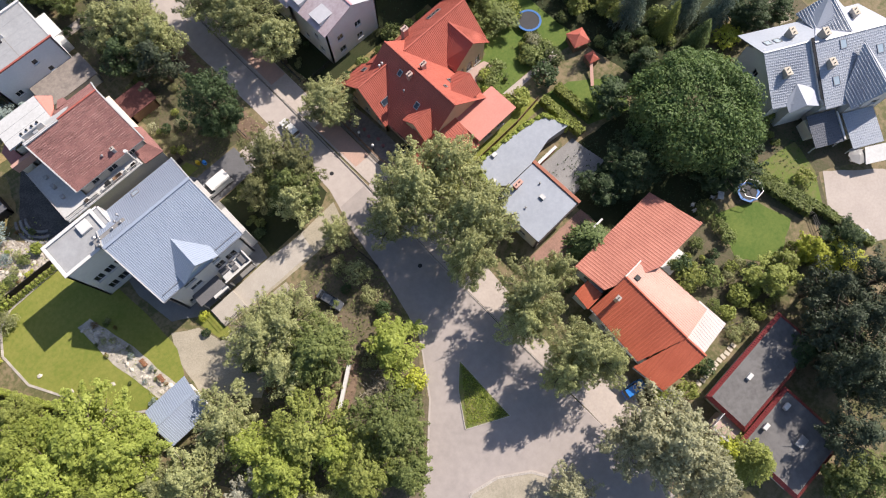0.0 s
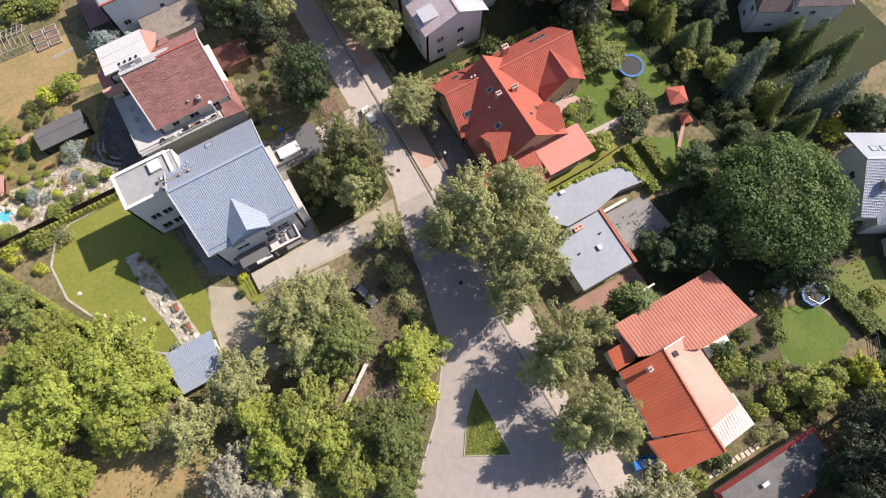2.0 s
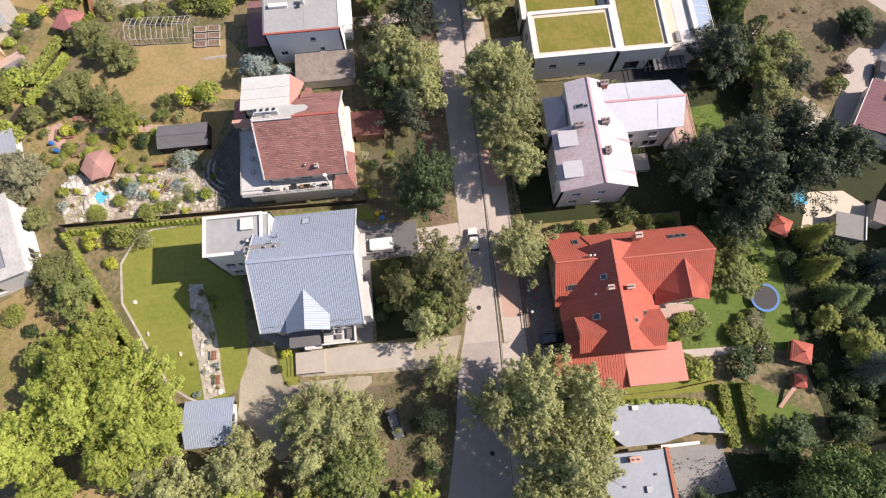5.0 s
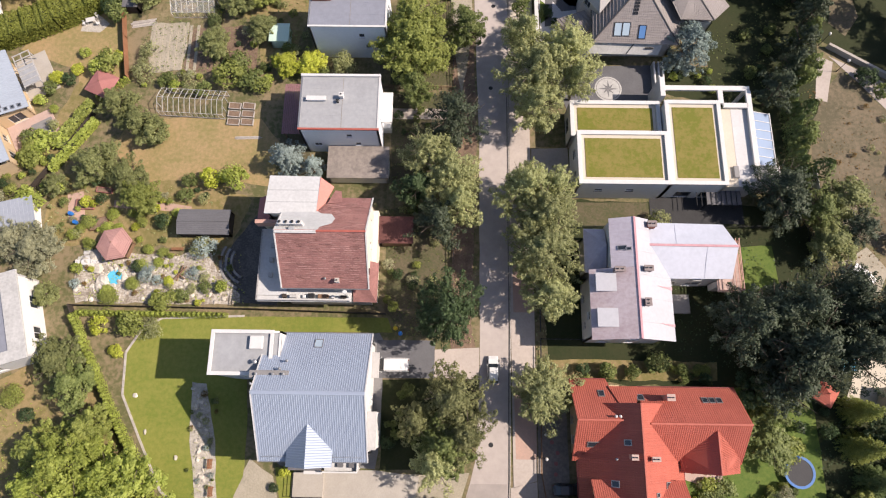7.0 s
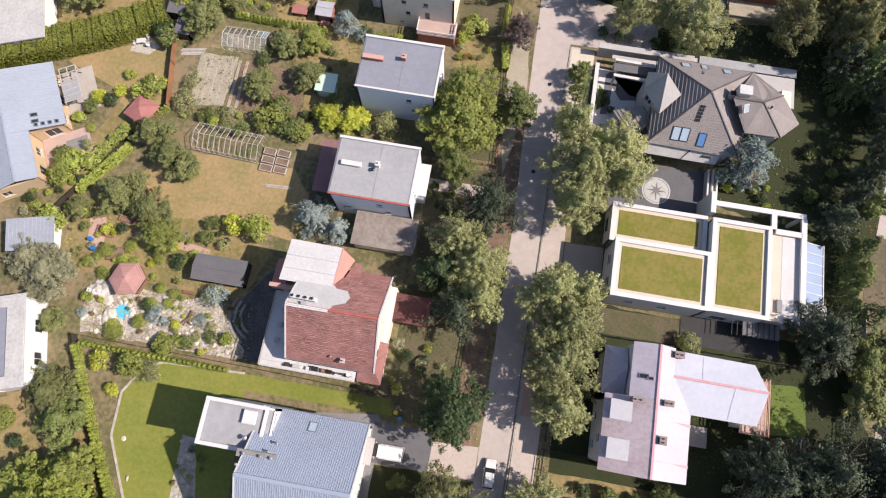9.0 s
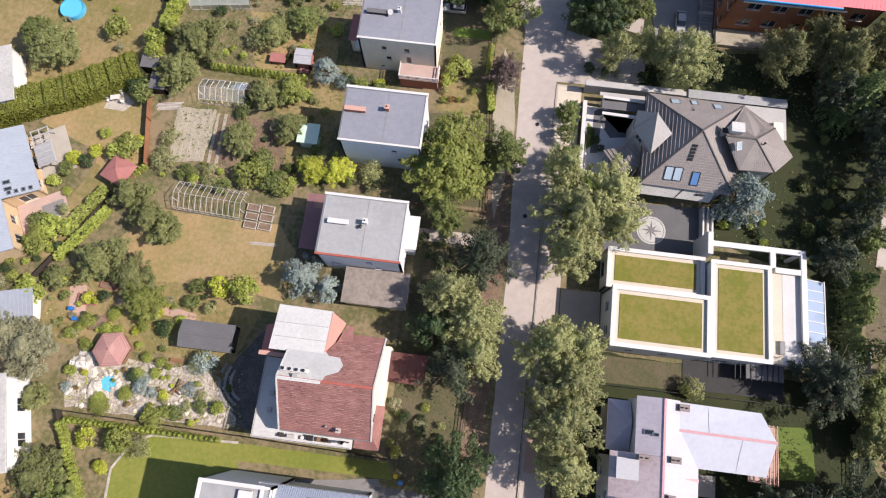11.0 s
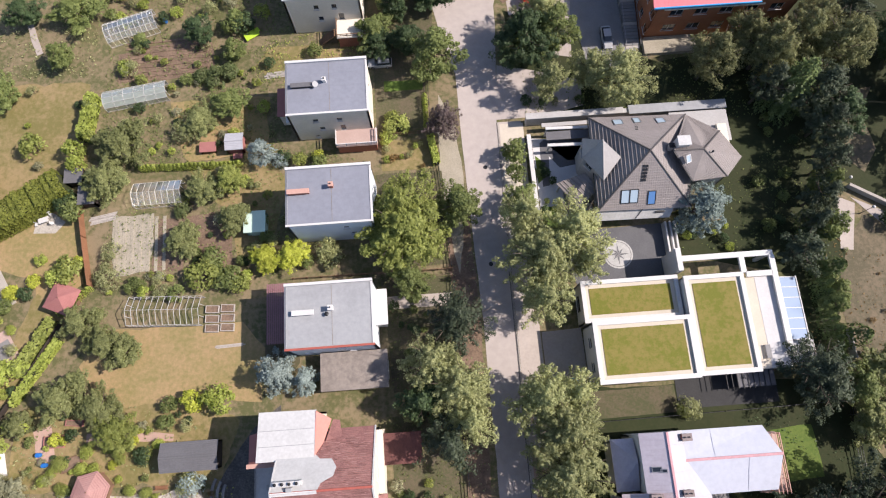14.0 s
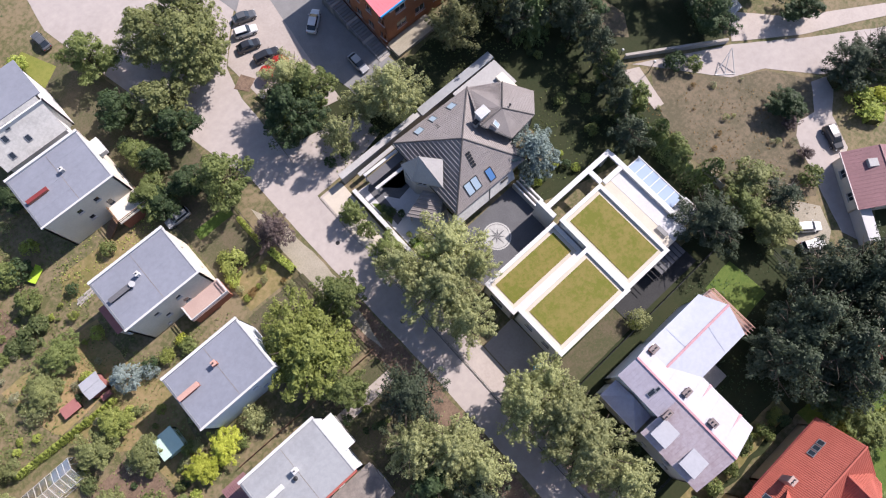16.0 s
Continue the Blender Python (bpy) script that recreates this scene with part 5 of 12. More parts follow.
def hedge(pts, width, h, leaf, label, name="hedge", step=0.24):
    """A clipped hedge along points of the plan: a twiggy core and a skin of leaf sprays."""
    e = thing(name, label, "hedge", (pts[0][0], pts[0][1], 0))
    core = bmesh.new()
    cs, ns = [], []
    for p, q in zip(pts, pts[1:]):
        p, q = np.array([*p, 0.0]), np.array([*q, 0.0])
        ln = np.linalg.norm(q - p)
        d = (q - p) / ln
        s = np.array([-d[1], d[0], 0])
        bar(core, Vector(p) + Vector((0, 0, h * 0.45)), Vector(q) + Vector((0, 0, h * 0.45)), width * 0.7, h * 0.86)
        k = int(ln * (width + 2 * h) / step ** 2 * 1.7)
        t = npr.random(k) * ln
        f = npr.random(k) * (width + 2 * h)
        top = (f > h) & (f < h + width)
        off = np.where(top, f - h - width / 2, np.where(f <= h, -width / 2, width / 2)) * npr.uniform(0.85, 1.1, k)
        wave = 1 + 0.07 * np.sin(t * 2.1) + 0.05 * np.sin(t * 5.3)
        zz = np.where(top, h, np.where(f <= h, f, f - h - width)) * wave
        cs.append(p + d * t[:, None] + s * off[:, None] + np.array([0, 0, 1]) * zz[:, None])
        ns.append(np.where(top[:, None], np.array([0, 0, 1.0]), s * np.sign(off)[:, None]) + npr.normal(size=(k, 3)) * 0.4)
    me = sprays("foliage", np.concatenate(cs), np.concatenate(ns), step * npr.uniform(0.6, 1.3, sum(len(c) for c in cs)))
    part("core", core, M_HEDGECORE, e)
    me.transform(Matrix.Translation(-ORIGIN[e]))
    me.materials.append(leaf)
    ob = new("foliage", me)
    ob.parent = e
    return e


def cover(name, pts, leaf, label, density=5.0, size=0.16, h=0.35, clump=0.35, z=0.05):
    """Low growth nobody could count, scattered over a bed."""
    pts = np.array(pts, float)
    lo, hi = pts.min(0), pts.max(0)
    k = int((hi - lo).prod() * density)
    c = npr.random((k, 2)) * (hi - lo) + lo
    inside = np.zeros(k, bool)
    for i in range(len(pts)):
        a, b = pts[i], pts[(i + 1) % len(pts)]
        hit = ((a[1] > c[:, 1]) != (b[1] > c[:, 1]))
        with np.errstate(divide="ignore", invalid="ignore"):
            hit &= c[:, 0] < (b[0] - a[0]) * (c[:, 1] - a[1]) / (b[1] - a[1]) + a[0]
        inside ^= hit
    c = c[inside]
    dens = np.array([noise.noise(Vector((x * clump, y * clump, 3.3))) for x, y in c])
    keep = dens > npr.uniform(-0.5, 0.25, len(c))
    c, dens = c[keep], dens[keep]
    p = np.stack([c[:, 0], c[:, 1], z + h * npr.random(len(c)) * (0.4 + np.clip(dens + 0.3, 0, 1))], 1)
    me = sprays(name, p, npr.normal(size=p.shape) * 0.5 + np.array([0, 0, 1.0]), size * npr.uniform(0.5, 1.5, len(p)))
    me.materials.append(leaf)
    return tagged(new(name, me), label, "plants", kind="stuff")

# ---- houses on the west side ----
def grid_windows(n, ln, z, w=1.1, h=1.25, edge=1.4):
    gap = (ln - 2 * edge - n * w) / max(1, n - 1) if n > 1 else 0
    return [(edge + i * (w + gap), w, z, h) for i in range(n)]


def blue_house():
    e = thing("blue_roofed_house", "tall white-walled house with a blue-grey ribbed metal gable roof", "house", (-9.4, 48.6, 0))
    x0, x1, y0, y1, ze, zr, yr = -16.7, -2.0, 40.0, 57.2, 9.3, 15.6, 48.8
    k = (zr - ze) / (yr - y0)
    walls(e, x0 + 0.6, x1 - 0.7, y0 + 0.7, y1 - 0.6, 0, ze + 0.2, M_WHITE,
          s=[(2.5, 2.1, 6.5, 1.3), (2.7, 2.1, 4.0, 1.3), (7.6, 1.6, 3.6, 2.1), (9.6, 1.8, 3.6, 2.1), (8.2, 1.6, 0.3, 2.2), (5.0, 1.0, 0.2, 2.1), (1.0, 1.1, 1.0, 1.3), (7.8, 1.4, 6.6, 1.2)],
          e=[(2, 1.2, 1, 1.4), (7, 1.2, 1, 1.4), (2, 1.2, 4.2, 1.4), (7, 1.2, 4.2, 1.4), (11, 1.2, 7.1, 1.4)],
          w=[(10, 1.2, 4, 1.4)], tops={"e": [(yr - y0 - 0.7, zr - 0.35)], "w": [(y1 - 0.6 - yr, zr - 0.35)]})
    south = [(x0, y0, ze), (x1, y0, ze), (x1, yr, zr), (x0, yr, zr)]
    north = [(x1, y1, ze), (x0, y1, ze), (x0, yr, zr), (x1, yr, zr)]
    roof_face(e, south, M_BLUEROOF, "sheet", pitch=0.30)
    roof_face(e, north, M_BLUEROOF, "sheet", pitch=0.30)
    part("ridge_cap", bevelled(bar(bmesh.new(), (x0, yr, zr + 0.06), (x1, yr, zr + 0.06), 0.5, 0.08), 0.03), M_BLUEROOF, e)
    for x in (x0, x1):
        for a, b in (((x, y0, ze), (x, yr, zr)), ((x, yr, zr), (x, y1, ze))):
            part("verge_trim", bar(bmesh.new(), a, b, 0.16, 0.2), M_TRIM, e)
    gutter(e, (x0, y0 - 0.06, ze - 0.12), (x1, y0 - 0.06, ze - 0.12), M_METAL)
    gutter(e, (x0, y1 + 0.06, ze - 0.12), (x1, y1 + 0.06, ze - 0.12), M_METAL)
    part("snow_guard", bar(bmesh.new(), (x0 + 0.5, y0 + 0.6, ze + 0.62), (x1 - 0.5, y0 + 0.6, ze + 0.62), 0.05, 0.12), M_METAL, e)
    skylight(e, (-9.3, 55.6), north, 1.2, 1.5, M_SKYGLASS)
    # gabled dormer over the entrance bay
    dx, zd, zde, yf = -9.7, 12.9, 10.4, 39.4
    yb, ybe = y0 + (zd - ze) / k, y0 + (zde - ze) / k
    d = part("dormer", boxes((-12.2, -7.1, 40.3, 43.6, 9.0, zde - 0.2)), M_WHITE, e)
    bm = bmesh.new()
    v = [bm.verts.new(p) for p in ((-12.2, 40.3, zde - 0.21), (-7.1, 40.3, zde - 0.21), (dx, 40.3, zd - 0.25), (-12.2, 41, zde - 0.21), (-7.1, 41, zde - 0.21), (dx, 41, zd - 0.25))]
    for f in ((0, 1, 2), (5, 4, 3), (0, 3, 4, 1), (1, 4, 5, 2), (2, 5, 3, 0)):
        bm.faces.new([v[i] for i in f])
    part("dormer_gable", bm, M_WHITE, d)
    for sx in (-12.75, -6.65):
        roof_face(d, [(sx, yf, zde), (dx, yf, zd), (dx, yb, zd), (sx, ybe, zde)], M_BLUEROOF, "sheet", 0.12, "dormer_roof")
    # flat-roofed wing
    wx0, wx1, wy0, wy1, wz = -23.7, -14.2, 51.2, 57.1, 12.0
    walls(e, wx0, wx1, wy0, wy1, 0, wz, M_WHITE, s=[(1.2, 1.5, 5.2, 1.9), (3.1, 1.5, 5.2, 1.9), (5.0, 1.5, 5.2, 1.9), (1.2, 1.5, 1.0, 2.0), (3.1, 1.5, 1.0, 2.0), (5.0, 1.5, 1.0, 2.0)], w=[(2, 1.4, 5, 1.6)])
    part("flat_roof", boxes((wx0 + 0.3, wx1, wy0 + 0.3, wy1 - 0.3, wz - 0.35, wz - 0.15)), M_FELTLIGHT, e, "pale grey felt flat roof")
    rim_bars(e, wx0 - 0.12, wx1 - 1.0, wy0 - 0.12, wy1 + 0.12, wz + 0.003, wz + 0.2, 0.5, M_TRIM)
    part("roof_hatch", bevelled(boxes((-18.4, -16.6, 54.6, 56.4, wz - 0.14, wz + 0.45)), 0.08), M_TRIM, e, "white rooftop hatch")
    part("roof_wall", bevelled(boxes((-17.6, -12.4, 50.7, 51.7, wz - 0.4, 13.9)), 0.04), M_GREYPAVE, e, "low grey-beige chimney block")
    for x in (-16.6, -14.4, -13.0):
        vent(e, x, 51.2, 13.9, 0.4)
    vent(e, -12.9, 53.0, 12.9, 0.5)
    vent(e, -13.6, 51.9, 13.6, 0.5)
    vent(e, -17.4, 52.9, wz - 0.1, 0.8, 0.2)
    vent(e, -16.9, 49.9, 14.7, 0.5)
    # east bay and porch roof
    part("bay", bevelled(boxes((-2.69, -1.4, 41.5, 46.5, 0, 6.4)), 0.03), M_WHITE, e)
    part("bay_roof", bevelled(boxes((-2.69, -1.3, 41.4, 46.6, 6.4, 6.55)), 0.04), M_GREYWALL, e)
    part("porch_roof", bevelled(boxes((-2.69, -1.6, 51.4, 55.2, 3.0, 3.2)), 0.04), M_GREYWALL, e)
    # balcony on posts, entrance canopy
    part("balcony", bevelled(boxes((-8.9, -4.2, 38.3, 40.69, 3.1, 3.35)), 0.02), M_FRESHWHITE, e)
    part("balcony_front", bevelled(boxes((-9.0, -4.1, 38.14, 38.29, 2.95, 4.0)), 0.02), M_DARKMETAL, e, "dark balcony screen with a pale edge")
    part("balcony_edge", bevelled(boxes((-9.1, -4.0, 38.1, 38.33, 4.003, 4.1)), 0.02), M_TRIM, e)
    part("balcony_edge", bevelled(boxes((-4.19, -3.98, 38.34, 40.69, 2.95, 4.1)), 0.02), M_TRIM, e)
    for x in (-8.7, -4.3):
        part("balcony_post", bar(bmesh.new(), (x, 38.5, 0), (x, 38.5, 3.1), 0.24), M_TRIM, e)
    part("canopy", bevelled(boxes((-14.2, -9.4, 38.3, 40.69, 2.75, 2.95)), 0.04), M_BLACKROOF, e, "dark flat entrance canopy")
    part("canopy_edge", bevelled(boxes((-11.9, -9.3, 37.8, 38.29, 2.6, 2.98)), 0.03), M_TRIM, e)
    for x in (-13.9, -11.7, -9.6):
        part("canopy_post", bar(bmesh.new(), (x, 38.5, 0), (x, 38.5, 2.75), 0.14), M_TRIM, e)
    part("dormer_window", bevelled(boxes((-11.7, -7.6, 40.2, 40.29, 9.0, 10.05)), 0.02), M_SKYGLASS, d)
    for x, y, w, dp, n in ((-8.0, 40.0, 1.5, 0.8, "outdoor_sofa"), (-5.0, 39.6, 0.8, 1.6, "outdoor_sofa"), (-6.6, 39.2, 0.9, 0.7, "coffee_table"), (-6.4, 40.1, 0.7, 0.7, "outdoor_armchair")):
        f = thing(n, "black woven outdoor furniture on a white balcony", "outdoor furniture", (x, y, 3.351), local=True)
        part("seat", bevelled(boxes((-w / 2, w / 2, -dp / 2, dp / 2, 0, 0.42)), 0.05), M_BLACKROOF, f)
        if n != "coffee_table":
            part("backrest", bevelled(boxes((-w / 2, w / 2, dp / 2 - 0.2, dp / 2, 0.421, 0.85)), 0.05), M_BLACKROOF, f)
    # rainwater pipes
    for x in (x0 + 0.5, x1 - 0.6):
        part("downpipe", tube(bmesh.new(), (x, y0 + 0.62, 0), (x, y0 + 0.62, ze - 0.2), 0.06, sides=6), M_METAL, e)
    return e


blue_house()
terrace = thing("garden_terrace", "pale tiled terrace with a dark railing beside the house", "terrace", (-6, 36, 0))
part("slab", bevelled(boxes((-13.9, -9.4, 34.3, 37.9, 0.03, 0.55)), 0.04), M_DECK, terrace)
rail(terrace, [(-13.8, 37.8), (-13.8, 34.4), (-9.5, 34.4)], 0.55, 1.0, 1.4)


def red_house():
    e = thing("red_roofed_house", "old house with a weathered red shingle roof and white-coated terraces", "house", (-9.5, 71, 0))
    x0, x1, y0, y1, yr, ze, zr = -15.95, -3.1, 64.0, 78.1, 70.9, 7.6, 14.0
    k = (zr - ze) / (y1 - yr)
    walls(e, x0 + 0.4, x1 - 0.3, y0 + 0.5, y1 - 0.4, 0, ze, M_BEIGE, s=[(2, 1.2, 5.4, 1.2), (5, 1.6, 5.2, 1.6), (9, 1.2, 5.4, 1.2), (5, 1.4, 1.8, 1.3), (9, 1.4, 1.8, 1.3)],
          e=[(2, 1.1, 5, 1.4), (6, 1.1, 5, 1.4), (9.6, 1.1, 5, 1.4)], tops={"e": [(yr - y0 - 0.5, zr - 0.2)], "w": [(y1 - 0.4 - yr, zr - 0.2)]})
    faces = [[(x0, y0, ze), (x1, y0, ze), (x1, yr, zr), (x0, yr, zr)], [(x1, y1, ze), (x0, y1, ze), (x0, yr, zr), (x1, yr, zr)]]
    for i, f in enumerate(faces):
        r = roof_face(e, f, M_REDROOF, "shingle")
        # patches of bleached shingles, set slightly proud
        n, up = plane_of(f), slope_way(f)
        bm = bmesh.new()
        ln = math.hypot(yr - y0, zr - ze)
        for _ in range(330):
            u, v = rnd.uniform(0.2, x1 - x0 - 1.4), 0.3 * int((1 - rnd.random() ** 1.5 * 0.86) * (ln / 0.3 - 1)) + 0.02
            c = Vector(f[0] if i == 0 else f[1]) + Vector((1, 0, 0)) * u + up * v + n * 0.012
            w, h = rnd.uniform(0.3, 1.6), 0.09
            bm.faces.new([bm.verts.new(c + Vector((1, 0, 0)) * a + up * b + n * t) for a, b, t in ((0, 0, 0.022), (w, 0, 0.022), (w, h, 0.006), (0, h, 0.006))])
        tagged(part("bleached_shingles", bm, M_REDSTONE, r, "bleached pinkish shingles"), kind="stuff")
    part("ridge_cap", bevelled(bar(bmesh.new(), (x0, yr, zr + 0.04), (x1, yr, zr + 0.04), 0.3, 0.09), 0.03), M_REDTRIM, e)
    for a, b in (((x1, y0, ze), (x1, yr, zr)), ((x1, yr, zr), (x1, y1, ze)), ((x0, y0, ze), (x0, yr, zr)), ((x0, yr, zr), (x0, 74.6, zr - k * 3.7))):
        part("verge_trim", bar(bmesh.new(), a, b, 0.2, 0.2), M_TRIM, e)
    gutter(e, (x0, y0 - 0.06, ze - 0.1), (x1, y0 - 0.06, ze - 0.1), M_METAL)
    # white coating over the ridge and down to the flat roof at the back
    on = lambda x, y, d=0.07: (x, y, zr - k * (y - yr) + d)
    part("roof_coating", prism(bmesh.new(), [on(-15.95, 70.75), on(-10.1, 70.75), on(-9.7, 71.7), on(-8.2, 72.4), on(-7.9, 73.4), on(-8.6, 74.4), on(-10.2, 74.5), on(-11.0, 75.2), on(-15.95, 75.2)], 0.06), M_FRESHWHITE, e, "fresh white roof coating with an uneven edge")
    part("roof_coating", boxes((-15.95, -10.1, 70.55, 70.98, zr - 0.1, zr + 0.12)), M_FRESHWHITE, e)
    walls(e, -18.4, -11.2, 74.9, 80.5, 0, 9.2, M_BEIGE, w=[(2, 1.2, 5.5, 1.3)], n=[(2, 1.2, 5.5, 1.3)])
    roof = part("flat_roof", prism(bmesh.new(), [(-18.65, 74.5, 10.65), (-10.95, 74.5, 10.7), (-10.85, 80.75, 9.6), (-18.6, 80.9, 9.45)], 0.3), M_FRESHWHITE, e, "white-coated flat roof")
    for y in (76.4, 78.4):
        part("felt_lap", bar(bmesh.new(), (-18.4, y, 10.67 - (y - 74.5) * 0.183), (-11.1, y, 10.7 - (y - 74.5) * 0.176), 0.08, 0.012), M_FELTLIGHT, roof)
    part("red_flashing", prism(bmesh.new(), [(-10.83, 80.6, 9.72), (-8.9, 79.4, 8.9), (-9.9, 76.4, 9.9), (-10.93, 74.9, 10.66)], 0.2), M_REDMEMBRANE, e, "coral red flashing")
    part("rear_roof", prism(bmesh.new(), [(-8.9, 79.3, 7.6), (-8.0, 79.2, 7.5), (-7.6, 77.0, 8.6), (-9.7, 76.6, 9.2)], 0.15), M_REDROOF, e)
    part("roof_block", bevelled(boxes((-15.5, -12.0, 71.7, 72.3, 12.6, 14.5)), 0.05), M_FRESHWHITE, e)
    for x in (-15.1, -14.2, -13.3, -12.4):
        vent(e, x, 72.0, 14.5, 0.25, 0.13, M_DARKMETAL)
    part("roof_hatch", bevelled(boxes((-13.9, -13.1, 71.0, 71.5, 13.6, 14.25)), 0.05), M_FELTLIGHT, e)
    # lower roofs and terraces
    part("side_roof", prism(bmesh.new(), [(-20.6, 74.3, 7.3), (-18.4, 74.3, 8.4), (-18.4, 78.4, 8.4), (-20.5, 78.0, 7.3)], 0.2), M_PINKTILE, e)
    part("side_fascia", boxes((-20.6, -16.2, 73.7, 74.28, 6.6, 8.3)), M_SALMON, e)
    part("side_storey", boxes((-20.2, -18.41, 74.3, 78.0, 0, 7.2)), M_BEIGE, e)
    part("lower_storey", boxes((-19.9, -16.0, 63.4, 73.68, 0, 5.2)), M_BEIGE, e)
    part("terrace_floor", bevelled(boxes((-20.2, -15.6, 63.3, 73.68, 5.2, 5.4)), 0.03), M_FRESHWHITE, e, "white-coated terrace floor")
    part("lower_storey", boxes((-15.99, -3.4, 62.9, 64.45, 0, 4.3)), M_BEIGE, e)
    part("terrace_floor", bevelled(boxes((-20.2, -6.0, 62.4, 64.45, 4.9, 5.1)), 0.03), M_FRESHWHITE, e)
    for x, w, d, h, m in ((-16.4, 0.7, 0.6, 0.6, M_DARKWOOD), (-15.2, 1.1, 0.5, 0.7, M_GREYWALL), (-13.3, 0.5, 0.5, 0.45, M_TRIM), (-12.4, 0.9, 0.7, 0.7, M_DARKMETAL), (-11.0, 1.6, 0.6, 0.5, M_WOOD), (-8.9, 0.4, 0.4, 0.9, M_WHITE), (-7.6, 0.8, 0.5, 0.4, M_DARKWOOD)):
        single("terrace_box", bevelled(boxes((x, x + w, 62.9, 62.9 + d, 5.101, 5.101 + h)), 0.05), m, "weathered storage box standing on a white terrace", "storage box", group="boxes on the terrace")
    for y, h in ((66.0, 0.5), (68.3, 0.8), (70.6, 0.45)):
        single("terrace_box", bevelled(boxes((-18.6, -18.0, y, y + 0.7, 5.401, 5.401 + h)), 0.05), M_GREYWALL, "grey storage box standing on a white terrace", "storage box", group="boxes on the terrace")
    rail(e, [(-20.1, 73.5), (-20.1, 62.5), (-6.2, 62.5)], 5.1, 0.9, 1.8, M_GREYWALL, 0.04)
    part("side_roof", prism(bmesh.new(), [(-5.8, 62.6, 4.4), (-2.3, 62.6, 4.0), (-2.2, 68.8, 3.9), (-3.4, 68.8, 5.2), (-3.4, 64.6, 5.6), (-5.8, 64.5, 5.6)], 0.18), M_REDROOF, e, "dull red lean-to roof")
    part("side_storey", boxes((-3.38, -2.6, 63.2, 77.4, 0, 3.7)), M_BEIGE, e)
    part("flue_pipe", tube(bmesh.new(), (-6.4, 63.2, 3.2), (-6.4, 63.2, 8.9), 0.16, sides=8), M_TRIM, e)
    part("flue_hood", tube(bmesh.new(), (-6.4, 63.2, 8.902), (-6.4, 63.2, 9.2), 0.34, 0.3, sides=10), M_TRIM, e)
    chimney(e, -7.6, 64.9, 8.0, 9.2, 0.5, 0.5, M_TRIM, pots=1)
    vent(e, -9.4, 65.2, 8.7, 0.4)
    return e


red_house()
shed = thing("garden_shed", "low garden shed with a brown-red flat roof", "shed", (0, 74.6, 0))
walls(shed, -2.4, 2.6, 72.6, 76.6, 0, 2.4, M_WOOD)
roof_face(shed, [(-2.7, 72.4, 2.45), (2.9, 72.4, 2.45), (2.9, 76.8, 2.75), (-2.7, 76.8, 2.75)], M_SHADERED, "seam")


def cube_house(label, wallm, x0, x1, y0, y1, h, roofm, s, e_=(), rim=M_TRIM, south_rim=None, name="flat_roofed_house"):
    e = thing(name, label, "house", ((x0 + x1) / 2, (y0 + y1) / 2, 0))
    walls(e, x0, x1, y0, y1, 0, h - 0.1, wallm, s=s, e=e_, n=grid_windows(3, x1 - x0, 2) + grid_windows(3, x1 - x0, 5.4), w=grid_windows(2, y1 - y0, 2) + grid_windows(2, y1 - y0, 5.4))
    part("flat_roof", boxes((x0 + 0.18, x1 - 0.18, y0 + 0.18, y1 - 0.18, h - 0.16, h + 0.02)), roofm, e)
    w = 0.2
    for a, b, c, d, m, t in ((x0 - 0.12, x1 + 0.12, y0 - 0.12, y0 + w, south_rim or rim, 0.14), (x0 - 0.12, x1 + 0.12, y1 - 0.3, y1 + 0.12, rim, 0.4), (x0 - 0.12, x0 + w, y0 + w, y1 - 0.3, M_METAL, 0.1), (x1 - w, x1 + 0.12, y0 + w, y1 - 0.3, rim, 0.12)):
        part("parapet", bevelled(boxes((a, b, c, d, h - 0.12, h + t)), 0.02), m, e)
    for i in range(1, 4):
        y = y0 + (y1 - y0) * i / 4
        part("felt_lap", boxes((x0 + 0.25, x1 - 0.25, y, y + 0.12, h + 0.022, h + 0.034)), roofm, e)
    part("felt_lap", boxes(((x0 + x1) / 2 + 0.4, (x0 + x1) / 2 + 0.46, y0 + 0.3, y1 - 0.4, h + 0.024, h + 0.05)), M_FELTBROWN, e)
    return e


c_house = cube_house("white cube-shaped house with a pale grey flat roof and red flashing", M_PALEBLUE, -15.2, -2.7, 89.1, 98.5, 8.5, M_FELTLIGHT, [(7.2, 0.9, 5.6, 1.1), (8.3, 0.9, 2.6, 1.1), (1.5, 1.2, 2.2, 1.2)], [(2, 1.2, 2, 1.3), (2, 1.2, 5.4, 1.3), (6, 1.2, 5.4, 1.3)], south_rim=M_REDTRIM)
chimney(c_house, -12.6, 94.2, 8.5, 9.0, 3.0, 0.6, M_WHITE, M_TRIM, 0)
chimney(c_house, -8.6, 94.6, 8.5, 9.5, 0.6, 0.6, M_WHITE, M_TRIM, 1)
vent(c_house, -9.2, 93.8, 8.5, 0.5, 0.2, M_DARKMETAL)
part("porch", bevelled(boxes((-2.69, -1.3, 92.6, 97.4, 0, 2.2)), 0.04), M_WHITE, c_house)
part("porch_roof", bevelled(boxes((-2.69, -0.9, 92.3, 97.7, 4.6, 4.8)), 0.04), M_TRIM, c_house)
pg = thing("pergola", "brown lattice pergola against the white house", "pergola", (-17.4, 95, 0))
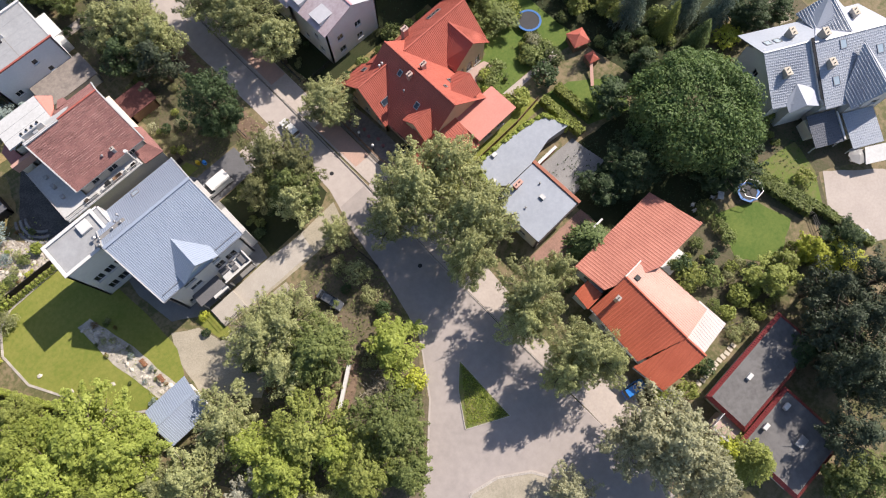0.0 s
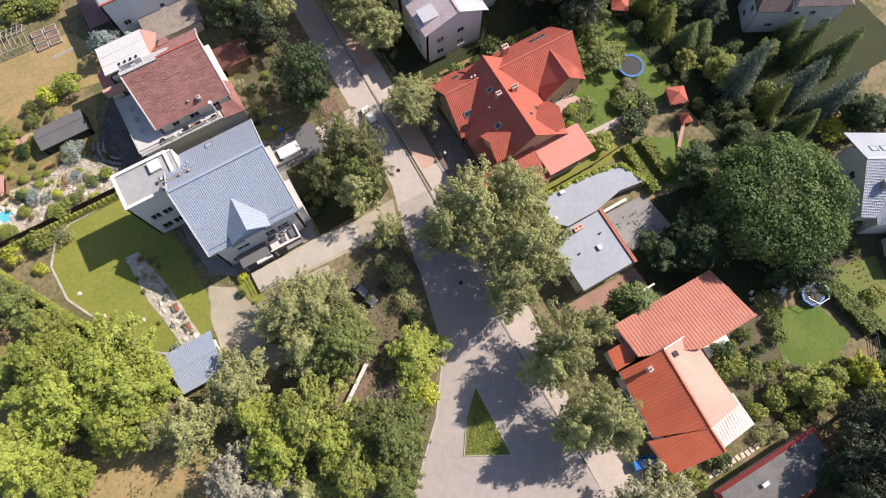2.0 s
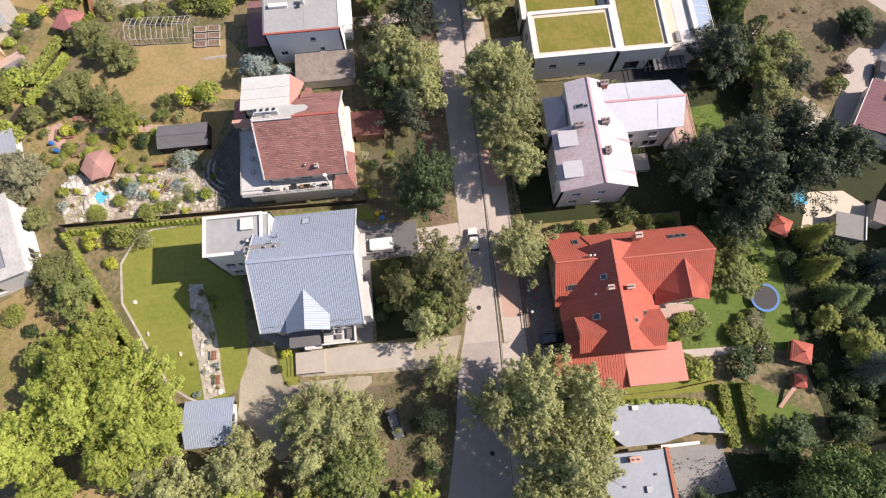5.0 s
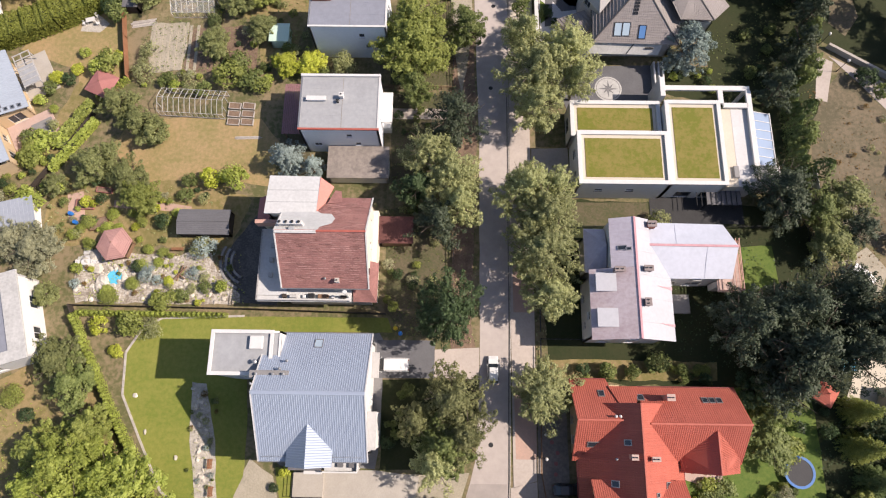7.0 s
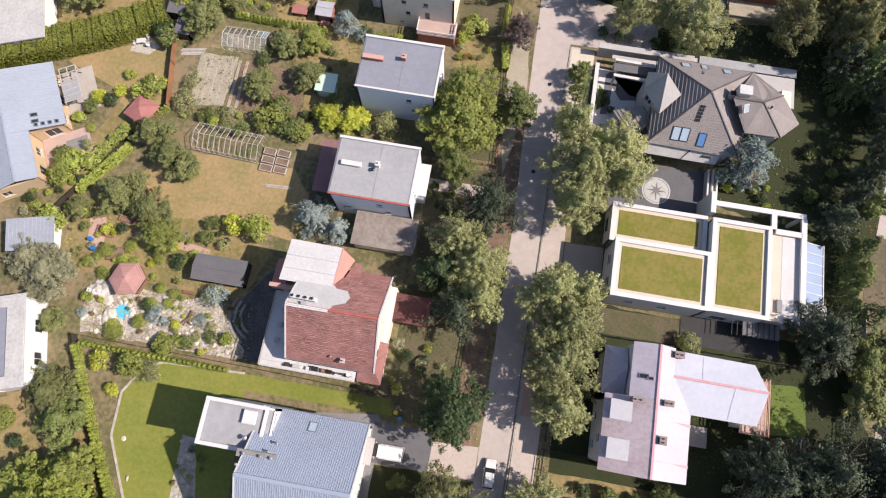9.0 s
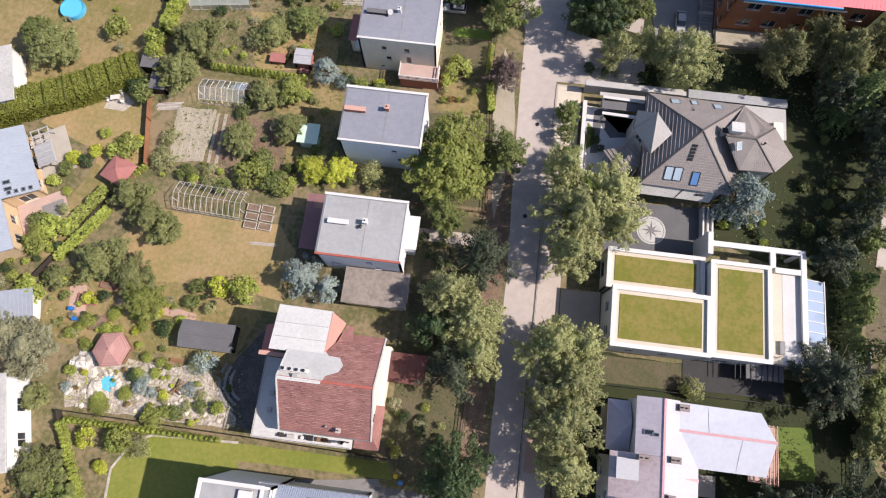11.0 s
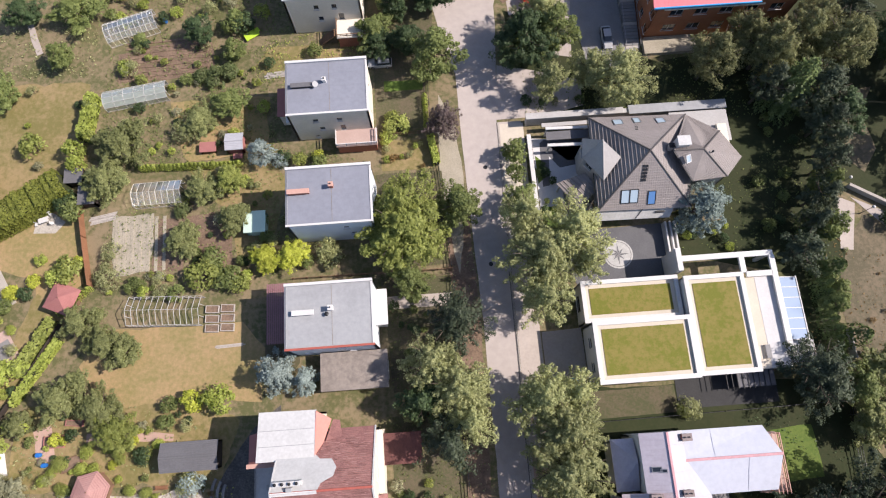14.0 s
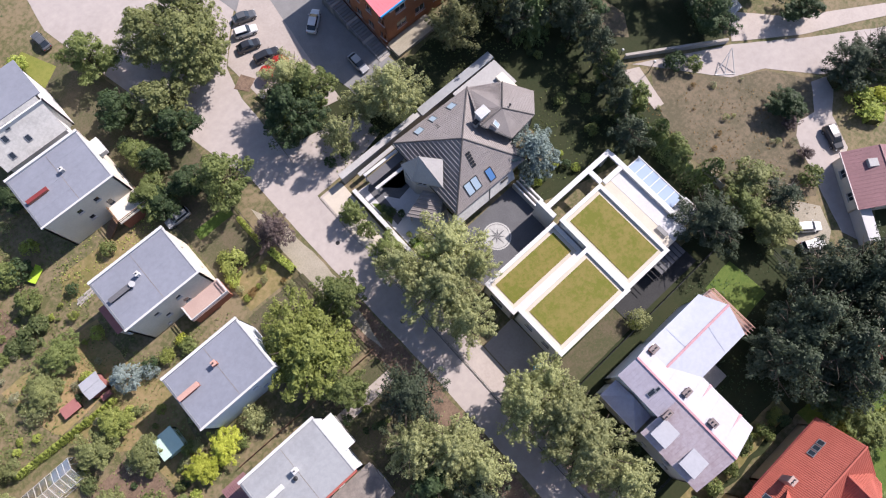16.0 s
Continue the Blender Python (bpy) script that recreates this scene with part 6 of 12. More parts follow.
for y in (91.2, 94.2, 97.2, 99.6):
    for x in (-18.9, -16.0):
        part("post", bar(bmesh.new(), (x, y, 0), (x, y, 3.0), 0.14), M_WOOD, pg)
    part("beam", bar(bmesh.new(), (-19.3, y, 3.07), (-15.4, y, 3.07), 0.12, 0.14), M_WOOD, pg)
for i in range(13):
    x = -19.2 + i * 0.3
    part("slat", bar(bmesh.new(), (x, 90.8, 3.18), (x, 100.0, 3.18), 0.24, 0.04), M_MAUVEROOF, pg)
gar = thing("garage", "low garage with a stained brown-grey felt roof", "garage", (-6.4, 86, 0))
walls(gar, -11.3, -1.6, 83.5, 88.7, 0, 2.5, M_BEIGE, e=[(1.2, 2.6, 0.1, 2.1)])
part("flat_roof", bevelled(boxes((-11.5, -1.4, 83.3, 88.95, 2.5, 2.68)), 0.03), M_FELTBROWN, gar)
part("felt_lap", boxes((-6.5, -6.3, 83.4, 88.8, 2.684, 2.7)), M_FELTBROWN, gar)

d_house = cube_house("pale blue cube-shaped house with a dark grey flat roof", M_PALEBLUE, -14.8, -2.1, 107.2, 116.3, 9.0, M_FELT, [(8.0, 0.9, 5.9, 1.1), (8.8, 0.9, 2.8, 1.1), (10.4, 1.2, 2.8, 1.0)], [(2, 1.2, 2, 1.3), (5, 1.2, 5.4, 1.3)])
chimney(d_house, -12.9, 112.3, 9.0, 9.7, 3.2, 0.6, M_REDBRICK, M_SALMON, 0)
chimney(d_house, -8.0, 113.0, 9.0, 10.0, 0.6, 0.6, M_REDBRICK, M_SALMON, 1)
part("balcony", bevelled(boxes((-15.9, -14.81, 110.2, 112.4, 3.0, 3.9)), 0.03), M_PALEBLUE, d_house)
part("balcony", bevelled(boxes((-4.6, -2.4, 106.2, 107.19, 2.9, 3.1)), 0.03), M_TRIM, d_house)

e_house = cube_house("beige cube-shaped house with a dark grey flat roof", M_BEIGE, -14.7, -2.0, 125.2, 134.4, 9.0, M_FELT, [(3.6, 0.9, 6.0, 1.1), (7.4, 0.9, 6.0, 1.1), (4.2, 0.9, 3.2, 1.1), (7.6, 0.9, 2.8, 1.9), (3.0, 0.8, 0.8, 0.6)], [(2, 1.2, 2, 1.3), (5, 1.2, 5.4, 1.3)])
chimney(e_house, -12.1, 130.0, 9.0, 9.5, 3.4, 0.6, M_DARKMETAL, M_BLACKROOF, 0)
dish = part("satellite_dish", disc(bmesh.new(), (0, 0, 0), 0.45, 0.05, 16), M_TRIM, e_house)
dish.data.transform(Matrix.Translation((-1.6 - 0.0, 0.0, 9.9)) @ Euler((radians(35), 0, 0)).to_matrix().to_4x4() @ Matrix.Translation(ORIGIN[e_house]))
chimney(e_house, -8.6, 130.6, 9.0, 9.9, 0.5, 0.5, M_WHITE, M_TRIM, 1)
part("terrace_block", boxes((-7.9, -1.5, 122.4, 125.19, 0, 2.6)), M_REDBRICK, e_house)
part("terrace_floor", bevelled(boxes((-8.1, -1.3, 122.2, 125.19, 2.6, 2.8)), 0.03), M_PINKFLOOR, e_house)
rail(e_house, [(-8.0, 124.9), (-8.0, 122.3), (-1.4, 122.3), (-1.4, 124.9)], 2.8, 0.9, 1.5, M_TRIM, 0.06)
part("side_annex", boxes((-17.2, -14.71, 128.2, 133, 0, 3.4)), M_BEIGE, e_house)
part("side_annex_roof", bevelled(boxes((-17.5, -14.71, 128.0, 133.2, 3.4, 3.55)), 0.03), M_PINKTILE, e_house)
part("side_balcony", bevelled(boxes((-16.0, -14.71, 126.6, 127.9, 3.2, 4.0)), 0.04), M_TRIM, e_house)

f_house = cube_house("beige cube-shaped house with a grey flat roof and outside stairs", M_BEIGE, -15.2, -2.7, 146.0, 156.0, 9.0, M_FELT, [(4.6, 0.9, 6.0, 1.2), (7.6, 0.9, 6.0, 1.2), (4.9, 0.9, 3.0, 1.2), (8.4, 1.0, 2.9, 1.9)], [(2, 1.2, 2, 1.3), (5, 1.2, 5.4, 1.3)])
chimney(f_house, -12.8, 150.6, 9.0, 9.5, 3.4, 0.5, M_REDBRICK, M_BURGUNDY, 0)
chimney(f_house, -7.8, 151.6, 9.0, 9.8, 0.5, 0.5, M_GREYWALL, M_TRIM, 1)
part("terrace_block", boxes((-7.2, -2.2, 142.6, 145.99, 0, 2.8)), M_REDBRICK, f_house)
part("terrace_floor", bevelled(boxes((-7.4, -2.0, 142.4, 145.99, 2.8, 3.0)), 0.03), M_BEIGE, f_house)
rail(f_house, [(-7.3, 145.8), (-7.3, 142.5), (-2.1, 142.5), (-2.1, 145.8)], 3.0, 0.9, 1.5, M_WOOD, 0.05)
for i in range(10):
    part("step", boxes((-8.0 - i * 0.3, -7.71 - i * 0.3, 143.0, 144.4, 2.55 - i * 0.28, 2.8 - i * 0.28)), M_WOOD, f_house)
part("side_balcony", bevelled(boxes((-2.69, -1.4, 152, 155, 5.6, 6.6)), 0.04), M_TRIM, f_house)

# last house of the row, white roof slope with roof windows
g_house = thing("white_house", "white house with a grey flat roof and roof windows", "house", (-11, 168, 0))
walls(g_house, -15, -3.6, 164.4, 173, 0, 8.6, M_WHITE)
part("flat_roof", bevelled(boxes((-15.3, -3.3, 165.6, 173.4, 8.6, 8.85)), 0.03), M_FELT, g_house)
slope = [(-15.4, 160.4, 5.0), (-4.2, 160.4, 5.0), (-4.2, 165.6, 8.7), (-15.4, 165.6, 8.7)]
roof_face(g_house, slope, M_WHITEROOF, "none")
part("front_storey", boxes((-15, -4.6, 160.9, 164.39, 0, 5.0)), M_WHITE, g_house)
for x, y in ((-12.0, 163.6), (-9.4, 162.2), (-13.0, 161.6), (-10.6, 164.6)):
    skylight(g_house, (x, y), slope, 0.9, 1.1)
part("terrace_floor", bevelled(boxes((-7.4, -3.4, 157.4, 160.89, 2.6, 2.8)), 0.03), M_DECK, g_house)
part("terrace_block", boxes((-7.2, -3.6, 157.6, 160.89, 0, 2.6)), M_BEIGE, g_house)
rail(g_house, [(-7.3, 157.5), (-3.5, 157.5), (-3.5, 160.6)], 2.8, 0.9, 1.2, M_WOOD, 0.05)
vent(g_house, -9, 169, 8.85, 0.7, 0.2)

# outlying houses to the west
w1 = thing("villa", "orange-walled villa with a broad pale blue-grey sheet roof", "house", (-70, 94, 0), 30, local=True)
walls(w1, -8.5, 6.8, -2.4, 8.6, 0, 3.4, M_CREAM, s=[(11.6, 2.4, 0.2, 2.1)], e=[(1, 1.6, 0.9, 1.4), (4.6, 2.2, 0.2, 2.1), (8, 1.6, 0.9, 1.4)])
walls(w1, -8.5, 1.5, -11, -2.41, 0, 3.4, M_CREAM, e=[(1.4, 1.8, 0.2, 2.1), (5, 1.6, 0.9, 1.4)], s=[(3, 1.6, 0.9, 1.4)])
east = [(7.6, -3.0, 3.5), (7.6, 9.3, 3.5), (-1, 9.3, 5.6), (-1, -3.0, 5.6)]
roof_face(w1, east, M_PALESHEET, "sheet", pitch=0.5)
roof_face(w1, [(2.2, -11.7, 4.82), (2.2, -3.02, 4.82), (-1, -3.02, 5.6), (-1, -11.7, 5.6)], M_PALESHEET, "sheet", pitch=0.5)
roof_face(w1, [(-9.4, 9.3, 3.5), (-9.4, -11.7, 3.5), (-1, -11.7, 5.6), (-1, 9.3, 5.6)], M_PALESHEET, "sheet", pitch=0.5)
part("ridge_cap", bar(bmesh.new(), (-1, -11.7, 5.64), (-1, 9.3, 5.64), 0.3, 0.08), M_PALESHEET, w1)
for y in (-1.6, -0.4):
    skylight(w1, (3.4, y), east, 0.7, 1.1)
for i in range(4):
    skylight(w1, (6.4 - i * 1.0, -2.3), east, 0.7, 0.6)
chimney(w1, -3.0, 4.0, 4.6, 6.6, 0.8, 0.8, M_REDBRICK)
for i in range(7):
    part("terrace_beam", bar(bmesh.new(), (7.8, 1.4 + i * 1.1, 2.7), (10.8, 1.4 + i * 1.1, 2.7), 0.12, 0.14), M_GREYWALL, w1)
part("terrace_roof", bevelled(boxes((7.8, 10.6, 1.6, 5.4, 2.6, 2.64)), 0.01), M_FELTLIGHT, w1)
for x in (7.9, 9.2, 10.7):
    part("terrace_beam", bar(bmesh.new(), (x, 1.2, 2.56), (x, 8.2, 2.56), 0.12, 0.14), M_GREYWALL, w1)
for y in (1.4, 8.0):
    part("terrace_post", bar(bmesh.new(), (10.6, y, 0), (10.6, y, 2.5), 0.14), M_GREYWALL, w1)
part("terrace_floor", boxes((6.81, 12.4, 0.6, 9.0, 0, 0.15)), M_DECK, w1)
part("terrace_floor", boxes((1.6, 9.4, -9.4, -2.42, 0, 0.12)), M_PINKFLOOR, w1)
part("terrace_floor", boxes((5.4, 9.0, -6.8, -4.0, 0.12, 0.2)), M_GREYPAVE, w1)

w2 = thing("modern_house", "white modern house with a grey felt roof and broad white rim", "house", (-62.2, 57.4, 0), 18, local=True)
walls(w2, -8, 7.6, -6.2, 6.8, 0, 5.8, M_WHITE, e=[(3, 2, 1, 2), (8, 2, 1, 2)], s=[(3, 2, 1, 2), (8, 2, 1, 2)])
part("flat_roof", boxes((-6.6, 5.4, -4.8, 5.4, 5.7, 5.9)), M_FELT, w2)
for r in ((-8.4, 8.0, -6.6, -4.8), (-8.4, 8.0, 5.4, 7.2), (-8.4, -6.6, -4.8, 5.4), (5.4, 8.0, -4.8, 5.4)):
    part("roof_rim", bevelled(boxes((*r, 5.805, 6.15)), 0.03), M_WHITEROOF, w2)

w3 = thing("outbuilding", "small outbuilding with a pale blue-grey sheet roof", "shed", (-62, 76.2, 0), 14, local=True)
walls(w3, -3.4, 3.4, -2.2, 2.2, 0, 2.3, M_WHITE)
roof_face(w3, [(-3.8, -2.6, 2.35), (3.8, -2.6, 2.35), (3.8, 2.6, 2.9), (-3.8, 2.6, 2.9)], M_BLUEFELT, "seam")

w4 = thing("patio_house", "pale low building with a white terrace", "house", (-80, 112, 0), 20, local=True)
walls(w4, -8, 8, -5, 5, 0, 4, M_WHITE)
part("flat_roof", bevelled(boxes((-8.3, 8.3, -5.3, 5.3, 4, 4.25)), 0.03), M_WHITEROOF, w4)

# blue-roofed garage by the lawn
r = thing("garden_garage", "small garage with a blue-grey ribbed gable roof", "garage", (-26.4, 28.8, 0))
walls(r, -29.4, -23.2, 26.0, 31.4, 0, 2.5, M_WHITE, e=[(1.2, 2.6, 0.05, 2.2)])
gable(r, -30.0, -22.7, 25.3, 32.1, 2.5, 3.9, "x", M_BLUEROOF, "sheet")
r["label"] = "small garage with a blue-grey ribbed gable roof"

# ---- houses on the east side ----
def tiled_house():
    e = thing("tiled_house", "large cream-walled house with steep terracotta tile roofs and dormers", "house", (36, 41, 0))
    m = M_TERRA
    # walls
    walls(e, 28.0, 41.4, 33.0, 47.6, 0, 4.6, M_CREAM, s=[(2, 1.4, 0.9, 1.4), (6, 2.0, 0.2, 2.2), (10, 1.4, 0.9, 1.4)], e=[(2, 1.4, 0.9, 1.4), (5.5, 1.4, 0.9, 1.4)], w=[(6, 1.2, 0.9, 1.4), (10, 1.2, 0.9, 1.4)], tops={"s": [(6.7, 10.5)], "n": [(6.7, 10.5)]})
    walls(e, 27.2, 34, 41.0, 50.8, 0, 4.2, M_CREAM, w=[(1.4, 1.2, 0.9, 1.4), (4.4, 1.2, 0.9, 1.4), (7.2, 1.2, 0.9, 1.4)], tops={"w": [(4.9, 8.9)]})
    walls(e, 38, 49.4, 40.6, 49.8, 0, 4.8, M_CREAM, e=[(1.4, 1.2, 0.9, 1.4), (5, 1.2, 0.9, 1.4)], s=[(5.0, 3.4, 0.2, 2.4)], tops={"e": [(4.6, 9.2)]})
    # main gable, ridge along the street
    W = [(27.2, 48.2, 4.2), (27.2, 32.2, 4.2), (34.6, 32.2, 11.0), (34.6, 48.2, 11.0)]
    E_ = [(42.2, 32.2, 4.0), (42.2, 48.2, 4.0), (34.6, 48.2, 11.0), (34.6, 32.2, 11.0)]
    roof_face(e, W, m, "tile")
    roof_face(e, E_, m, "tile")
    cap = lambda a, b: part("ridge_cap", bevelled(bar(bmesh.new(), Vector(a) + Vector((0, 0, 0.06)), Vector(b) + Vector((0, 0, 0.06)), 0.26, 0.14), 0.04), m, e)
    cap((34.6, 32.2, 11.0), (34.6, 48.2, 11.0))
    # west wing
    roof_face(e, [(26.4, 40.2, 4.0), (31.0, 40.2, 4.0), (33.6, 45.9, 9.2), (26.4, 45.9, 9.2)], m, "tile")
    roof_face(e, [(31.8, 51.6, 4.0), (26.4, 51.6, 4.0), (26.4, 45.9, 9.2), (33.6, 45.9, 9.2)], m, "tile")
    roof_face(e, [(36.0, 50.6, 5.2), (31.8, 50.6, 5.2), (33.6, 45.9, 9.4), (34.4, 45.9, 9.4)], m, "tile")
    cap((26.4, 45.9, 9.2), (33.6, 45.9, 9.2))
    # east wing
    roof_face(e, [(50.1, 50.5, 5.0), (35.6, 50.5, 5.0), (36.2, 45.5, 9.6), (50.1, 45.5, 9.6)], m, "tile")
    roof_face(e, [(40.8, 40.0, 4.8), (50.1, 40.0, 4.8), (50.1, 45.5, 9.6), (36.2, 45.5, 9.6)], m, "tile")
    cap((36.2, 45.5, 9.6), (50.1, 45.5, 9.6))
    roof_face(e, [(49.7, 38.9, 5.0), (49.7, 41.4, 5.6), (45.5, 44.6, 8.9), (45.5, 38.9, 8.9)], m, "tile")
    roof_face(e, [(41.4, 41.4, 5.6), (41.4, 38.9, 5.0), (45.5, 38.9, 8.9), (45.5, 44.6, 8.9)], m, "tile")
    cap((45.5, 38.9, 8.9), (45.5, 44.6, 8.9))
    wall(e, (42.0, 39.5), (49.2, 39.5), 0, 4.9, M_CREAM, [(1.0, 1.4, 0.3, 2.3), (3.0, 1.4, 0.3, 2.3), (5.0, 1.4, 0.3, 2.3)], top=[(3.5, 8.5)])
    # dormers of the main slope
    for s, x_tip, x_end, sx in ((1, 32.4, 28.4, -1), (2, 36.8, 41.2, 1)):
        for y0, y1 in ((38.0, 35.3), (32.7, 35.3)):
            inner = 27.2 + (6.8 - 4.2) * 7.4 / 6.8 if sx < 0 else 42.2 - (6.8 - 4.0) * 7.6 / 7.0
            roof_face(e, [(x_end, y0, 6.7), (inner, y0, 6.7), (x_tip, y1, 9.0), (x_end, y1, 9.0)], m, "tile", name="dormer_roof")
        a, b = ((28.8, 37.6), (28.8, 33.1)) if sx < 0 else ((40.8, 33.1), (40.8, 37.6))
        wall(e, a, b, 4.6, 6.7, M_CREAM, [(1.6, 1.3, 0.4, 1.3)], top=[(2.25, 8.7)], name="dormer_wall")
    # annexes at the south end
    walls(e, 25.4, 44.0, 27.8, 32.9, 0, 3.0, M_CREAM, s=[(2, 1.4, 0.9, 1.3), (6, 1.4, 0.9, 1.3), (12, 1.8, 0.9, 1.3), (15, 1.8, 0.9, 1.3)], w=[(1, 2.6, 0.05, 2.3)])
    roof_face(e, [(24.8, 27.2, 3.1), (35.6, 27.2, 3.1), (35.6, 33.0, 4.8), (24.8, 33.0, 4.8)], m, "sheet", pitch=0.42)
    part("terrace_roof", bevelled(boxes((35.62, 44.4, 27.4, 33.2, 3.8, 4.05)), 0.04), M_REDMEMBRANE, e, "flat coral-coloured roof")
    part("roof_fascia", boxes((35.62, 44.2, 27.6, 32.9, 3.0, 3.8)), M_CREAM, e)
    for x, y, f, w, h in ((31.4, 37.6, W, 0.9, 1.2), (30.4, 43.6, W, 0.01, 0.01), (33.0, 43.0, W, 0.8, 1.1), (38.9, 37.4, E_, 0.9, 1.6), (36.6, 36.4, E_, 0.6, 0.8)):
        if w > 0.1:
            skylight(e, (x, y), f, w, h)
    NW = [(31.8, 51.6, 4.0), (26.4, 51.6, 4.0), (26.4, 45.9, 9.2)]
    SW = [(26.4, 40.2, 4.0), (31.0, 40.2, 4.0), (33.6, 45.9, 9.2)]
    NE = [(50.1, 50.5, 5.0), (35.6, 50.5, 5.0), (36.2, 45.5, 9.6)]
    skylight(e, (30.6, 49.5), NW, 0.9, 1.2)
    skylight(e, (29.0, 42.6), SW, 1.6, 1.0)
    for x in (45.0, 46.0, 47.0):
        skylight(e, (x, 48.7), NE, 0.85, 1.0)
    skylight(e, (36.0, 49.0), NE, 1.0, 1.1)
    chimney(e, 39.6, 49.0, 6, 8.6, 1.0, 0.8, M_SALMON, M_PINKFLOOR, 2)
    chimney(e, 33.4, 41.2, 9.4, 10.9, 0.8, 0.6, M_SALMON, M_PINKFLOOR, 2)
    chimney(e, 36.2, 41.0, 9.2, 10.9, 1.0, 0.5, M_SALMON, M_PINKFLOOR, 2)
    vent(e, 31.6, 40.8, 8.2, 0.5)
    for x in (31.6, 32.2):
        vent(e, x, 46.4, 9.0, 0.6, 0.12, M_TRIM)
    for a, b in (((27.1, 40.0, 4.05), (27.1, 32.3, 4.05)), ((42.3, 32.3, 3.85), (42.3, 40.0, 3.85)), ((26.4, 51.7, 3.85), (31.8, 51.7, 3.85)), ((36, 50.6, 4.85), (50.1, 50.6, 4.85))):
        gutter(e, a, b, M_BURGUNDY)
    return e


tiled_house()


def silver_house():
    e = thing("sheet_roofed_house", "white house with faded mauve and silver metal sheet roofs", "house", (38, 66, 0))
    xr, zr, kw = 35.4, 11.2, 0.355
    zw = lambda x: zr - kw * (xr - x)
    walls(e, 32.4, 40.6, 66.5, 74.0, 0, 8.0, M_WHITE, tops={"n": [(5.2, 10.9)]})
    walls(e, 29.6, 40.6, 57.4, 66.49, 0, 8.0, M_WHITE, s=[(2, 1.3, 1.2, 1.4), (6, 1.3, 1.2, 1.4), (2, 1.3, 4.4, 1.4), (6, 1.3, 4.4, 1.4)], w=[(2, 1.2, 1.2, 1.4), (6, 1.2, 1.2, 1.4), (5, 1.2, 4.2, 1.4)], tops={"s": [(0.01, 8.9), (5.8, 10.9)]})
    walls(e, 40.61, 49.6, 66.6, 73.8, 0, 7.7, M_WHITE, s=[(1, 2.6, 0.3, 2.3), (5, 2.6, 0.3, 2.3), (1, 1.6, 4.2, 1.5), (5, 1.6, 4.2, 1.5)], e=[(2, 1.4, 4.2, 1.4), (5, 1.4, 4.2, 1.4)])
    W1 = [(29.0, 67.0, zw(29.0)), (29.0, 56.8, zw(29.0)), (xr, 56.8, zr), (xr, 67.0, zr)]
    W2 = [(32.0, 74.5, zw(32.0)), (32.0, 67.02, zw(32.0)), (xr, 67.02, zr), (xr, 74.5, zr)]
    E_ = [(41.2, 56.8, 7.95), (41.2, 66.2, 7.95), (37.9, 70.65, 9.78), (37.9, 74.5, 9.78), (xr, 74.5, zr), (xr, 56.8, zr)]
    roof_face(e, W1, M_PINKMETAL, "seam")
    roof_face(e, W2, M_LILACMETAL, "seam")
    roof_face(e, E_, M_SILVER, "seam", pitch=3.4)
    part("step_wall", boxes((32.2, 32.5, 67.0, 74.2, 5.0, zw(32.2) - 0.15)), M_WHITE, e)
    part("ridge_cap", bevelled(bar(bmesh.new(), (xr, 56.8, zr + 0.06), (xr, 74.5, zr + 0.06), 0.34, 0.08), 0.03), M_PINKSEAM, e)
    # east wing with hipped end
    S = [(40.9, 66.0, 8.0), (50.1, 66.0, 8.2), (50.9, 70.6, 9.65), (37.7, 70.65, 9.72)]
    N = [(49.5, 74.3, 8.3), (37.7, 74.4, 8.6), (37.7, 70.65, 9.72), (50.9, 70.6, 9.65)]
    roof_face(e, S, M_PALESILVER, "seam", pitch=9)
    roof_face(e, N, M_PALESILVER, "seam", pitch=9)
    part("ridge_cap", bevelled(bar(bmesh.new(), (37.7, 70.65, 9.78), (50.9, 70.6, 9.71), 0.36, 0.08), 0.03), M_PINKSEAM, e)
    # box dormers
    for ya, yb in ((58.5, 61.2), (63.6, 66.3)):
        d = part("dormer", boxes((29.9, 32.6, ya + 0.12, yb - 0.12, 8.6, 10.05)), M_WHITE, e)
        part("dormer_roof", bevelled(boxes((29.6, 33.0, ya, yb, 10.05, 10.2)), 0.03), M_SILVER, d)
        part("dormer_window", boxes((29.87, 29.9, ya + 0.5, yb - 0.5, 9.0, 9.85)), M_GLASS, d)
    # corner porch with a pyramid roof
    walls(e, 29.7, 32.19, 67.6, 73.4, 0, 6.9, M_WHITE)
    apex = (31.9, 70.9, 8.6)
    q = [(28.9, 67.0, 7.0), (32.1, 67.0, 7.0), (32.1, 73.8, 7.0), (28.9, 73.8, 7.0)]
    # pyramid's east face in darker mauve: shade put into its colour
    for i in range(4):
        roof_face(e, [q[i], q[(i + 1) % 4], apex], M_DARKMAUVE if i == 1 else M_LILACMETAL, "seam")
    for x, y, z, sx, sy in ((32.9, 66.6, 9.9, 1.4, 0.6), (37.0, 66.8, 9.9, 1.2, 0.7), (36.5, 61.9, 10.2, 0.8, 1.0), (38.2, 73.6, 9.2, 1.2, 0.8)):
        chimney(e, x, y, z, z + 1.35, sx, sy, M_REDBRICK if y > 70 else M_BROWNTILE, M_BROWNTILE, 2)
    skylight(e, (33.6, 69.9), W2, 0.7, 1.3)
    skylight(e, (34.4, 69.7), W2, 0.5, 0.9)
    for y in (64.6, 59.2):
        part("snow_seam", prism(bmesh.new(), [(38.6, y, 9.5), (41.25, y - 0.35, 8.02), (41.25, y + 0.05, 8.02)], 0.06), M_PINKSEAM, e)
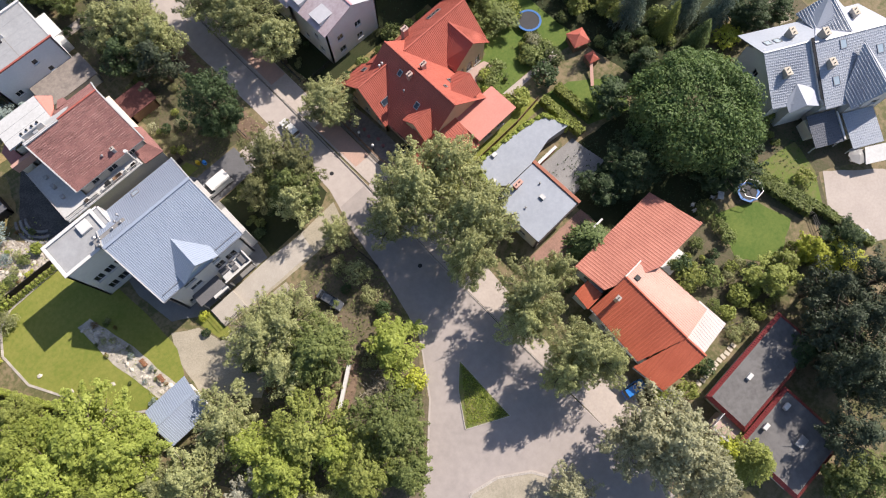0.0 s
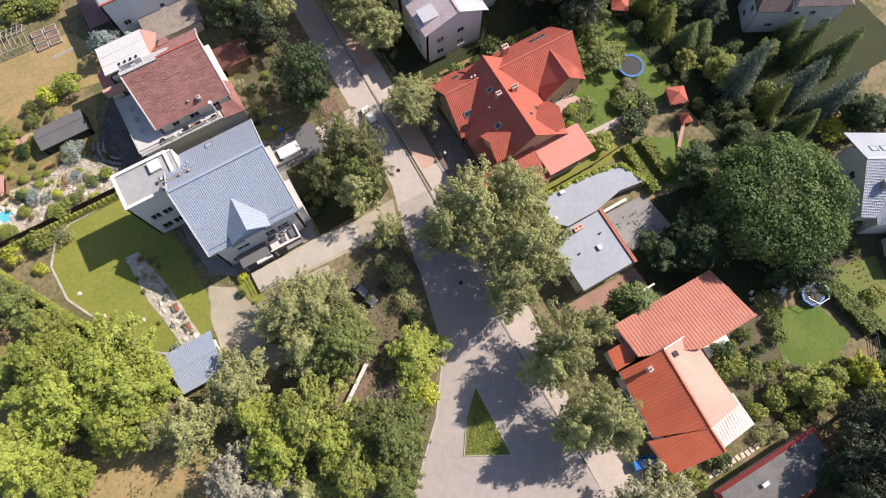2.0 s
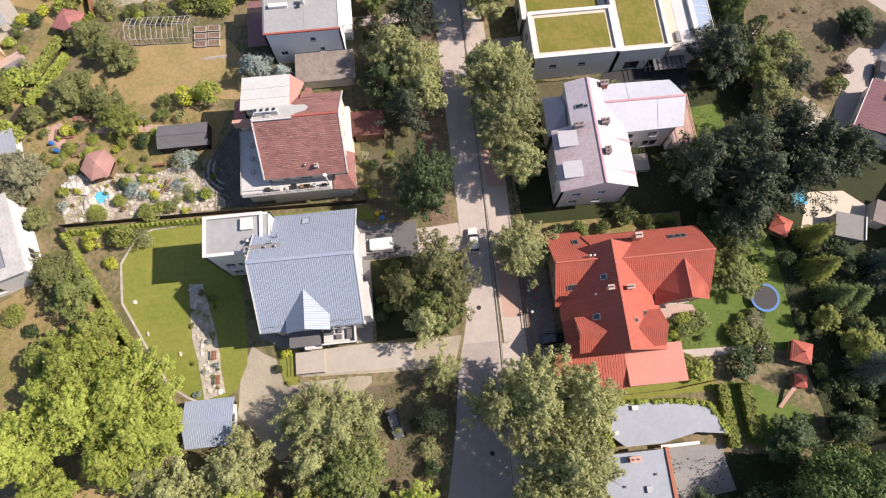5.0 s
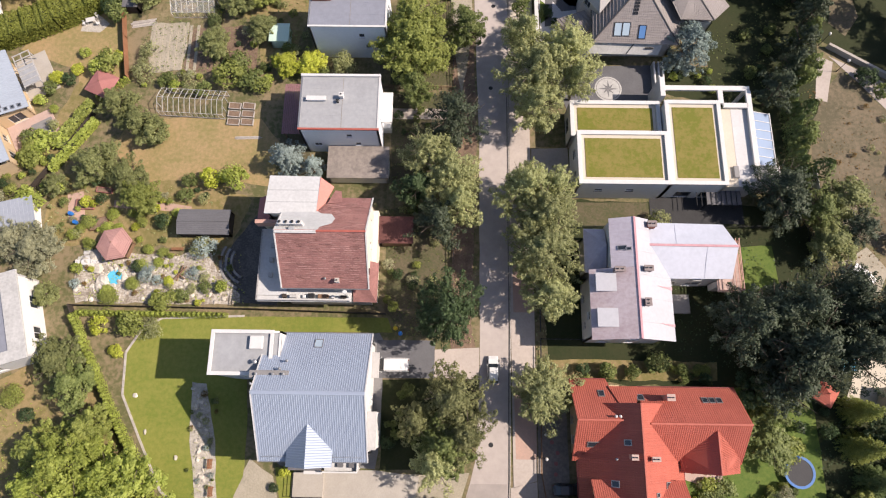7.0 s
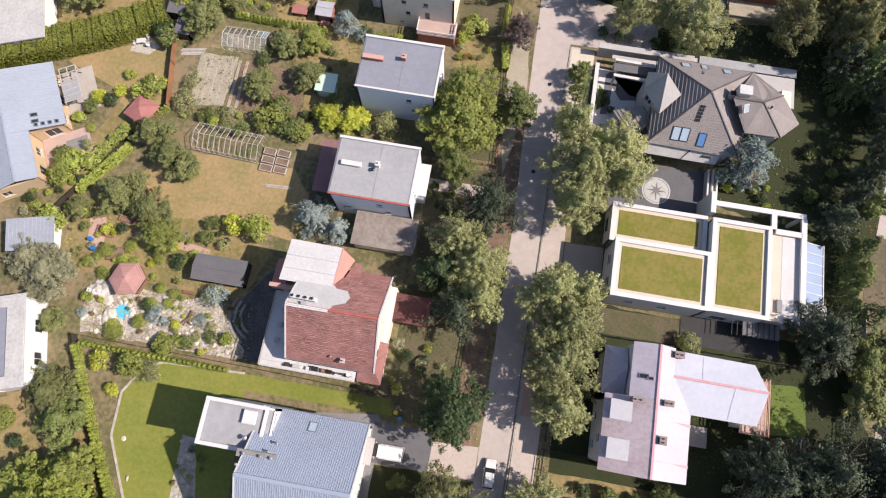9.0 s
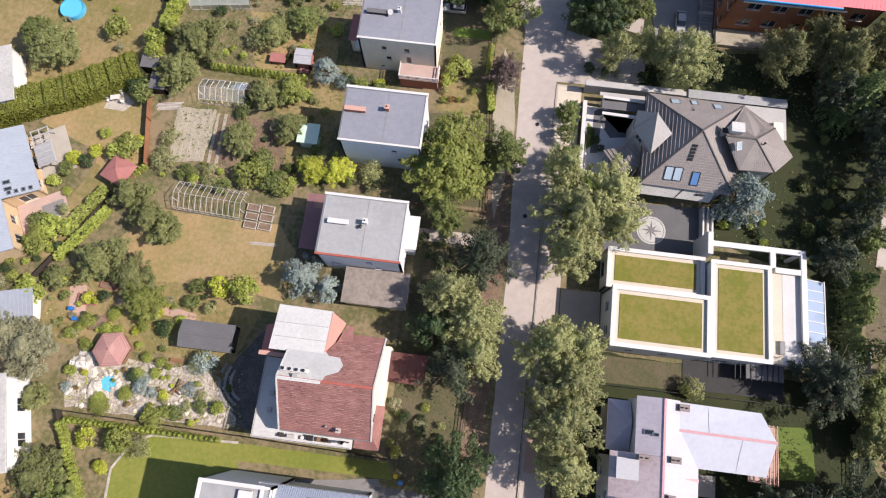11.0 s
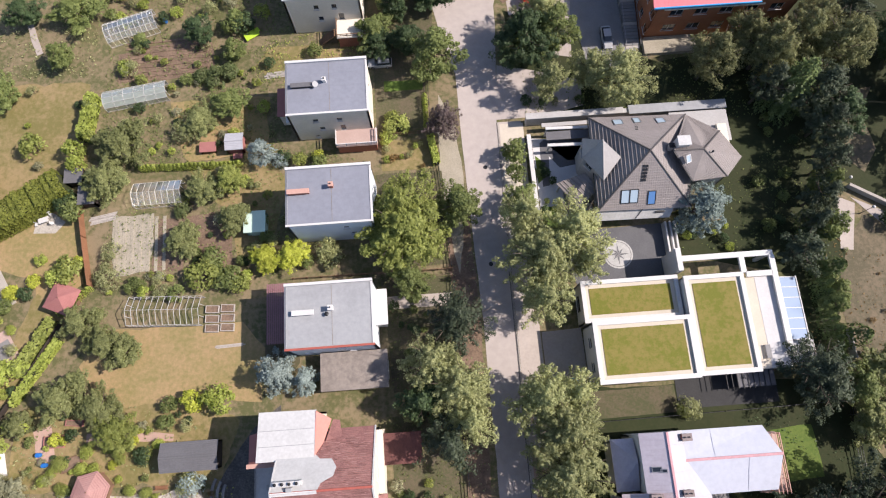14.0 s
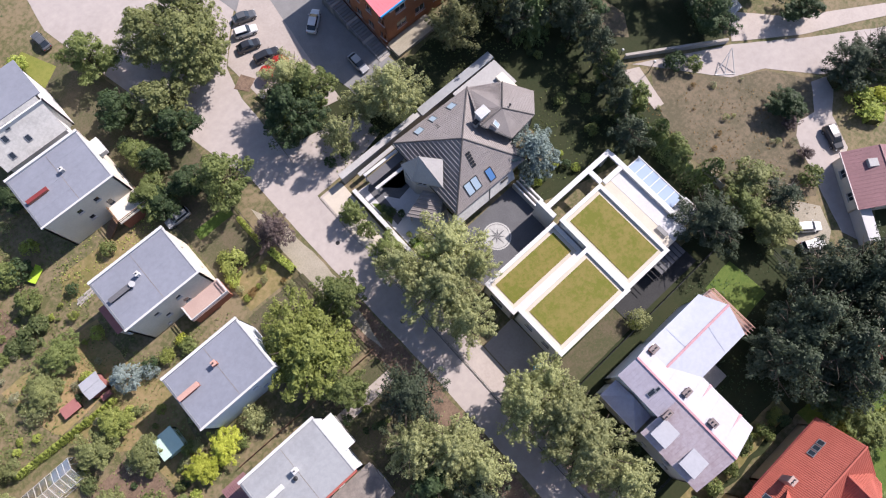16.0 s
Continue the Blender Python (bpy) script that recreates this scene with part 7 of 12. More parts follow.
    # terraces
    part("terrace_floor", bevelled(boxes((50.0, 53.6, 65.0, 73.0, 3.2, 3.4)), 0.03), M_PINKFLOOR, e)
    part("terrace_block", boxes((49.9, 53.4, 65.8, 72.8, 0, 3.2)), M_WHITE, e)
    part("terrace_floor", bevelled(boxes((41.3, 46.4, 62.0, 64.98, 0.9, 1.1)), 0.03), M_GREYPAVE, e)
    part("terrace_base", boxes((41.4, 46.3, 62.1, 64.97, 0, 0.9)), M_GREYWALL, e)
    rail(e, [(50.1, 65.1), (53.5, 65.1), (53.5, 72.9)], 3.4, 0.9, 1.5, M_SALMON, 0.04)
    for i in range(4):
        part("pergola_beam", bar(bmesh.new(), (51.4 + i * 0.55, 64.9, 5.6), (51.4 + i * 0.55, 73.0, 5.6), 0.1, 0.12), M_SALMON, e)
    for x, y in ((51.5, 65.2), (53.1, 65.2), (51.5, 72.8), (53.1, 72.8)):
        part("pergola_post", bar(bmesh.new(), (x, y, 3.4), (x, y, 5.54), 0.12), M_SALMON, e)
    return e


silver_house()


def white_house():
    e = thing("green_roofed_house", "modern white house with grass-covered flat roofs and broad white parapets", "house", (43, 90, 0))

    def block(x0, x1, y0, y1, h, s=(), w=(), ea=(), rw=0.9, n=()):
        walls(e, x0 + 0.1, x1 - 0.1, y0 + 0.1, y1 - 0.1, 0, h - 0.4, M_WHITE, s=s, w=w, e=ea, n=n, rim=M_DARKMETAL)
        part("grass_roof", boxes((x0 + rw + 0.35, x1 - rw - 0.35, y0 + rw + 0.3, y1 - rw - 0.3, h - 0.6, h - 0.3)), M_ROOFGRASS, e, "sun-dried grass roof")
        part("roof_gravel", boxes((x0 + 0.3, x1 - 0.3, y0 + 0.3, y1 - 0.3, h - 0.65, h - 0.38)), M_CREAMFLOOR, e)
        rim_bars(e, x0, x1, y0, y1, h - 0.398, h, rw * 0.72, M_TRIM)

    block(43.2, 52.2, 81.4, 96.0, 6.4, s=[(2, 2.6, 0.3, 2.4), (6, 2.6, 0.3, 2.4)], ea=[(2, 3, 0.3, 2.4), (7, 3, 0.3, 2.4)])
    block(28.7, 43.18, 81.2, 90.2, 6.9, s=[(3, 1.2, 3.4, 0.8), (8, 1.2, 3.4, 0.8)], w=[(2, 1.4, 3.4, 1.2), (5.6, 1.4, 3.4, 1.2)])
    block(28.2, 43.0, 90.22, 96.6, 4.9, w=[(1.5, 2.6, 0.1, 2.4)], n=[(2, 1.4, 0.9, 1.2), (6, 1.4, 0.9, 1.2)])
    part("fin_wall", bevelled(boxes((42.9, 43.7, 96.92, 100.4, 0, 6.0)), 0.02), M_TRIM, e)
    # open frame on the garden side
    for a, b in (((43.2, 98.9, 5.0), (57.9, 98.9, 5.0)), ((57.6, 98.5, 5.0), (57.6, 84.0, 5.0)), ((53.0, 98.5, 5.0), (53.0, 96.1, 5.0)), ((53.3, 95.8, 5.0), (57.3, 95.8, 5.0))):
        part("frame_beam", bevelled(bar(bmesh.new(), a, b, 0.85, 0.4), 0.02), M_TRIM, e)
    for x, y in ((57.6, 98.9), (57.6, 90.5), (57.6, 84.2)):
        part("frame_post", bevelled(boxes((x - 0.25, x + 0.25, y - 0.25, y + 0.25, 0, 4.79)), 0.02), M_TRIM, e)
    part("terrace_floor", bevelled(boxes((52.22, 54.6, 81.8, 95.4, 0, 4.55)), 0.03), M_CREAMFLOOR, e, "cream upper terrace")
    part("terrace_floor", bevelled(boxes((54.61, 57.6, 81.8, 95.4, 0, 4.56)), 0.03), M_PALEPAVE, e, "pale lilac-white terrace paving")
    part("bench", bevelled(boxes((53.9, 54.7, 83.2, 85.2, 4.55, 5.0)), 0.05), M_GREYPAVE, e)
    # glazed conservatory
    c = part("conservatory", boxes((57.95, 61.9, 85.6, 95.3, 0, 0.5)), M_WHITE, e)
    for i in range(7):
        y = 85.7 + i * 1.58
        part("glazing_bar", bar(bmesh.new(), (57.95, y, 4.4), (61.6, y, 3.3), 0.1, 0.12), M_TRIM, c)
        part("glazing_post", bar(bmesh.new(), (61.6, y, 0.5), (61.6, y, 3.25), 0.1), M_TRIM, c)
        if i < 6:
            part("roof_pane", prism(bmesh.new(), [(57.97, y + 0.06, 4.38), (61.5, y + 0.06, 3.3), (61.5, y + 1.52, 3.3), (57.97, y + 1.52, 4.38)], 0.03), M_CONSGLASS, c)
            part("side_pane", boxes((61.58, 61.62, y + 0.06, y + 1.52, 0.52, 3.2)), M_CONSGLASS, c)
    part("eave_rail", bar(bmesh.new(), (61.65, 85.5, 3.3), (61.65, 95.4, 3.3), 0.14), M_TRIM, c)
    part("terrace_floor", bevelled(boxes((57.95, 61.6, 82.4, 85.5, 0, 4.3)), 0.03), M_PALEPAVE, e)
    # canopies on the south side
    part("canopy", bevelled(boxes((50.0, 55.6, 79.4, 81.9, 2.6, 2.75)), 0.03), M_BLACKROOF, e, "dark lattice canopy")
    for i in range(9):
        part("canopy_slat", bar(bmesh.new(), (48.4 + i * 0.8, 79.2, 2.85), (48.4 + i * 0.8, 82.0, 2.85), 0.08, 0.06), M_DARKMETAL, e)
    for x in (50.2, 55.4):
        part("canopy_post", bar(bmesh.new(), (x, 79.6, 0), (x, 79.6, 2.6), 0.12), M_DARKMETAL, e)
    return e


white_house()


def grey_house():
    e = thing("hip_roofed_house", "grey villa with a grey-brown tiled hip roof and a corner turret", "house", (42, 114, 0))
    m = M_GREYTILE
    walls(e, 33.4, 46.4, 108.0, 122.6, 0, 4.9, M_GREYWALL, s=[(2, 1.4, 0.4, 2.0), (5, 2.2, 0.3, 2.2), (9, 1.4, 0.9, 1.3)], w=[(2, 1.3, 0.9, 1.4), (11, 1.3, 0.9, 1.4)])
    walls(e, 46.41, 53.2, 111.6, 119.6, 0, 4.9, M_GREYWALL, s=[(2, 2, 0.4, 2)], e=[(3, 2, 0.4, 2)])
    ap = (39.9, 114.45, 10.95)
    sw, se, ne, nw = (32.4, 107.3, 5.1), (47.0, 107.0, 5.1), (48.4, 122.3, 6.0), (33.05, 123.3, 5.0)
    south, east, north, west = [sw, se, ap], [se, ne, ap], [ne, nw, ap], [nw, sw, ap]
    roof_face(e, south, m, "flattile")
    roof_face(e, north, m, "flattile")
    roof_face(e, east, m, "flattile")
    roof_face(e, west, m, "bigrows", pitch=0.62)
    hip = lambda a, b, mm=m: part("hip_cap", bevelled(bar(bmesh.new(), Vector(a) + Vector((0, 0, 0.06)), Vector(b) + Vector((0, 0, 0.06)), 0.22, 0.14), 0.04), mm, e)
    for c in (sw, se, ne, nw):
        hip(c, ap, M_GREYHIP)
    # east wing: a short ridge, a slope to each side and a broad hip end
    r0, r1 = (43.6, 114.35, 10.3), (48.1, 114.27, 10.4)
    wne, wee, wse, wsv, wnv = (53.8, 119.45, 5.0), (56.45, 114.75, 5.0), (53.1, 111.3, 5.9), (46.9, 110.4, 7.3), (48.3, 122.2, 6.1)
    wing_n, wing_s = [wne, wnv, r0, r1], [wsv, wse, r1, r0]
    roof_face(e, wing_n, m, "flattile")
    roof_face(e, wing_s, m, "flattile")
    roof_face(e, [wse, wee, r1], m, "flattile")
    roof_face(e, [wee, wne, r1], m, "flattile")
    for a, b in ((wne, r1), (wse, r1), (r0, r1)):
        hip(a, b, M_GREYHIP)
    # dark bar along the valley, standing in for its shade
    part("valley_gutter", bar(bmesh.new(), (wsv[0], wsv[1], wsv[2] + 0.03), (r0[0], r0[1], r0[2] + 0.03), 0.3, 0.05), M_DARKMETAL, e)
    part("wing_wall", prism(bmesh.new(), [(wsv[0], wsv[1], wsv[2] - 0.12), (r0[0], r0[1], r0[2] - 0.12), (wnv[0], wnv[1], wnv[2] - 0.12), (47.6, 114.4, 5.0)], 0.1), M_GREYWALL, e)
    # flat roof between the wing and the lane wall
    part("side_roof", bevelled(boxes((47.0, 56.6, 118.6, 124.2, 2.8, 3.0)), 0.03), M_GREYWALL, e, "grey flat side roof")
    part("side_room", boxes((47.4, 56.2, 119.8, 123.8, 0, 2.8)), M_GREYWALL, e)
    part("gable_panel", bevelled(boxes((54.2, 55.8, 117.6, 121.4, 3.0, 3.6)), 0.05), M_BEIGE, e, "pale boarded parapet")
    # lower skirt roof on the courtyard side
    roof_face(e, [(31.9, 106.3, 3.4), (44.0, 106.1, 3.4), (44.6, 107.7, 4.9), (32.6, 107.7, 4.9)], M_WHITEROOF, "none", name="skirt_roof")
    part("skirt_seam", prism(bmesh.new(), [(38.4, 106.2, 3.46), (38.6, 106.2, 3.46), (39.9, 107.6, 4.86), (39.7, 107.6, 4.86)], 0.04), M_DARKMETAL, e)
    part("skirt_vent", bevelled(boxes((41.6, 43.0, 106.7, 107.0, 4.1, 4.35)), 0.03), M_DARKMETAL, e)
    part("terrace_pelmet", boxes((33.0, 43.6, 106.9, 107.9, 2.5, 3.2)), M_DARKMETAL, e)
    # corner turret
    tap, tl, tb, tr_, tn = (33.3, 116.9, 10.2), (30.7, 115.8, 6.7), (33.5, 111.7, 6.9), (36.2, 114.7, 8.4), (31.2, 119.0, 6.7)
    for f in ([tl, tb, tap], [tb, tr_, tap], [tn, tl, tap]):
        roof_face(e, f, M_GREYSHEET, "none", name="turret_roof")
    for a in (tl, tb):
        hip(a, tap, M_GREYSHEET)
    for a, b in (((31.3, 118.6), (31.2, 115.9)), ((31.2, 115.9), (33.5, 112.4)), ((33.5, 112.4), (35.4, 114.6))):
        wall(e, a, b, 0, 6.8, M_GREYWALL, [(0.5, 1.5, 4.4, 1.7)], name="turret_wall")
    # entrance canopy and steps
    canopy = [(26.9, 113.1, 3.2), (30.2, 108.8, 3.2), (33.4, 111.4, 4.3), (31.6, 114.2, 4.3)]
    roof_face(e, canopy, m, "bigrows", pitch=0.62)
    for x, y in ((27.6, 112.8), (30.2, 109.4)):
        part("canopy_post", bar(bmesh.new(), (x, y, 0), (x, y, 3.1), 0.24), M_GREYWALL, e)
    for i in range(5):
        part("step", bevelled(boxes((28.6 + i * 0.35, 33.3, 110.4, 113.2, 0.06 + i * 0.15, 0.2 + i * 0.15)), 0.02), M_GREYPAVE, e)
    # roof windows
    skylight(e, (36.5, 108.95), south, 1.35, 2.2, M_SKYGLASS, M_DARKMETAL)
    skylight(e, (37.85, 108.95), south, 1.35, 2.2, M_SKYGLASS, M_DARKMETAL)
    skylight(e, (40.6, 108.6), south, 1.25, 2.2, M_BLUEGLASS, M_DARKMETAL)
    for i in range(2):
        for j in range(5):
            skylight(e, (38.9 + 0.42 * i + 0.05 * j, 110.9 + 0.42 * j), south, 0.34, 0.4, None, M_DARKMETAL)
    for x, y, w in ((37.3, 121.5, 1.5), (40.3, 121.6, 1.1), (43.9, 121.1, 1.4)):
        skylight(e, (x, y), north, w, 1.5, M_SKYGLASS)
    for i in range(6):
        part("roof_step", bar(bmesh.new(), (39.3 + 0.1 * i, 119.4 + 0.35 * i, 7.78 - 0.27 * i), (39.75 + 0.1 * i, 119.4 + 0.35 * i, 7.78 - 0.27 * i), 0.12, 0.1), M_DARKMETAL, e)
    skylight(e, (50.0, 119.2), wing_n, 1.1, 1.5, M_SKYGLASS)
    skylight(e, (45.6, 113.0), wing_s, 0.8, 1.3, M_SKYGLASS, M_TRIM)
    part("roof_box", bevelled(boxes((44.2, 46.0, 114.9, 116.3, 8.6, 11.0)), 0.05), M_TRIM, e)
    part("roof_box_lid", bevelled(boxes((44.1, 46.1, 114.8, 116.4, 11.002, 11.12)), 0.03), M_FRESHWHITE, e)
    chimney(e, 43.6, 115.4, 8.2, 9.9, 0.7, 0.6, M_GREYWALL, M_DARKMETAL)
    vent(e, 49.6, 114.0, 9.6, 0.4, 0.12, M_DARKMETAL)
    gutter(e, (32.4, 107.2, 5.0), (32.9, 123.3, 4.9), M_DARKMETAL)
    return e


grey_house()
gw = thing("garden_wall", "grey rendered boundary wall with a broad coping along the lane", "wall", (40, 125.4, 0))
part("wall_body", boxes((23.6, 56.8, 125.0, 125.8, 0, 2.5)), M_GREYWALL, gw)
part("coping", bevelled(boxes((23.4, 39.8, 124.9, 126.0, 2.502, 2.7)), 0.03), M_GREYWALL, gw)
part("coping", bevelled(boxes((40.6, 57.0, 124.6, 126.2, 2.502, 2.76)), 0.03), M_FELTLIGHT, gw)
part("inner_ledge", bevelled(boxes((26.0, 39.6, 123.6, 124.3, 1.9, 2.1)), 0.02), M_GREYWALL, gw)
cp = thing("carport", "white pergola carport at the villa entrance", "carport", (29, 121.5, 0))
for y in (119.9, 122.9):
    part("beam", bevelled(bar(bmesh.new(), (26.4, y, 2.9), (33.6, y - 0.2, 2.9), 0.5, 0.3), 0.02), M_TRIM, cp)
    for x in (26.7, 33.2):
        part("post", bar(bmesh.new(), (x, y, 0), (x, y, 2.75), 0.3), M_TRIM, cp)
part("roof_panel", boxes((26.4, 33.6, 120.9, 122.4, 2.6, 2.7)), M_BLACKROOF, cp)
fw = thing("front_wall", "low white front wall with stone coping beside the pavement", "wall", (25, 112, 0))
for y0, y1 in ((104, 113.4), (113.42, 122.8)):
    part("wall_body", bevelled(boxes((23.6, 24.0, y0, y1, 0, 1.3)), 0.02), M_GREYWALL, fw)
    part("coping", bevelled(boxes((23.45, 24.15, y0, y1, 1.302, 1.4)), 0.02), M_TRIM, fw)
# compass rose in the courtyard
rose = thing("compass_rose", "pale stone compass star set in the dark courtyard", "paving", (36.1, 101.5, 0.06))
part("disc", disc(bmesh.new(), (36.1, 101.5, 0.075), 2.35, 0.03, 40), M_WHITEROOF, rose)
bm = bmesh.new()
for i in range(48):
    a = [2 * math.pi * (i + k) / 48 for k in (0, 1)]
    bm.faces.new([bm.verts.new((36.1 + r_ * math.cos(t), 101.5 + r_ * math.sin(t), 0.08)) for r_, t in ((2.0, a[0]), (2.12, a[0]), (2.12, a[1]), (2.0, a[1]))])
part("ring", bm, M_GREYPAVE, rose)
for i in range(8):
    a = math.pi * i / 4
    ln = 1.8 if i % 2 == 0 else 1.25
    for s, m in ((1, M_GREYPAVE), (-1, M_COURT)):
        bm = bmesh.new()
        prism(bm, [(36.1, 101.5, 0.086), (36.1 + ln * math.cos(a), 101.5 + ln * math.sin(a), 0.086), (36.1 + 0.5 * math.cos(a + s * math.pi / 8), 101.5 + 0.5 * math.sin(a + s * math.pi / 8), 0.086)], 0.008)
        part("star_point", bm, m, rose)
cw = thing("courtyard_wall", "white courtyard wall with three stepped fins", "wall", (44, 102, 0))
for x in (43.75, 44.5, 45.2):
    part("fin", bevelled(boxes((x, x + 0.3, 100.6, 106.0, 0, 1.6)), 0.02), M_TRIM, cw)


def flat_pair():
    e = thing("flat_roofed_bungalow", "low bungalow with a blue-grey flat roof and brick parapet", "house", (34, 13.5, 0))
    walls(e, 29.8, 38.6, 9.0, 18.2, 0, 4.6, M_BEIGE, s=[(2, 1.4, 1, 1.3), (5.4, 1.4, 1, 1.3)], w=[(2, 1.4, 1, 1.3), (5.4, 1.4, 1, 1.3)])
    part("flat_roof", bevelled(boxes((29.5, 38.6, 8.8, 18.4, 4.6, 4.85)), 0.03), M_BLUEFELT, e)
    part("brick_parapet", bevelled(boxes((38.62, 39.2, 8.6, 18.6, 4.2, 5.1)), 0.03), M_REDBRICK, e)
    part("brick_parapet", bevelled(boxes((29.4, 31.2, 18.42, 18.9, 4.2, 5.0)), 0.03), M_REDBRICK, e)
    part("fascia", boxes((29.6, 38.6, 8.55, 8.79, 4.3, 4.8)), M_DARKWOOD, e)
    chimney(e, 34.0, 17.5, 4.85, 5.8, 1.5, 0.7, M_REDBRICK, M_SALMON, 2)
    part("roof_hatch", bevelled(boxes((35.0, 35.7, 12.9, 13.8, 4.85, 5.25)), 0.03), M_METAL, e)
    vent(e, 32.2, 14.0, 4.85, 0.3)
    vent(e, 36.8, 15.2, 4.85, 0.3)
    p = thing("outbuilding", "low outbuilding with a pale blue-grey roof edged by ivy", "outbuilding", (41, 22, 0))
    bm = bmesh.new()
    prism(bm, [(33.2, 25.0, 2.4), (32.0, 21.0, 2.4), (34.0, 19.2, 2.4), (39.4, 19.2, 2.4), (44.6, 20.2, 2.4), (48.6, 19.6, 2.4), (47.2, 23.2, 2.4), (43.6, 24.2, 2.4)], 2.4)
    part("body", bm, M_GREYWALL, p)
    bm = bmesh.new()
    prism(bm, [(33.0, 25.2, 2.56), (31.8, 20.9, 2.56), (33.9, 19.0, 2.56), (39.4, 19.0, 2.56), (44.6, 20.0, 2.56), (48.9, 19.4, 2.56), (47.4, 23.4, 2.56), (43.6, 24.4, 2.56)], 0.155)
    part("roof", bm, M_BLUEFELT, p)
    part("roof_fan", bevelled(boxes((35.6, 36.5, 24.0, 24.7, 2.564, 3.0)), 0.06), M_TRIM, p)
    part("roof_fan", bevelled(boxes((32.4, 33.1, 20.8, 21.4, 2.564, 2.95)), 0.06), M_TRIM, p)
    g_ = thing("patio_wall", "low brick patio wall with a white coping", "wall", (43, 18.6, 0))
    part("wall_body", boxes((39.3, 45.0, 18.3, 18.6, 0, 1.4)), M_REDBRICK, g_)
    part("coping", bevelled(boxes((39.3, 45.1, 18.2, 18.7, 1.402, 1.5)), 0.02), M_TRIM, g_)
    part("beam", bevelled(boxes((36.5, 40.6, 4.3, 4.6, 2.0, 2.25)), 0.02), M_TRIM, g_)


flat_pair()


def orange_house():
    e = thing("orange_tiled_house", "L-shaped house with bright orange ribbed tile roofs", "house", (37, -8, 0))
    m = M_ORANGE
    # north wing, one long slope to the north
    walls(e, 31.4, 47.8, -3.2, 1.6, 0, 4.2, M_WHITE, w=[(1.4, 1.4, 1, 1.3)], n=[(2, 1.4, 1, 1.3), (8, 1.4, 1, 1.3)])
    walls(e, 39.9, 48.4, -6.8, -3.3, 0, 5.0, M_WHITE, s=[(2.4, 2.0, 0.3, 2.2), (5.2, 2.0, 0.3, 2.2)], e=[(1, 1.4, 1, 1.3)])
    # north wing in a paler orange than the west slopes
    roof_face(e, [(48.4, 2.0, 4.3), (30.8, 2.2, 4.3), (30.8, -3.4, 5.5), (39.4, -7.0, 6.3), (49.2, -7.1, 6.3)], M_PALEORANGE, "broadtile")
    # main wing
    walls(e, 27.6, 39.6, -19.2, -4.7, 0, 4.15, M_WHITE, s=[(2, 1.4, 1, 1.3), (8, 1.4, 1, 1.3)], w=[(2, 1.4, 1, 1.3), (8, 1.4, 1, 1.3)], e=[(9.5, 1.6, 1, 1.4)])
    n1, n2 = (34.0, -4.3, 7.3), (33.4, -16.4, 7.3)
    roof_face(e, [(27.6, -3.9, 4.3), (26.6, -14.0, 4.3), n2, n1], m, "broadtile")
    roof_face(e, [(25.6, -14.1, 4.02), (26.1, -19.5, 4.0), (33.4, -20.0, 7.0), (33.4, -16.42, 7.12)], m, "broadtile")
    # east slope in salmon, paler than the orange west slope
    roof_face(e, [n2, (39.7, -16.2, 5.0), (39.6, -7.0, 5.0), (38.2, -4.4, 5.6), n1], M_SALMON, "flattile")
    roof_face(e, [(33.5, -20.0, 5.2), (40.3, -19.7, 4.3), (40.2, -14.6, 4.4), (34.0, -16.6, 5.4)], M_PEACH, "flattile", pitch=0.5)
    for a, b in ((n1, n2), ((33.4, -16.5, 7.12), (33.4, -20.0, 7.0))):
        part("ridge_cap", bevelled(bar(bmesh.new(), Vector(a) + Vector((0, 0, 0.05)), Vector(b) + Vector((0, 0, 0.05)), 0.28, 0.14), 0.03), m, e)
    part("verge_board", bar(bmesh.new(), Vector(n1) + Vector((0, 0.1, 0)), (38.3, -4.3, 5.6), 0.16, 0.2), M_TRIM, e)
    part("gable_wall", prism(bmesh.new(), [(27.9, -4.5, 4.3), (27.9, -4.75, 4.3), (33.9, -4.75, 7.1), (33.9, -4.5, 7.1)], 0.5), M_WHITE, e)
    roof_face(e, [(27.5, -3.7, 3.4), (30.6, -3.7, 4.2), (30.6, -0.6, 4.2), (27.9, -0.6, 3.4)], m, "broadtile")
    part("lean_to", boxes((28.1, 31.3, -3.5, -0.8, 0, 3.3)), M_WHITE, e)
    chimney(e, 30.8, -5.6, 5.4, 7.2, 0.6, 0.6, M_BEIGE, M_KERB, 1)
    part("roof_hatch", bevelled(boxes((34.8, 35.6, -6.0, -5.2, 6.2, 7.2)), 0.04), M_DARKMETAL, e)
    gutter(e, (27.5, -3.9, 4.15), (26.5, -14.0, 4.15), M_GREYWALL)
    gutter(e, (25.5, -14.1, 3.8), (26.0, -19.5, 3.8), M_TRIM)
    part("terrace_floor", boxes((42, 46.4, -9.4, -6.85, 0, 0.2)), M_WHITE, e)


orange_house()


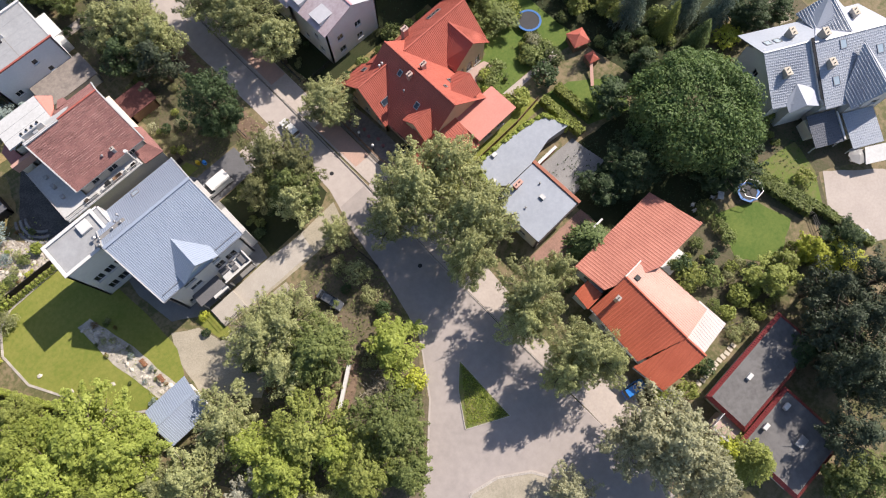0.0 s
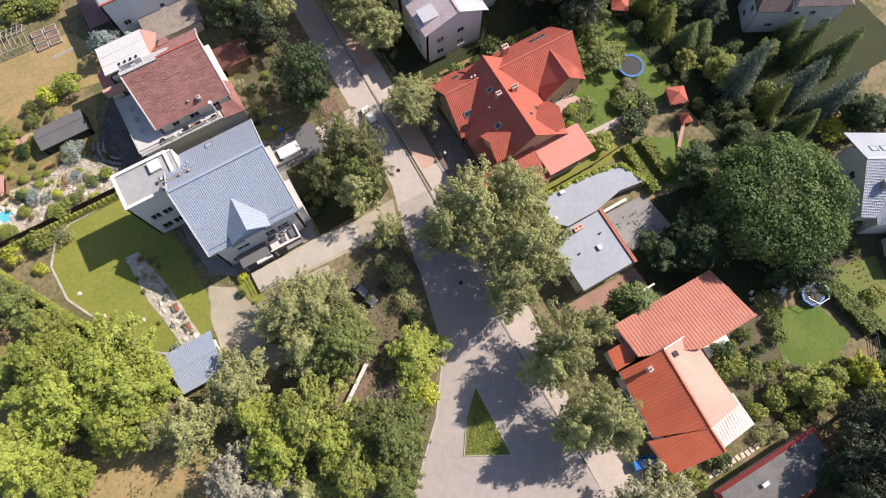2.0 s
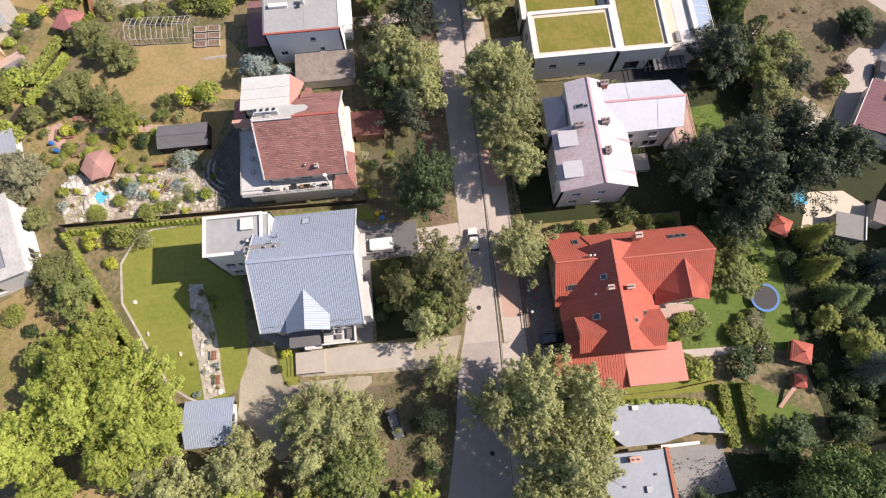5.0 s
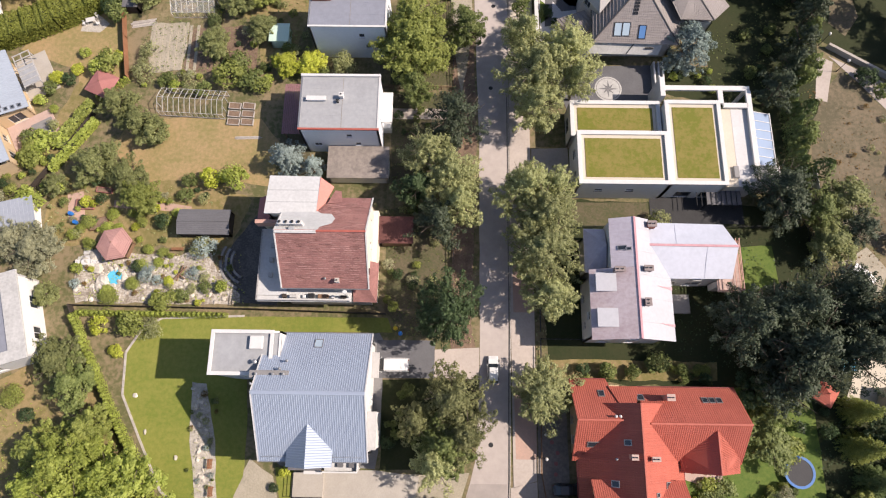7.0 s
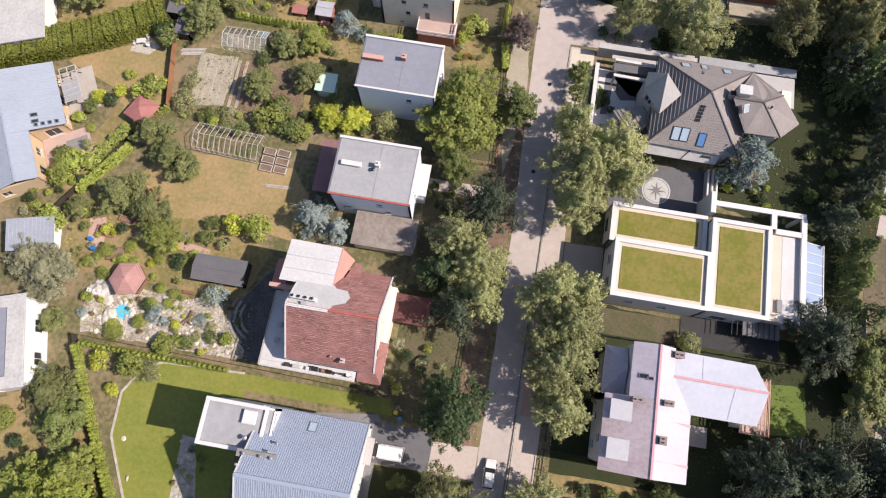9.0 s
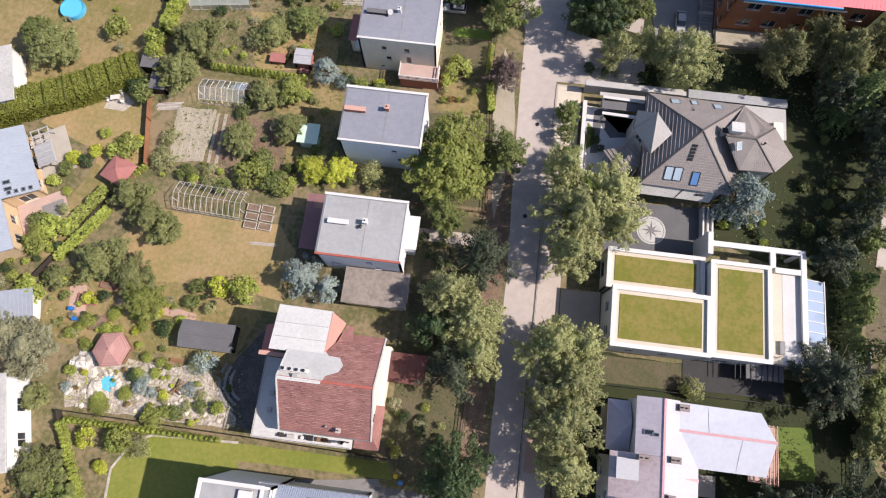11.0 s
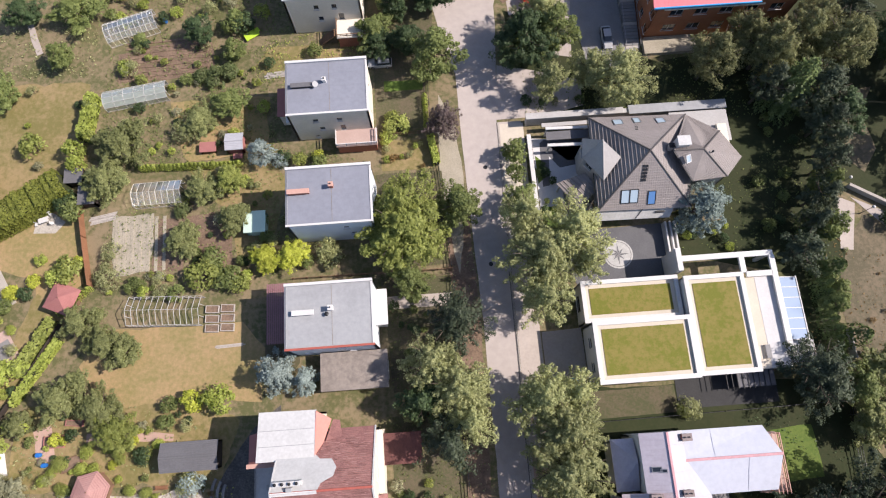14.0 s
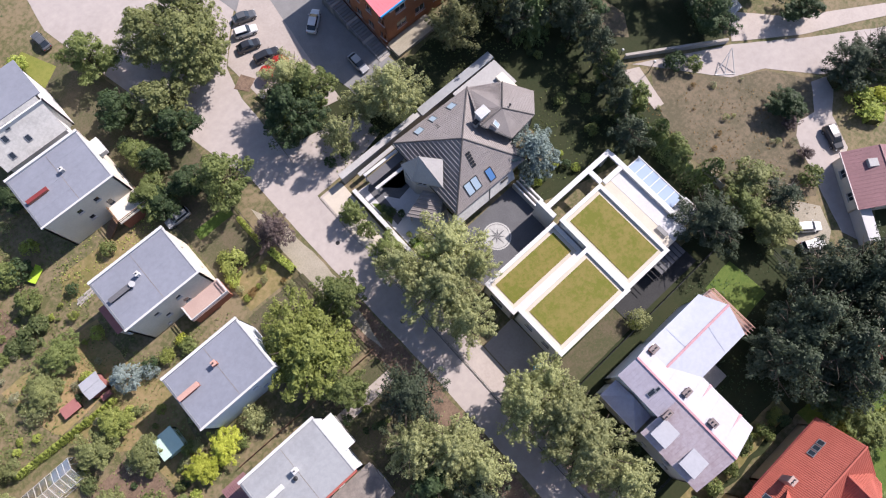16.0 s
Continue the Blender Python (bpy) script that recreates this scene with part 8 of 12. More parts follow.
def burgundy_house():
    e = thing("flat_roofed_house", "low house with grey felt roofs framed by burgundy tiled edges", "house", (38, -32, 0))
    for x0, x1, y0, y1, h in ((30.6, 47.4, -31.0, -25.0, 3.4), (28.6, 39.2, -42.0, -32.4, 3.1)):
        walls(e, x0 + 0.2, x1 - 0.2, y0 + 0.2, y1 - 0.2, 0, h, M_BEIGE, w=[(1.4, 1.4, 1, 1.2)], n=[(3, 1.4, 1, 1.2)])
        part("flat_roof", boxes((x0, x1, y0, y1, h, h + 0.2)), M_SHADEFELT, e)
        for a, b in (((x0, y0), (x1, y0)), ((x1, y0), (x1, y1)), ((x1, y1), (x0, y1)), ((x0, y1), (x0, y0))):
            d = Vector((b[0] - a[0], b[1] - a[1], 0)).normalized()
            o = Vector((d.y, -d.x, 0)) * 0.55
            pts = [(a[0] + o.x - d.x * 0.5, a[1] + o.y - d.y * 0.5, h - 0.15), (b[0] + o.x + d.x * 0.5, b[1] + o.y + d.y * 0.5, h - 0.15), (b[0], b[1], h + 0.32), (a[0], a[1], h + 0.32)]
            bm = prism(bmesh.new(), pts, 0.14)
            ribs(bm, pts, slope_way(pts), 0.4, 0.12, 0.05)
            part("edge_tiles", bm, M_BURGUNDY, e)
    for x, y in ((36.2, -27.4), (32.2, -33.4), (36.6, -33.8)):
        part("roof_vent_box", bevelled(boxes((x, x + 1.1, y, y + 0.6, 3.5, 4.1)), 0.04), M_TRIM, e)
    part("roof_hatch", bevelled(boxes((33.8, 35.6, -38.6, -37.4, 3.3, 3.9)), 0.04), M_METAL, e)
    part("side_terrace", bevelled(boxes((27.4, 30.4, -31.4, -27.8, 0, 2.4)), 0.04), M_PINKFLOOR, e)
    rail(e, [(27.5, -31.2), (27.5, -27.9), (30.2, -27.9)], 2.4, 0.9, 0.6, M_TRIM, 0.05)


burgundy_house()


def slate_house():
    """Large house far to the east, only seen at the start."""
    e = thing("slate_blue_house", "large white-walled house with slate-blue sheet roofs and steep gables", "house", (82, -1, 0), -29, local=True)
    m = M_SLATESHEET
    # west block: a gable along the long axis, its back slope in full sun
    walls(e, -6.4, 0.9, -5.4, 6.0, 0, 6.0, M_WHITE, s=[(1.6, 1.6, 0.6, 1.6), (1.6, 1.6, 4.0, 1.3), (4.4, 1.4, 4.0, 1.3)], w=[(4, 1.2, 4.2, 1.5), (7, 1.2, 1, 1.4)], tops={"w": [(3.0, 9.4)]})
    front = [(-7.0, -6.0, 5.9), (1.0, -6.6, 5.9), (1.0, 2.2, 9.8), (-7.0, 2.2, 9.8)]
    back = [(7.4, 8.0, 6.2), (-7.0, 8.4, 6.0), (-7.0, 2.2, 9.8), (7.4, 2.2, 9.8)]
    roof_face(e, front, m, "tilerows")
    roof_face(e, back, m, "none")
    for x in (-4.6, -2.9):
        skylight(e, (x, 4.4), back, 1.1, 1.3, M_SKYGLASS)
    # recessed front of the west block: a tall side wall throws the shade
    part("side_wall", prism(bmesh.new(), [(1.05, -6.6, 0.2), (1.35, -6.6, 0.2), (1.35, 3.4, 0.2), (1.05, 3.4, 0.2)], 0.2), M_WHITE, e)
    bm = bmesh.new()
    v = [bm.verts.new(p) for p in ((1.05, -6.6, 0), (1.05, 2.4, 0), (1.05, 2.4, 10.4), (1.05, -6.6, 6.4), (1.4, -6.6, 0), (1.4, 2.4, 0), (1.4, 2.4, 10.4), (1.4, -6.6, 6.4))]
    for f in ((0, 1, 2, 3), (7, 6, 5, 4), (0, 3, 7, 4), (1, 5, 6, 2), (3, 2, 6, 7)):
        bm.faces.new([v[i] for i in f])
    part("party_wall", bm, M_WHITE, e)
    part("party_coping", bar(bmesh.new(), (1.22, -6.7, 6.46), (1.22, 2.4, 10.46), 0.5, 0.12), M_DARKMETAL, e)
    part("small_gable_roof", prism(bmesh.new(), [(-4.6, -7.4, 5.8), (-2.4, -7.4, 7.4), (-2.4, -3.4, 7.5), (-4.6, -5.6, 6.1)], 0.14), m, e)
    # sunward half in a paler sheet, sunlight put into the colour
    part("small_gable_roof", prism(bmesh.new(), [(-2.4, -7.4, 7.4), (1.0, -7.4, 5.6), (1.0, -4.6, 6.6), (-2.4, -3.4, 7.5)], 0.14), M_PALESILVER, e)
    part("bay", boxes((-4.0, 0.9, -6.9, -5.41, 0, 5.6)), M_WHITE, e)
    # east block, set forward, with a broad front slope and a steep gable
    walls(e, 1.41, 14.6, -7.6, 4.0, 0, 6.0, M_WHITE, s=[(1.6, 1.6, 1, 1.5), (1.4, 1.6, 4.2, 1.2), (6, 1.4, 4.2, 1.2)], e=[(3, 1.4, 1, 1.4), (7, 1.4, 4, 1.4)])
    front2 = [(1.42, -8.4, 5.9), (15.4, -8.4, 5.9), (15.4, 1.6, 10.2), (1.42, 1.6, 10.2)]
    roof_face(e, front2, m, "tilerows")
    # back slope's sunlight is painted by the paler sheet
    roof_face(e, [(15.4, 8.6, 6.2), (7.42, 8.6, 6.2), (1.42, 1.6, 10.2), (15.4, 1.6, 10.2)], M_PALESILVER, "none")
    part("ridge_cap", bar(bmesh.new(), (-7.0, 2.2, 9.86), (1.0, 2.2, 9.86), 0.24, 0.1), m, e)
    part("ridge_cap", bar(bmesh.new(), (1.42, 1.6, 10.26), (15.4, 1.6, 10.26), 0.24, 0.1), m, e)
    gx, yf, zg = 9.0, -9.6, 10.6
    roof_face(e, [(5.0, yf, 6.4), (gx, yf, zg), (gx, -0.4, zg), (5.0, -6.6, 6.6)], m, "tilerows")
    # gable's sunward slope toned lighter than its twin, as if lit
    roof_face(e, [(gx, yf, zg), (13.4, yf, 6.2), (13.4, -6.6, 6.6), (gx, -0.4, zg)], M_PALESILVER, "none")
    walls(e, 5.6, 12.6, -8.9, -7.61, 0, 6.4, M_WHITE, s=[(1.4, 1.4, 4.2, 1.4), (4.2, 1.4, 4.2, 1.4)], tops={"s": [(3.4, 10.2)]})
    # rear cross gable
    roof_face(e, [(4.2, 9.6, 6.2), (8.2, 9.6, 10.2), (8.2, 2.0, 10.2), (4.2, 4.6, 8.2)], m, "tilerows")
    # lit-side copy of the roof sheet
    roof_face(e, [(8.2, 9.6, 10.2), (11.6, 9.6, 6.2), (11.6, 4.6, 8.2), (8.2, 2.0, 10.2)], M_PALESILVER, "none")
    walls(e, 4.8, 11.0, 6.01, 9.0, 0, 6.2, M_WHITE, tops={"n": [(2.8, 9.8)]})
    for x, y, z in ((-0.6, 4.8, 8.0), (3.4, 2.6, 9.4), (10.8, 5.4, 8.2), (-4.0, -1.6, 7.4), (3.2, -2.2, 8.0)):
        chimney(e, x, y, z, z + 1.7, 0.9, 1.3, M_DECK, M_CREAMFLOOR, 2)
    for x, y in ((4.0, -4.6), (6.2, 0.4), (12.4, -1.6)):
        skylight(e, (x, y), front2, 1.2, 1.5, M_SKYGLASS)
    # porch roofs in front
    for x0, x1, y0, y1, mm in ((-0.6, 4.6, -13.4, -8.0, M_DARKSLATE), (5.4, 11.0, -15.2, -9.1, m)):
        roof_face(e, [(x0, y0, 2.5), (x1, y0, 2.5), (x1, y1, 3.8), (x0, y1, 3.8)], mm, "tilerows")
        part("porch_wall", boxes((x0 + 0.4, x1 - 0.4, y0 + 2.6, y1, 0, 2.4)), M_BEIGE, e)
        for x in (x0 + 0.3, x1 - 0.3):
            part("porch_post", bar(bmesh.new(), (x, y0 + 0.3, 0), (x, y0 + 0.3, 2.4), 0.16), M_TRIM, e)
    part("porch_edge", bar(bmesh.new(), (4.75, -13.2, 2.6), (4.75, -8.4, 3.8), 0.3, 0.3), M_TRIM, e)
    part("garden_awning", prism(bmesh.new(), [(6.4, -18.2, 2.2), (10.8, -18.4, 2.2), (11.4, -15.6, 2.5), (7.4, -15.4, 2.5)], 0.08), M_FRESHWHITE, e)


slate_house()
def brown_villa():
    s = thing("brown_roofed_villa", "tall white villa with stepped mauve-brown roofs and a flat garage", "house", (82.2, 34.8, 0), -28, local=True)
    walls(s, 0, 15, 0, 5.6, 0, 6.5, M_WHITE, s=[(3.0, 1.3, 1.4, 1.1), (6.6, 1.0, 4.6, 1.0), (9.2, 1.2, 4.6, 1.0), (12.6, 1.4, 2.0, 1.3)], w=[(0.9, 1.1, 3.6, 1.3), (3.2, 1.1, 3.6, 1.3), (2.0, 1.1, 0.9, 1.3)])
    part("upper_wall", boxes((5.4, 15, 0.002, 5.598, 6.5, 7.7)), M_WHITE, s)
    part("upper_wall", boxes((0.5, 5.4, 1.2, 5.598, 6.5, 7.6)), M_UMBER, s)
    roof_face(s, [(-0.5, -0.5, 6.3), (5.3, -0.5, 6.3), (5.3, 1.3, 8.0), (0.2, 1.3, 8.0)], M_UMBER, "tile")
    roof_face(s, [(-0.5, 6.0, 6.5), (-0.5, -0.5, 6.3), (0.2, 1.3, 8.0), (0.2, 5.4, 8.0)], M_UMBER, "tile")
    roof_face(s, [(0.2, 1.3, 8.0), (5.4, 1.3, 8.0), (5.4, 5.7, 7.8), (0.2, 5.7, 7.8)], M_UMBER, "seam")
    # one hip roof: shade painted as umber south and west, lighter brown elsewhere
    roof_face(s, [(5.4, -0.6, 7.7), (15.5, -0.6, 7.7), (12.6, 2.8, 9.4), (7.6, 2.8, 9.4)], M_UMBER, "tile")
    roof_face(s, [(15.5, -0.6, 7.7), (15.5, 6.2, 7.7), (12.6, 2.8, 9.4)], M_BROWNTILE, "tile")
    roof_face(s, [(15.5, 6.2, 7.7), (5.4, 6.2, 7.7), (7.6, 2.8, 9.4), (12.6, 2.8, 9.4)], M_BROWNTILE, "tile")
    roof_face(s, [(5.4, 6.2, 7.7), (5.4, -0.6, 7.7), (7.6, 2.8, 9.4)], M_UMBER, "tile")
    part("dormer", bevelled(boxes((1.4, 4.6, 1.9, 4.4, 7.8, 8.9)), 0.03), M_BEIGE, s)
    part("dormer_roof", bevelled(boxes((1.1, 4.9, 1.6, 4.7, 8.9, 9.05)), 0.03), M_PEACH, s, "faded pink sheet dormer roof")
    part("parapet_ledge", bevelled(boxes((-0.4, 15.4, 6.25, 7.1, 7.0, 7.9)), 0.04), M_WHITE, s)
    walls(s, 0.2, 14, 7.2, 24, 0, 6.9, M_WHITE, w=[(1.4, 1.2, 3.8, 1.3), (4.4, 2.2, 0.8, 2.0), (4.4, 2.2, 3.9, 1.8), (12.0, 1.2, 3.8, 1.3)], n=[(3, 1.4, 3.6, 1.3), (8, 1.4, 3.6, 1.3)])
    roof_face(s, [(-0.3, 7.15, 6.9), (14.4, 7.15, 6.9), (14.4, 12.2, 8.1), (-0.3, 12.2, 8.1)], M_UMBER, "tile")
    roof_face(s, [(-0.6, 12.3, 8.3), (14.6, 12.3, 8.3), (14.6, 17.4, 9.4), (-0.6, 17.4, 9.4)], M_DARKMAUVE, "seam")
    roof_face(s, [(14.6, 24.4, 6.9), (-0.4, 24.4, 6.9), (-0.4, 17.4, 9.35), (14.6, 17.4, 9.35)], M_UMBER, "tile")
    for zb in (3.2, 6.0):
        part("balcony", bevelled(boxes((-1.5, 0.19, 17.8, 21.8, zb - 0.2, zb)), 0.02), M_WHITE, s)
        rail(s, [(0.1, 17.9), (-1.4, 17.9), (-1.4, 21.7), (0.1, 21.7)], zb, 0.95, 1.1, M_TRIM)
    for x, y, z in ((6.6, 9.6, 7.4), (8.4, 9.8, 7.4), (6.6, 4.4, 8.4), (10.2, 15.0, 8.8)):
        chimney(s, x, y, z, z + 1.4, 0.7, 0.6, M_WHITE, M_TRIM, 1)
    part("garage", boxes((-6.2, 0.19, 12.9, 17.2, 0, 2.9)), M_BEIGE, s)
    part("garage_roof", bevelled(boxes((-6.5, 0.18, 12.6, 17.5, 2.9, 3.1)), 0.04), M_UMBER, s)
    rim_bars(s, -6.5, 0.18, 12.6, 17.5, 3.103, 3.25, 0.22, M_DARKMAUVE)
    part("porch_roof", bevelled(boxes((-9.0, -6.6, 11.4, 15.4, 2.4, 2.6)), 0.04), M_UMBER, s)
    part("porch", boxes((-8.9, -6.7, 11.5, 15.3, 0, 2.4)), M_GREYWALL, s)
    p = thing("garden_shed", "pale garden shed with a white gate frame beside a terrace", "shed", (76.0, 48.6, 0), -18, local=True)
    part("walls", boxes((-2.2, 2.0, -1.9, 1.9, 0, 2.3)), M_GREYWALL, p)
    part("roof", bevelled(boxes((-2.4, 2.2, -2.1, 2.1, 2.3, 2.45)), 0.03), M_GREYPAVE, p)
    part("gate_frame", bevelled(boxes((2.23, 2.45, -2.0, 2.0, 0, 2.7)), 0.03), M_TRIM, p)


brown_villa()
pool = thing("plunge_pool", "small blue-lined pool beside a pale terrace", "pool", (70.4, 55.6, 0))
part("rim", bevelled(boxes((69.2, 71.6, 53.6, 57.6, 0, 0.35)), 0.05), M_POOLBLUE, pool)
part("water", boxes((69.5, 71.3, 53.9, 57.3, 0.352, 0.37)), M_WATER, pool)

l = thing("brick_building", "long orange-brick building with a coral sheet roof and sky-blue gutter", "building", (58, 148, 0))
walls(l, 45.6, 69.4, 140.2, 156, 0, 9.4, M_BRICK, s=[(3 + 4.2 * i, 2.2, 6.2, 1.7) for i in range(5)] + [(3 + 4.2 * i, 2.2, 2.2, 1.7) for i in range(5)], w=[(2 + 3.2 * i, 1.5, 6.2, 1.6) for i in range(5)] + [(2 + 3.2 * i, 1.5, 2.2, 1.6) for i in range(5)])
roof_face(l, [(45.0, 139.6, 9.5), (62.6, 139.6, 9.5), (62.6, 148, 11.6), (45.0, 148, 11.6)], M_PINKROOF, "seam")
roof_face(l, [(62.62, 140.0, 9.5), (70.0, 140.0, 9.5), (70.0, 148, 11.6), (62.62, 148, 11.6)], M_PINKROOF, "seam")
roof_face(l, [(70.0, 156.6, 9.5), (45.0, 156.6, 9.5), (45.0, 148, 11.6), (70.0, 148, 11.6)], M_PINKROOF, "seam")
part("gutter", bevelled(boxes((45.0, 62.6, 139.35, 139.59, 9.3, 9.7)), 0.04), M_CYAN, l)
for i in range(4):
    x = 47.8 + 4.2 * i
    part("window_band", bevelled(boxes((x - 0.5, x + 3.6, 140.0, 140.19, 8.0, 8.3)), 0.02), M_BEIGE, l)
part("entrance_terrace", bevelled(boxes((45.8, 55, 136.8, 140.1, 0, 0.8)), 0.04), M_GRAVEL, l)
st = thing("outdoor_stairs", "long grey outdoor staircase with handrails", "stairs", (44.2, 147, 0))
for i in range(26):
    y = 138.4 + i * 0.62
    part("step", bevelled(boxes((42.9, 45.4, y, y + 0.6, 0.02, 0.12 + i * 0.09)), 0.02), M_GREYPAVE if i % 7 else M_KERB, st)
for x in (42.8, 45.3):
    for i in range(6):
        y = 138.6 + i * 3.1
        part("rail_post", tube(bmesh.new(), (x, y, 0), (x, y, 1.2 + i * 0.45), 0.04, sides=6), M_METAL, st)
    part("handrail", bar(bmesh.new(), (x, 138.6, 1.2), (x, 154.1, 3.45), 0.06), M_METAL, st)
bh = thing("villa", "low house with dull mauve-red sheet roofs beside a lane", "house", (80.9, 65.6, 0), 55, local=True)
walls(bh, 0.4, 9.4, -11, -0.5, 0, 3.2, M_BEIGE, n=[(2, 1.4, 1, 1.3), (6, 1.4, 1, 1.3)], w=[(2, 1.6, 0.2, 2.2), (6, 1.4, 1, 1.3)])
roof_face(bh, [(9.9, 0, 3.3), (-0.1, 0, 3.3), (-0.1, -5.6, 4.9), (9.9, -5.6, 4.9)], M_MAUVEROOF, "seam")
roof_face(bh, [(-0.1, -11.6, 3.3), (9.9, -11.6, 3.3), (9.9, -5.6, 4.9), (-0.1, -5.6, 4.9)], M_MAUVEROOF, "seam")
part("ridge_cap", bevelled(bar(bmesh.new(), (-0.1, -5.6, 4.96), (9.9, -5.6, 4.96), 0.3, 0.1), 0.03), M_MAUVEROOF, bh)
part("eave_board", bar(bmesh.new(), (-0.1, 0.08, 3.25), (9.9, 0.08, 3.25), 0.14, 0.2), M_PEACH, bh)
part("roof_hatch", bevelled(boxes((6.4, 7.8, -4.6, -3.0, 3.9, 4.7)), 0.05), M_GREYWALL, bh)
part("terrace", bevelled(boxes((-5.2, 0.39, -2.6, -0.7, 0, 2.6)), 0.04), M_PALEPAVE, bh, "pale slab roof over a porch")
chimney(bh, 4.0, -6.6, 4.4, 6.2, 0.8, 0.6, M_REDBRICK)

# ---- trees and shrubs ----
plant("goldshrub", -15.2, 37.8, 1.0, 1.4)
plant("darkshrub", -16.6, 35.6, 0.9, 1.0)
plant("darktree", 8.6, 61.0, 5.4, 15)
plant("greentree", 8.4, 42.2, 4.6, 11)
plant("dullbirch", 9.2, 48.2, 5.2, 12)
plant("dullbirch", 11.0, 43.6, 4.6, 12)
plant("birch", 7.0, 39.8, 4.3, 11)
plant("dullbirch", 4.1, 45.4, 3.2, 10)
plant("birch", 22.5, 49.6, 5.4, 9)
plant("birch", 22.6, 70.4, 6.6, 13)
plant("birch", 23.4, 75.6, 5.6, 13)
plant("birch", 23.7, 63.7, 4.6, 12)
plant("birch", 20.6, 80.0, 5.6, 13)
plant("birch", 25.1, 80.5, 3.9, 12)
plant("birch", 22.9, 100.4, 6.4, 13)
plant("birch", 27.7, 104.4, 5.1, 13)
plant("birch", 22.2, 94.2, 4.6, 13)
plant("birch", 20.4, 107.0, 3.7, 13)
plant("pine", 9.3, 92.0, 5.8, 13)
plant("birch", 9.0, 82.2, 5.4, 12)
plant("pine", 6.9, 75.0, 4.8, 11)
plant("darktree", 3.6, 81.0, 3.6, 9)
plant("brighttree", 2.6, 106.0, 6.8, 11)
plant("greentree", 2.7, 99.2, 3.3, 8)
plant("greentree", 11.1, 109.8, 4.0, 10)
plant("bluespruce", -18.1, 86.4, 3.7, 6.5)
plant("bluespruce", -13.8, 85.1, 2.5, 5)
plant("goldshrub", -30.8, 83.6, 2.0, 3)
plant("limeshrub", -26.8, 83.4, 2.6, 4)
plant("goldtree", -19.8, 104.5, 2.9, 4)
plant("goldtree", -15.8, 104.7, 2.9, 4)
plant("oliveshrub", -10.3, 105.2, 2.3, 3.5)
plant("brighttree", -41.6, 79.9, 3.3, 5)
plant("olivetree", -49.4, 85.1, 4.2, 6)
plant("olivetree", -43.9, 83.3, 3.5, 5)
plant("olivetree", -43.3, 92.7, 3.6, 5.5)
plant("olivetree", -47.6, 96.3, 3.4, 5.5)
plant("olivetree", -41.0, 91.3, 2.8, 4.5)
plant("paletree", -56.4, 70.6, 4.9, 6)
plant("paletree", -60.7, 72.5, 3.6, 5)
plant("olivetree", -49.7, 53.2, 4.6, 6)
plant("ballshrub", -57.3, 48.2, 2.0, 2)
plant("olivetree", -54.7, 63.7, 2.6, 3.5)
plant("brighttree", -43.8, 42.8, 3.7, 6)
plant("brighttree", -50.3, 40.4, 3.9, 6)
plant("limetree", -39.7, 36.8, 4.8, 8)
plant("limetree", -49.0, 35.6, 3.9, 8)
plant("brightshrub", -40.6, 59.0, 2.3, 3.5)
plant("goldshrub", -42.9, 55.2, 1.2, 1.4)
plant("goldshrub", -45.4, 59.0, 1.8, 2.8)
plant("shrub", -41.6, 59.4, 1.7, 2.0)
plant("goldshrub", -42.4, 54.6, 1.0, 1)
plant("oliveshrub", -37.9, 58.7, 2.5, 2)
plant("greyspruce", 48.8, 107.3, 5.6, 9.0)
plant("pine", 67.2, 107.4, 3.3, 10)
plant("pine", 62.4, 98.6, 3.8, 10)
plant("greentree", 68.0, 102.7, 2.8, 9)
plant("greentree", 66.5, 91.0, 2.4, 7)
plant("pine", 60.3, 81.2, 5.4, 11)
plant("olivetree", 71.7, 80.3, 4.5, 7)
plant("greentree", 66.6, 78.2, 3.5, 8)
plant("pine", 59.0, 56.4, 7.5, 16)
plant("pine", 65.2, 63.9, 6.5, 15)
plant("pine", 55.4, 60.6, 5.7, 14)
plant("pine", 65.2, 55.7, 6.7, 16)
plant("pine", 57.1, 50.3, 4.8, 12)
plant("pine", 68.3, 60.5, 6.4, 16)
plant("darktree", 54.2, 50.4, 3.3, 7)
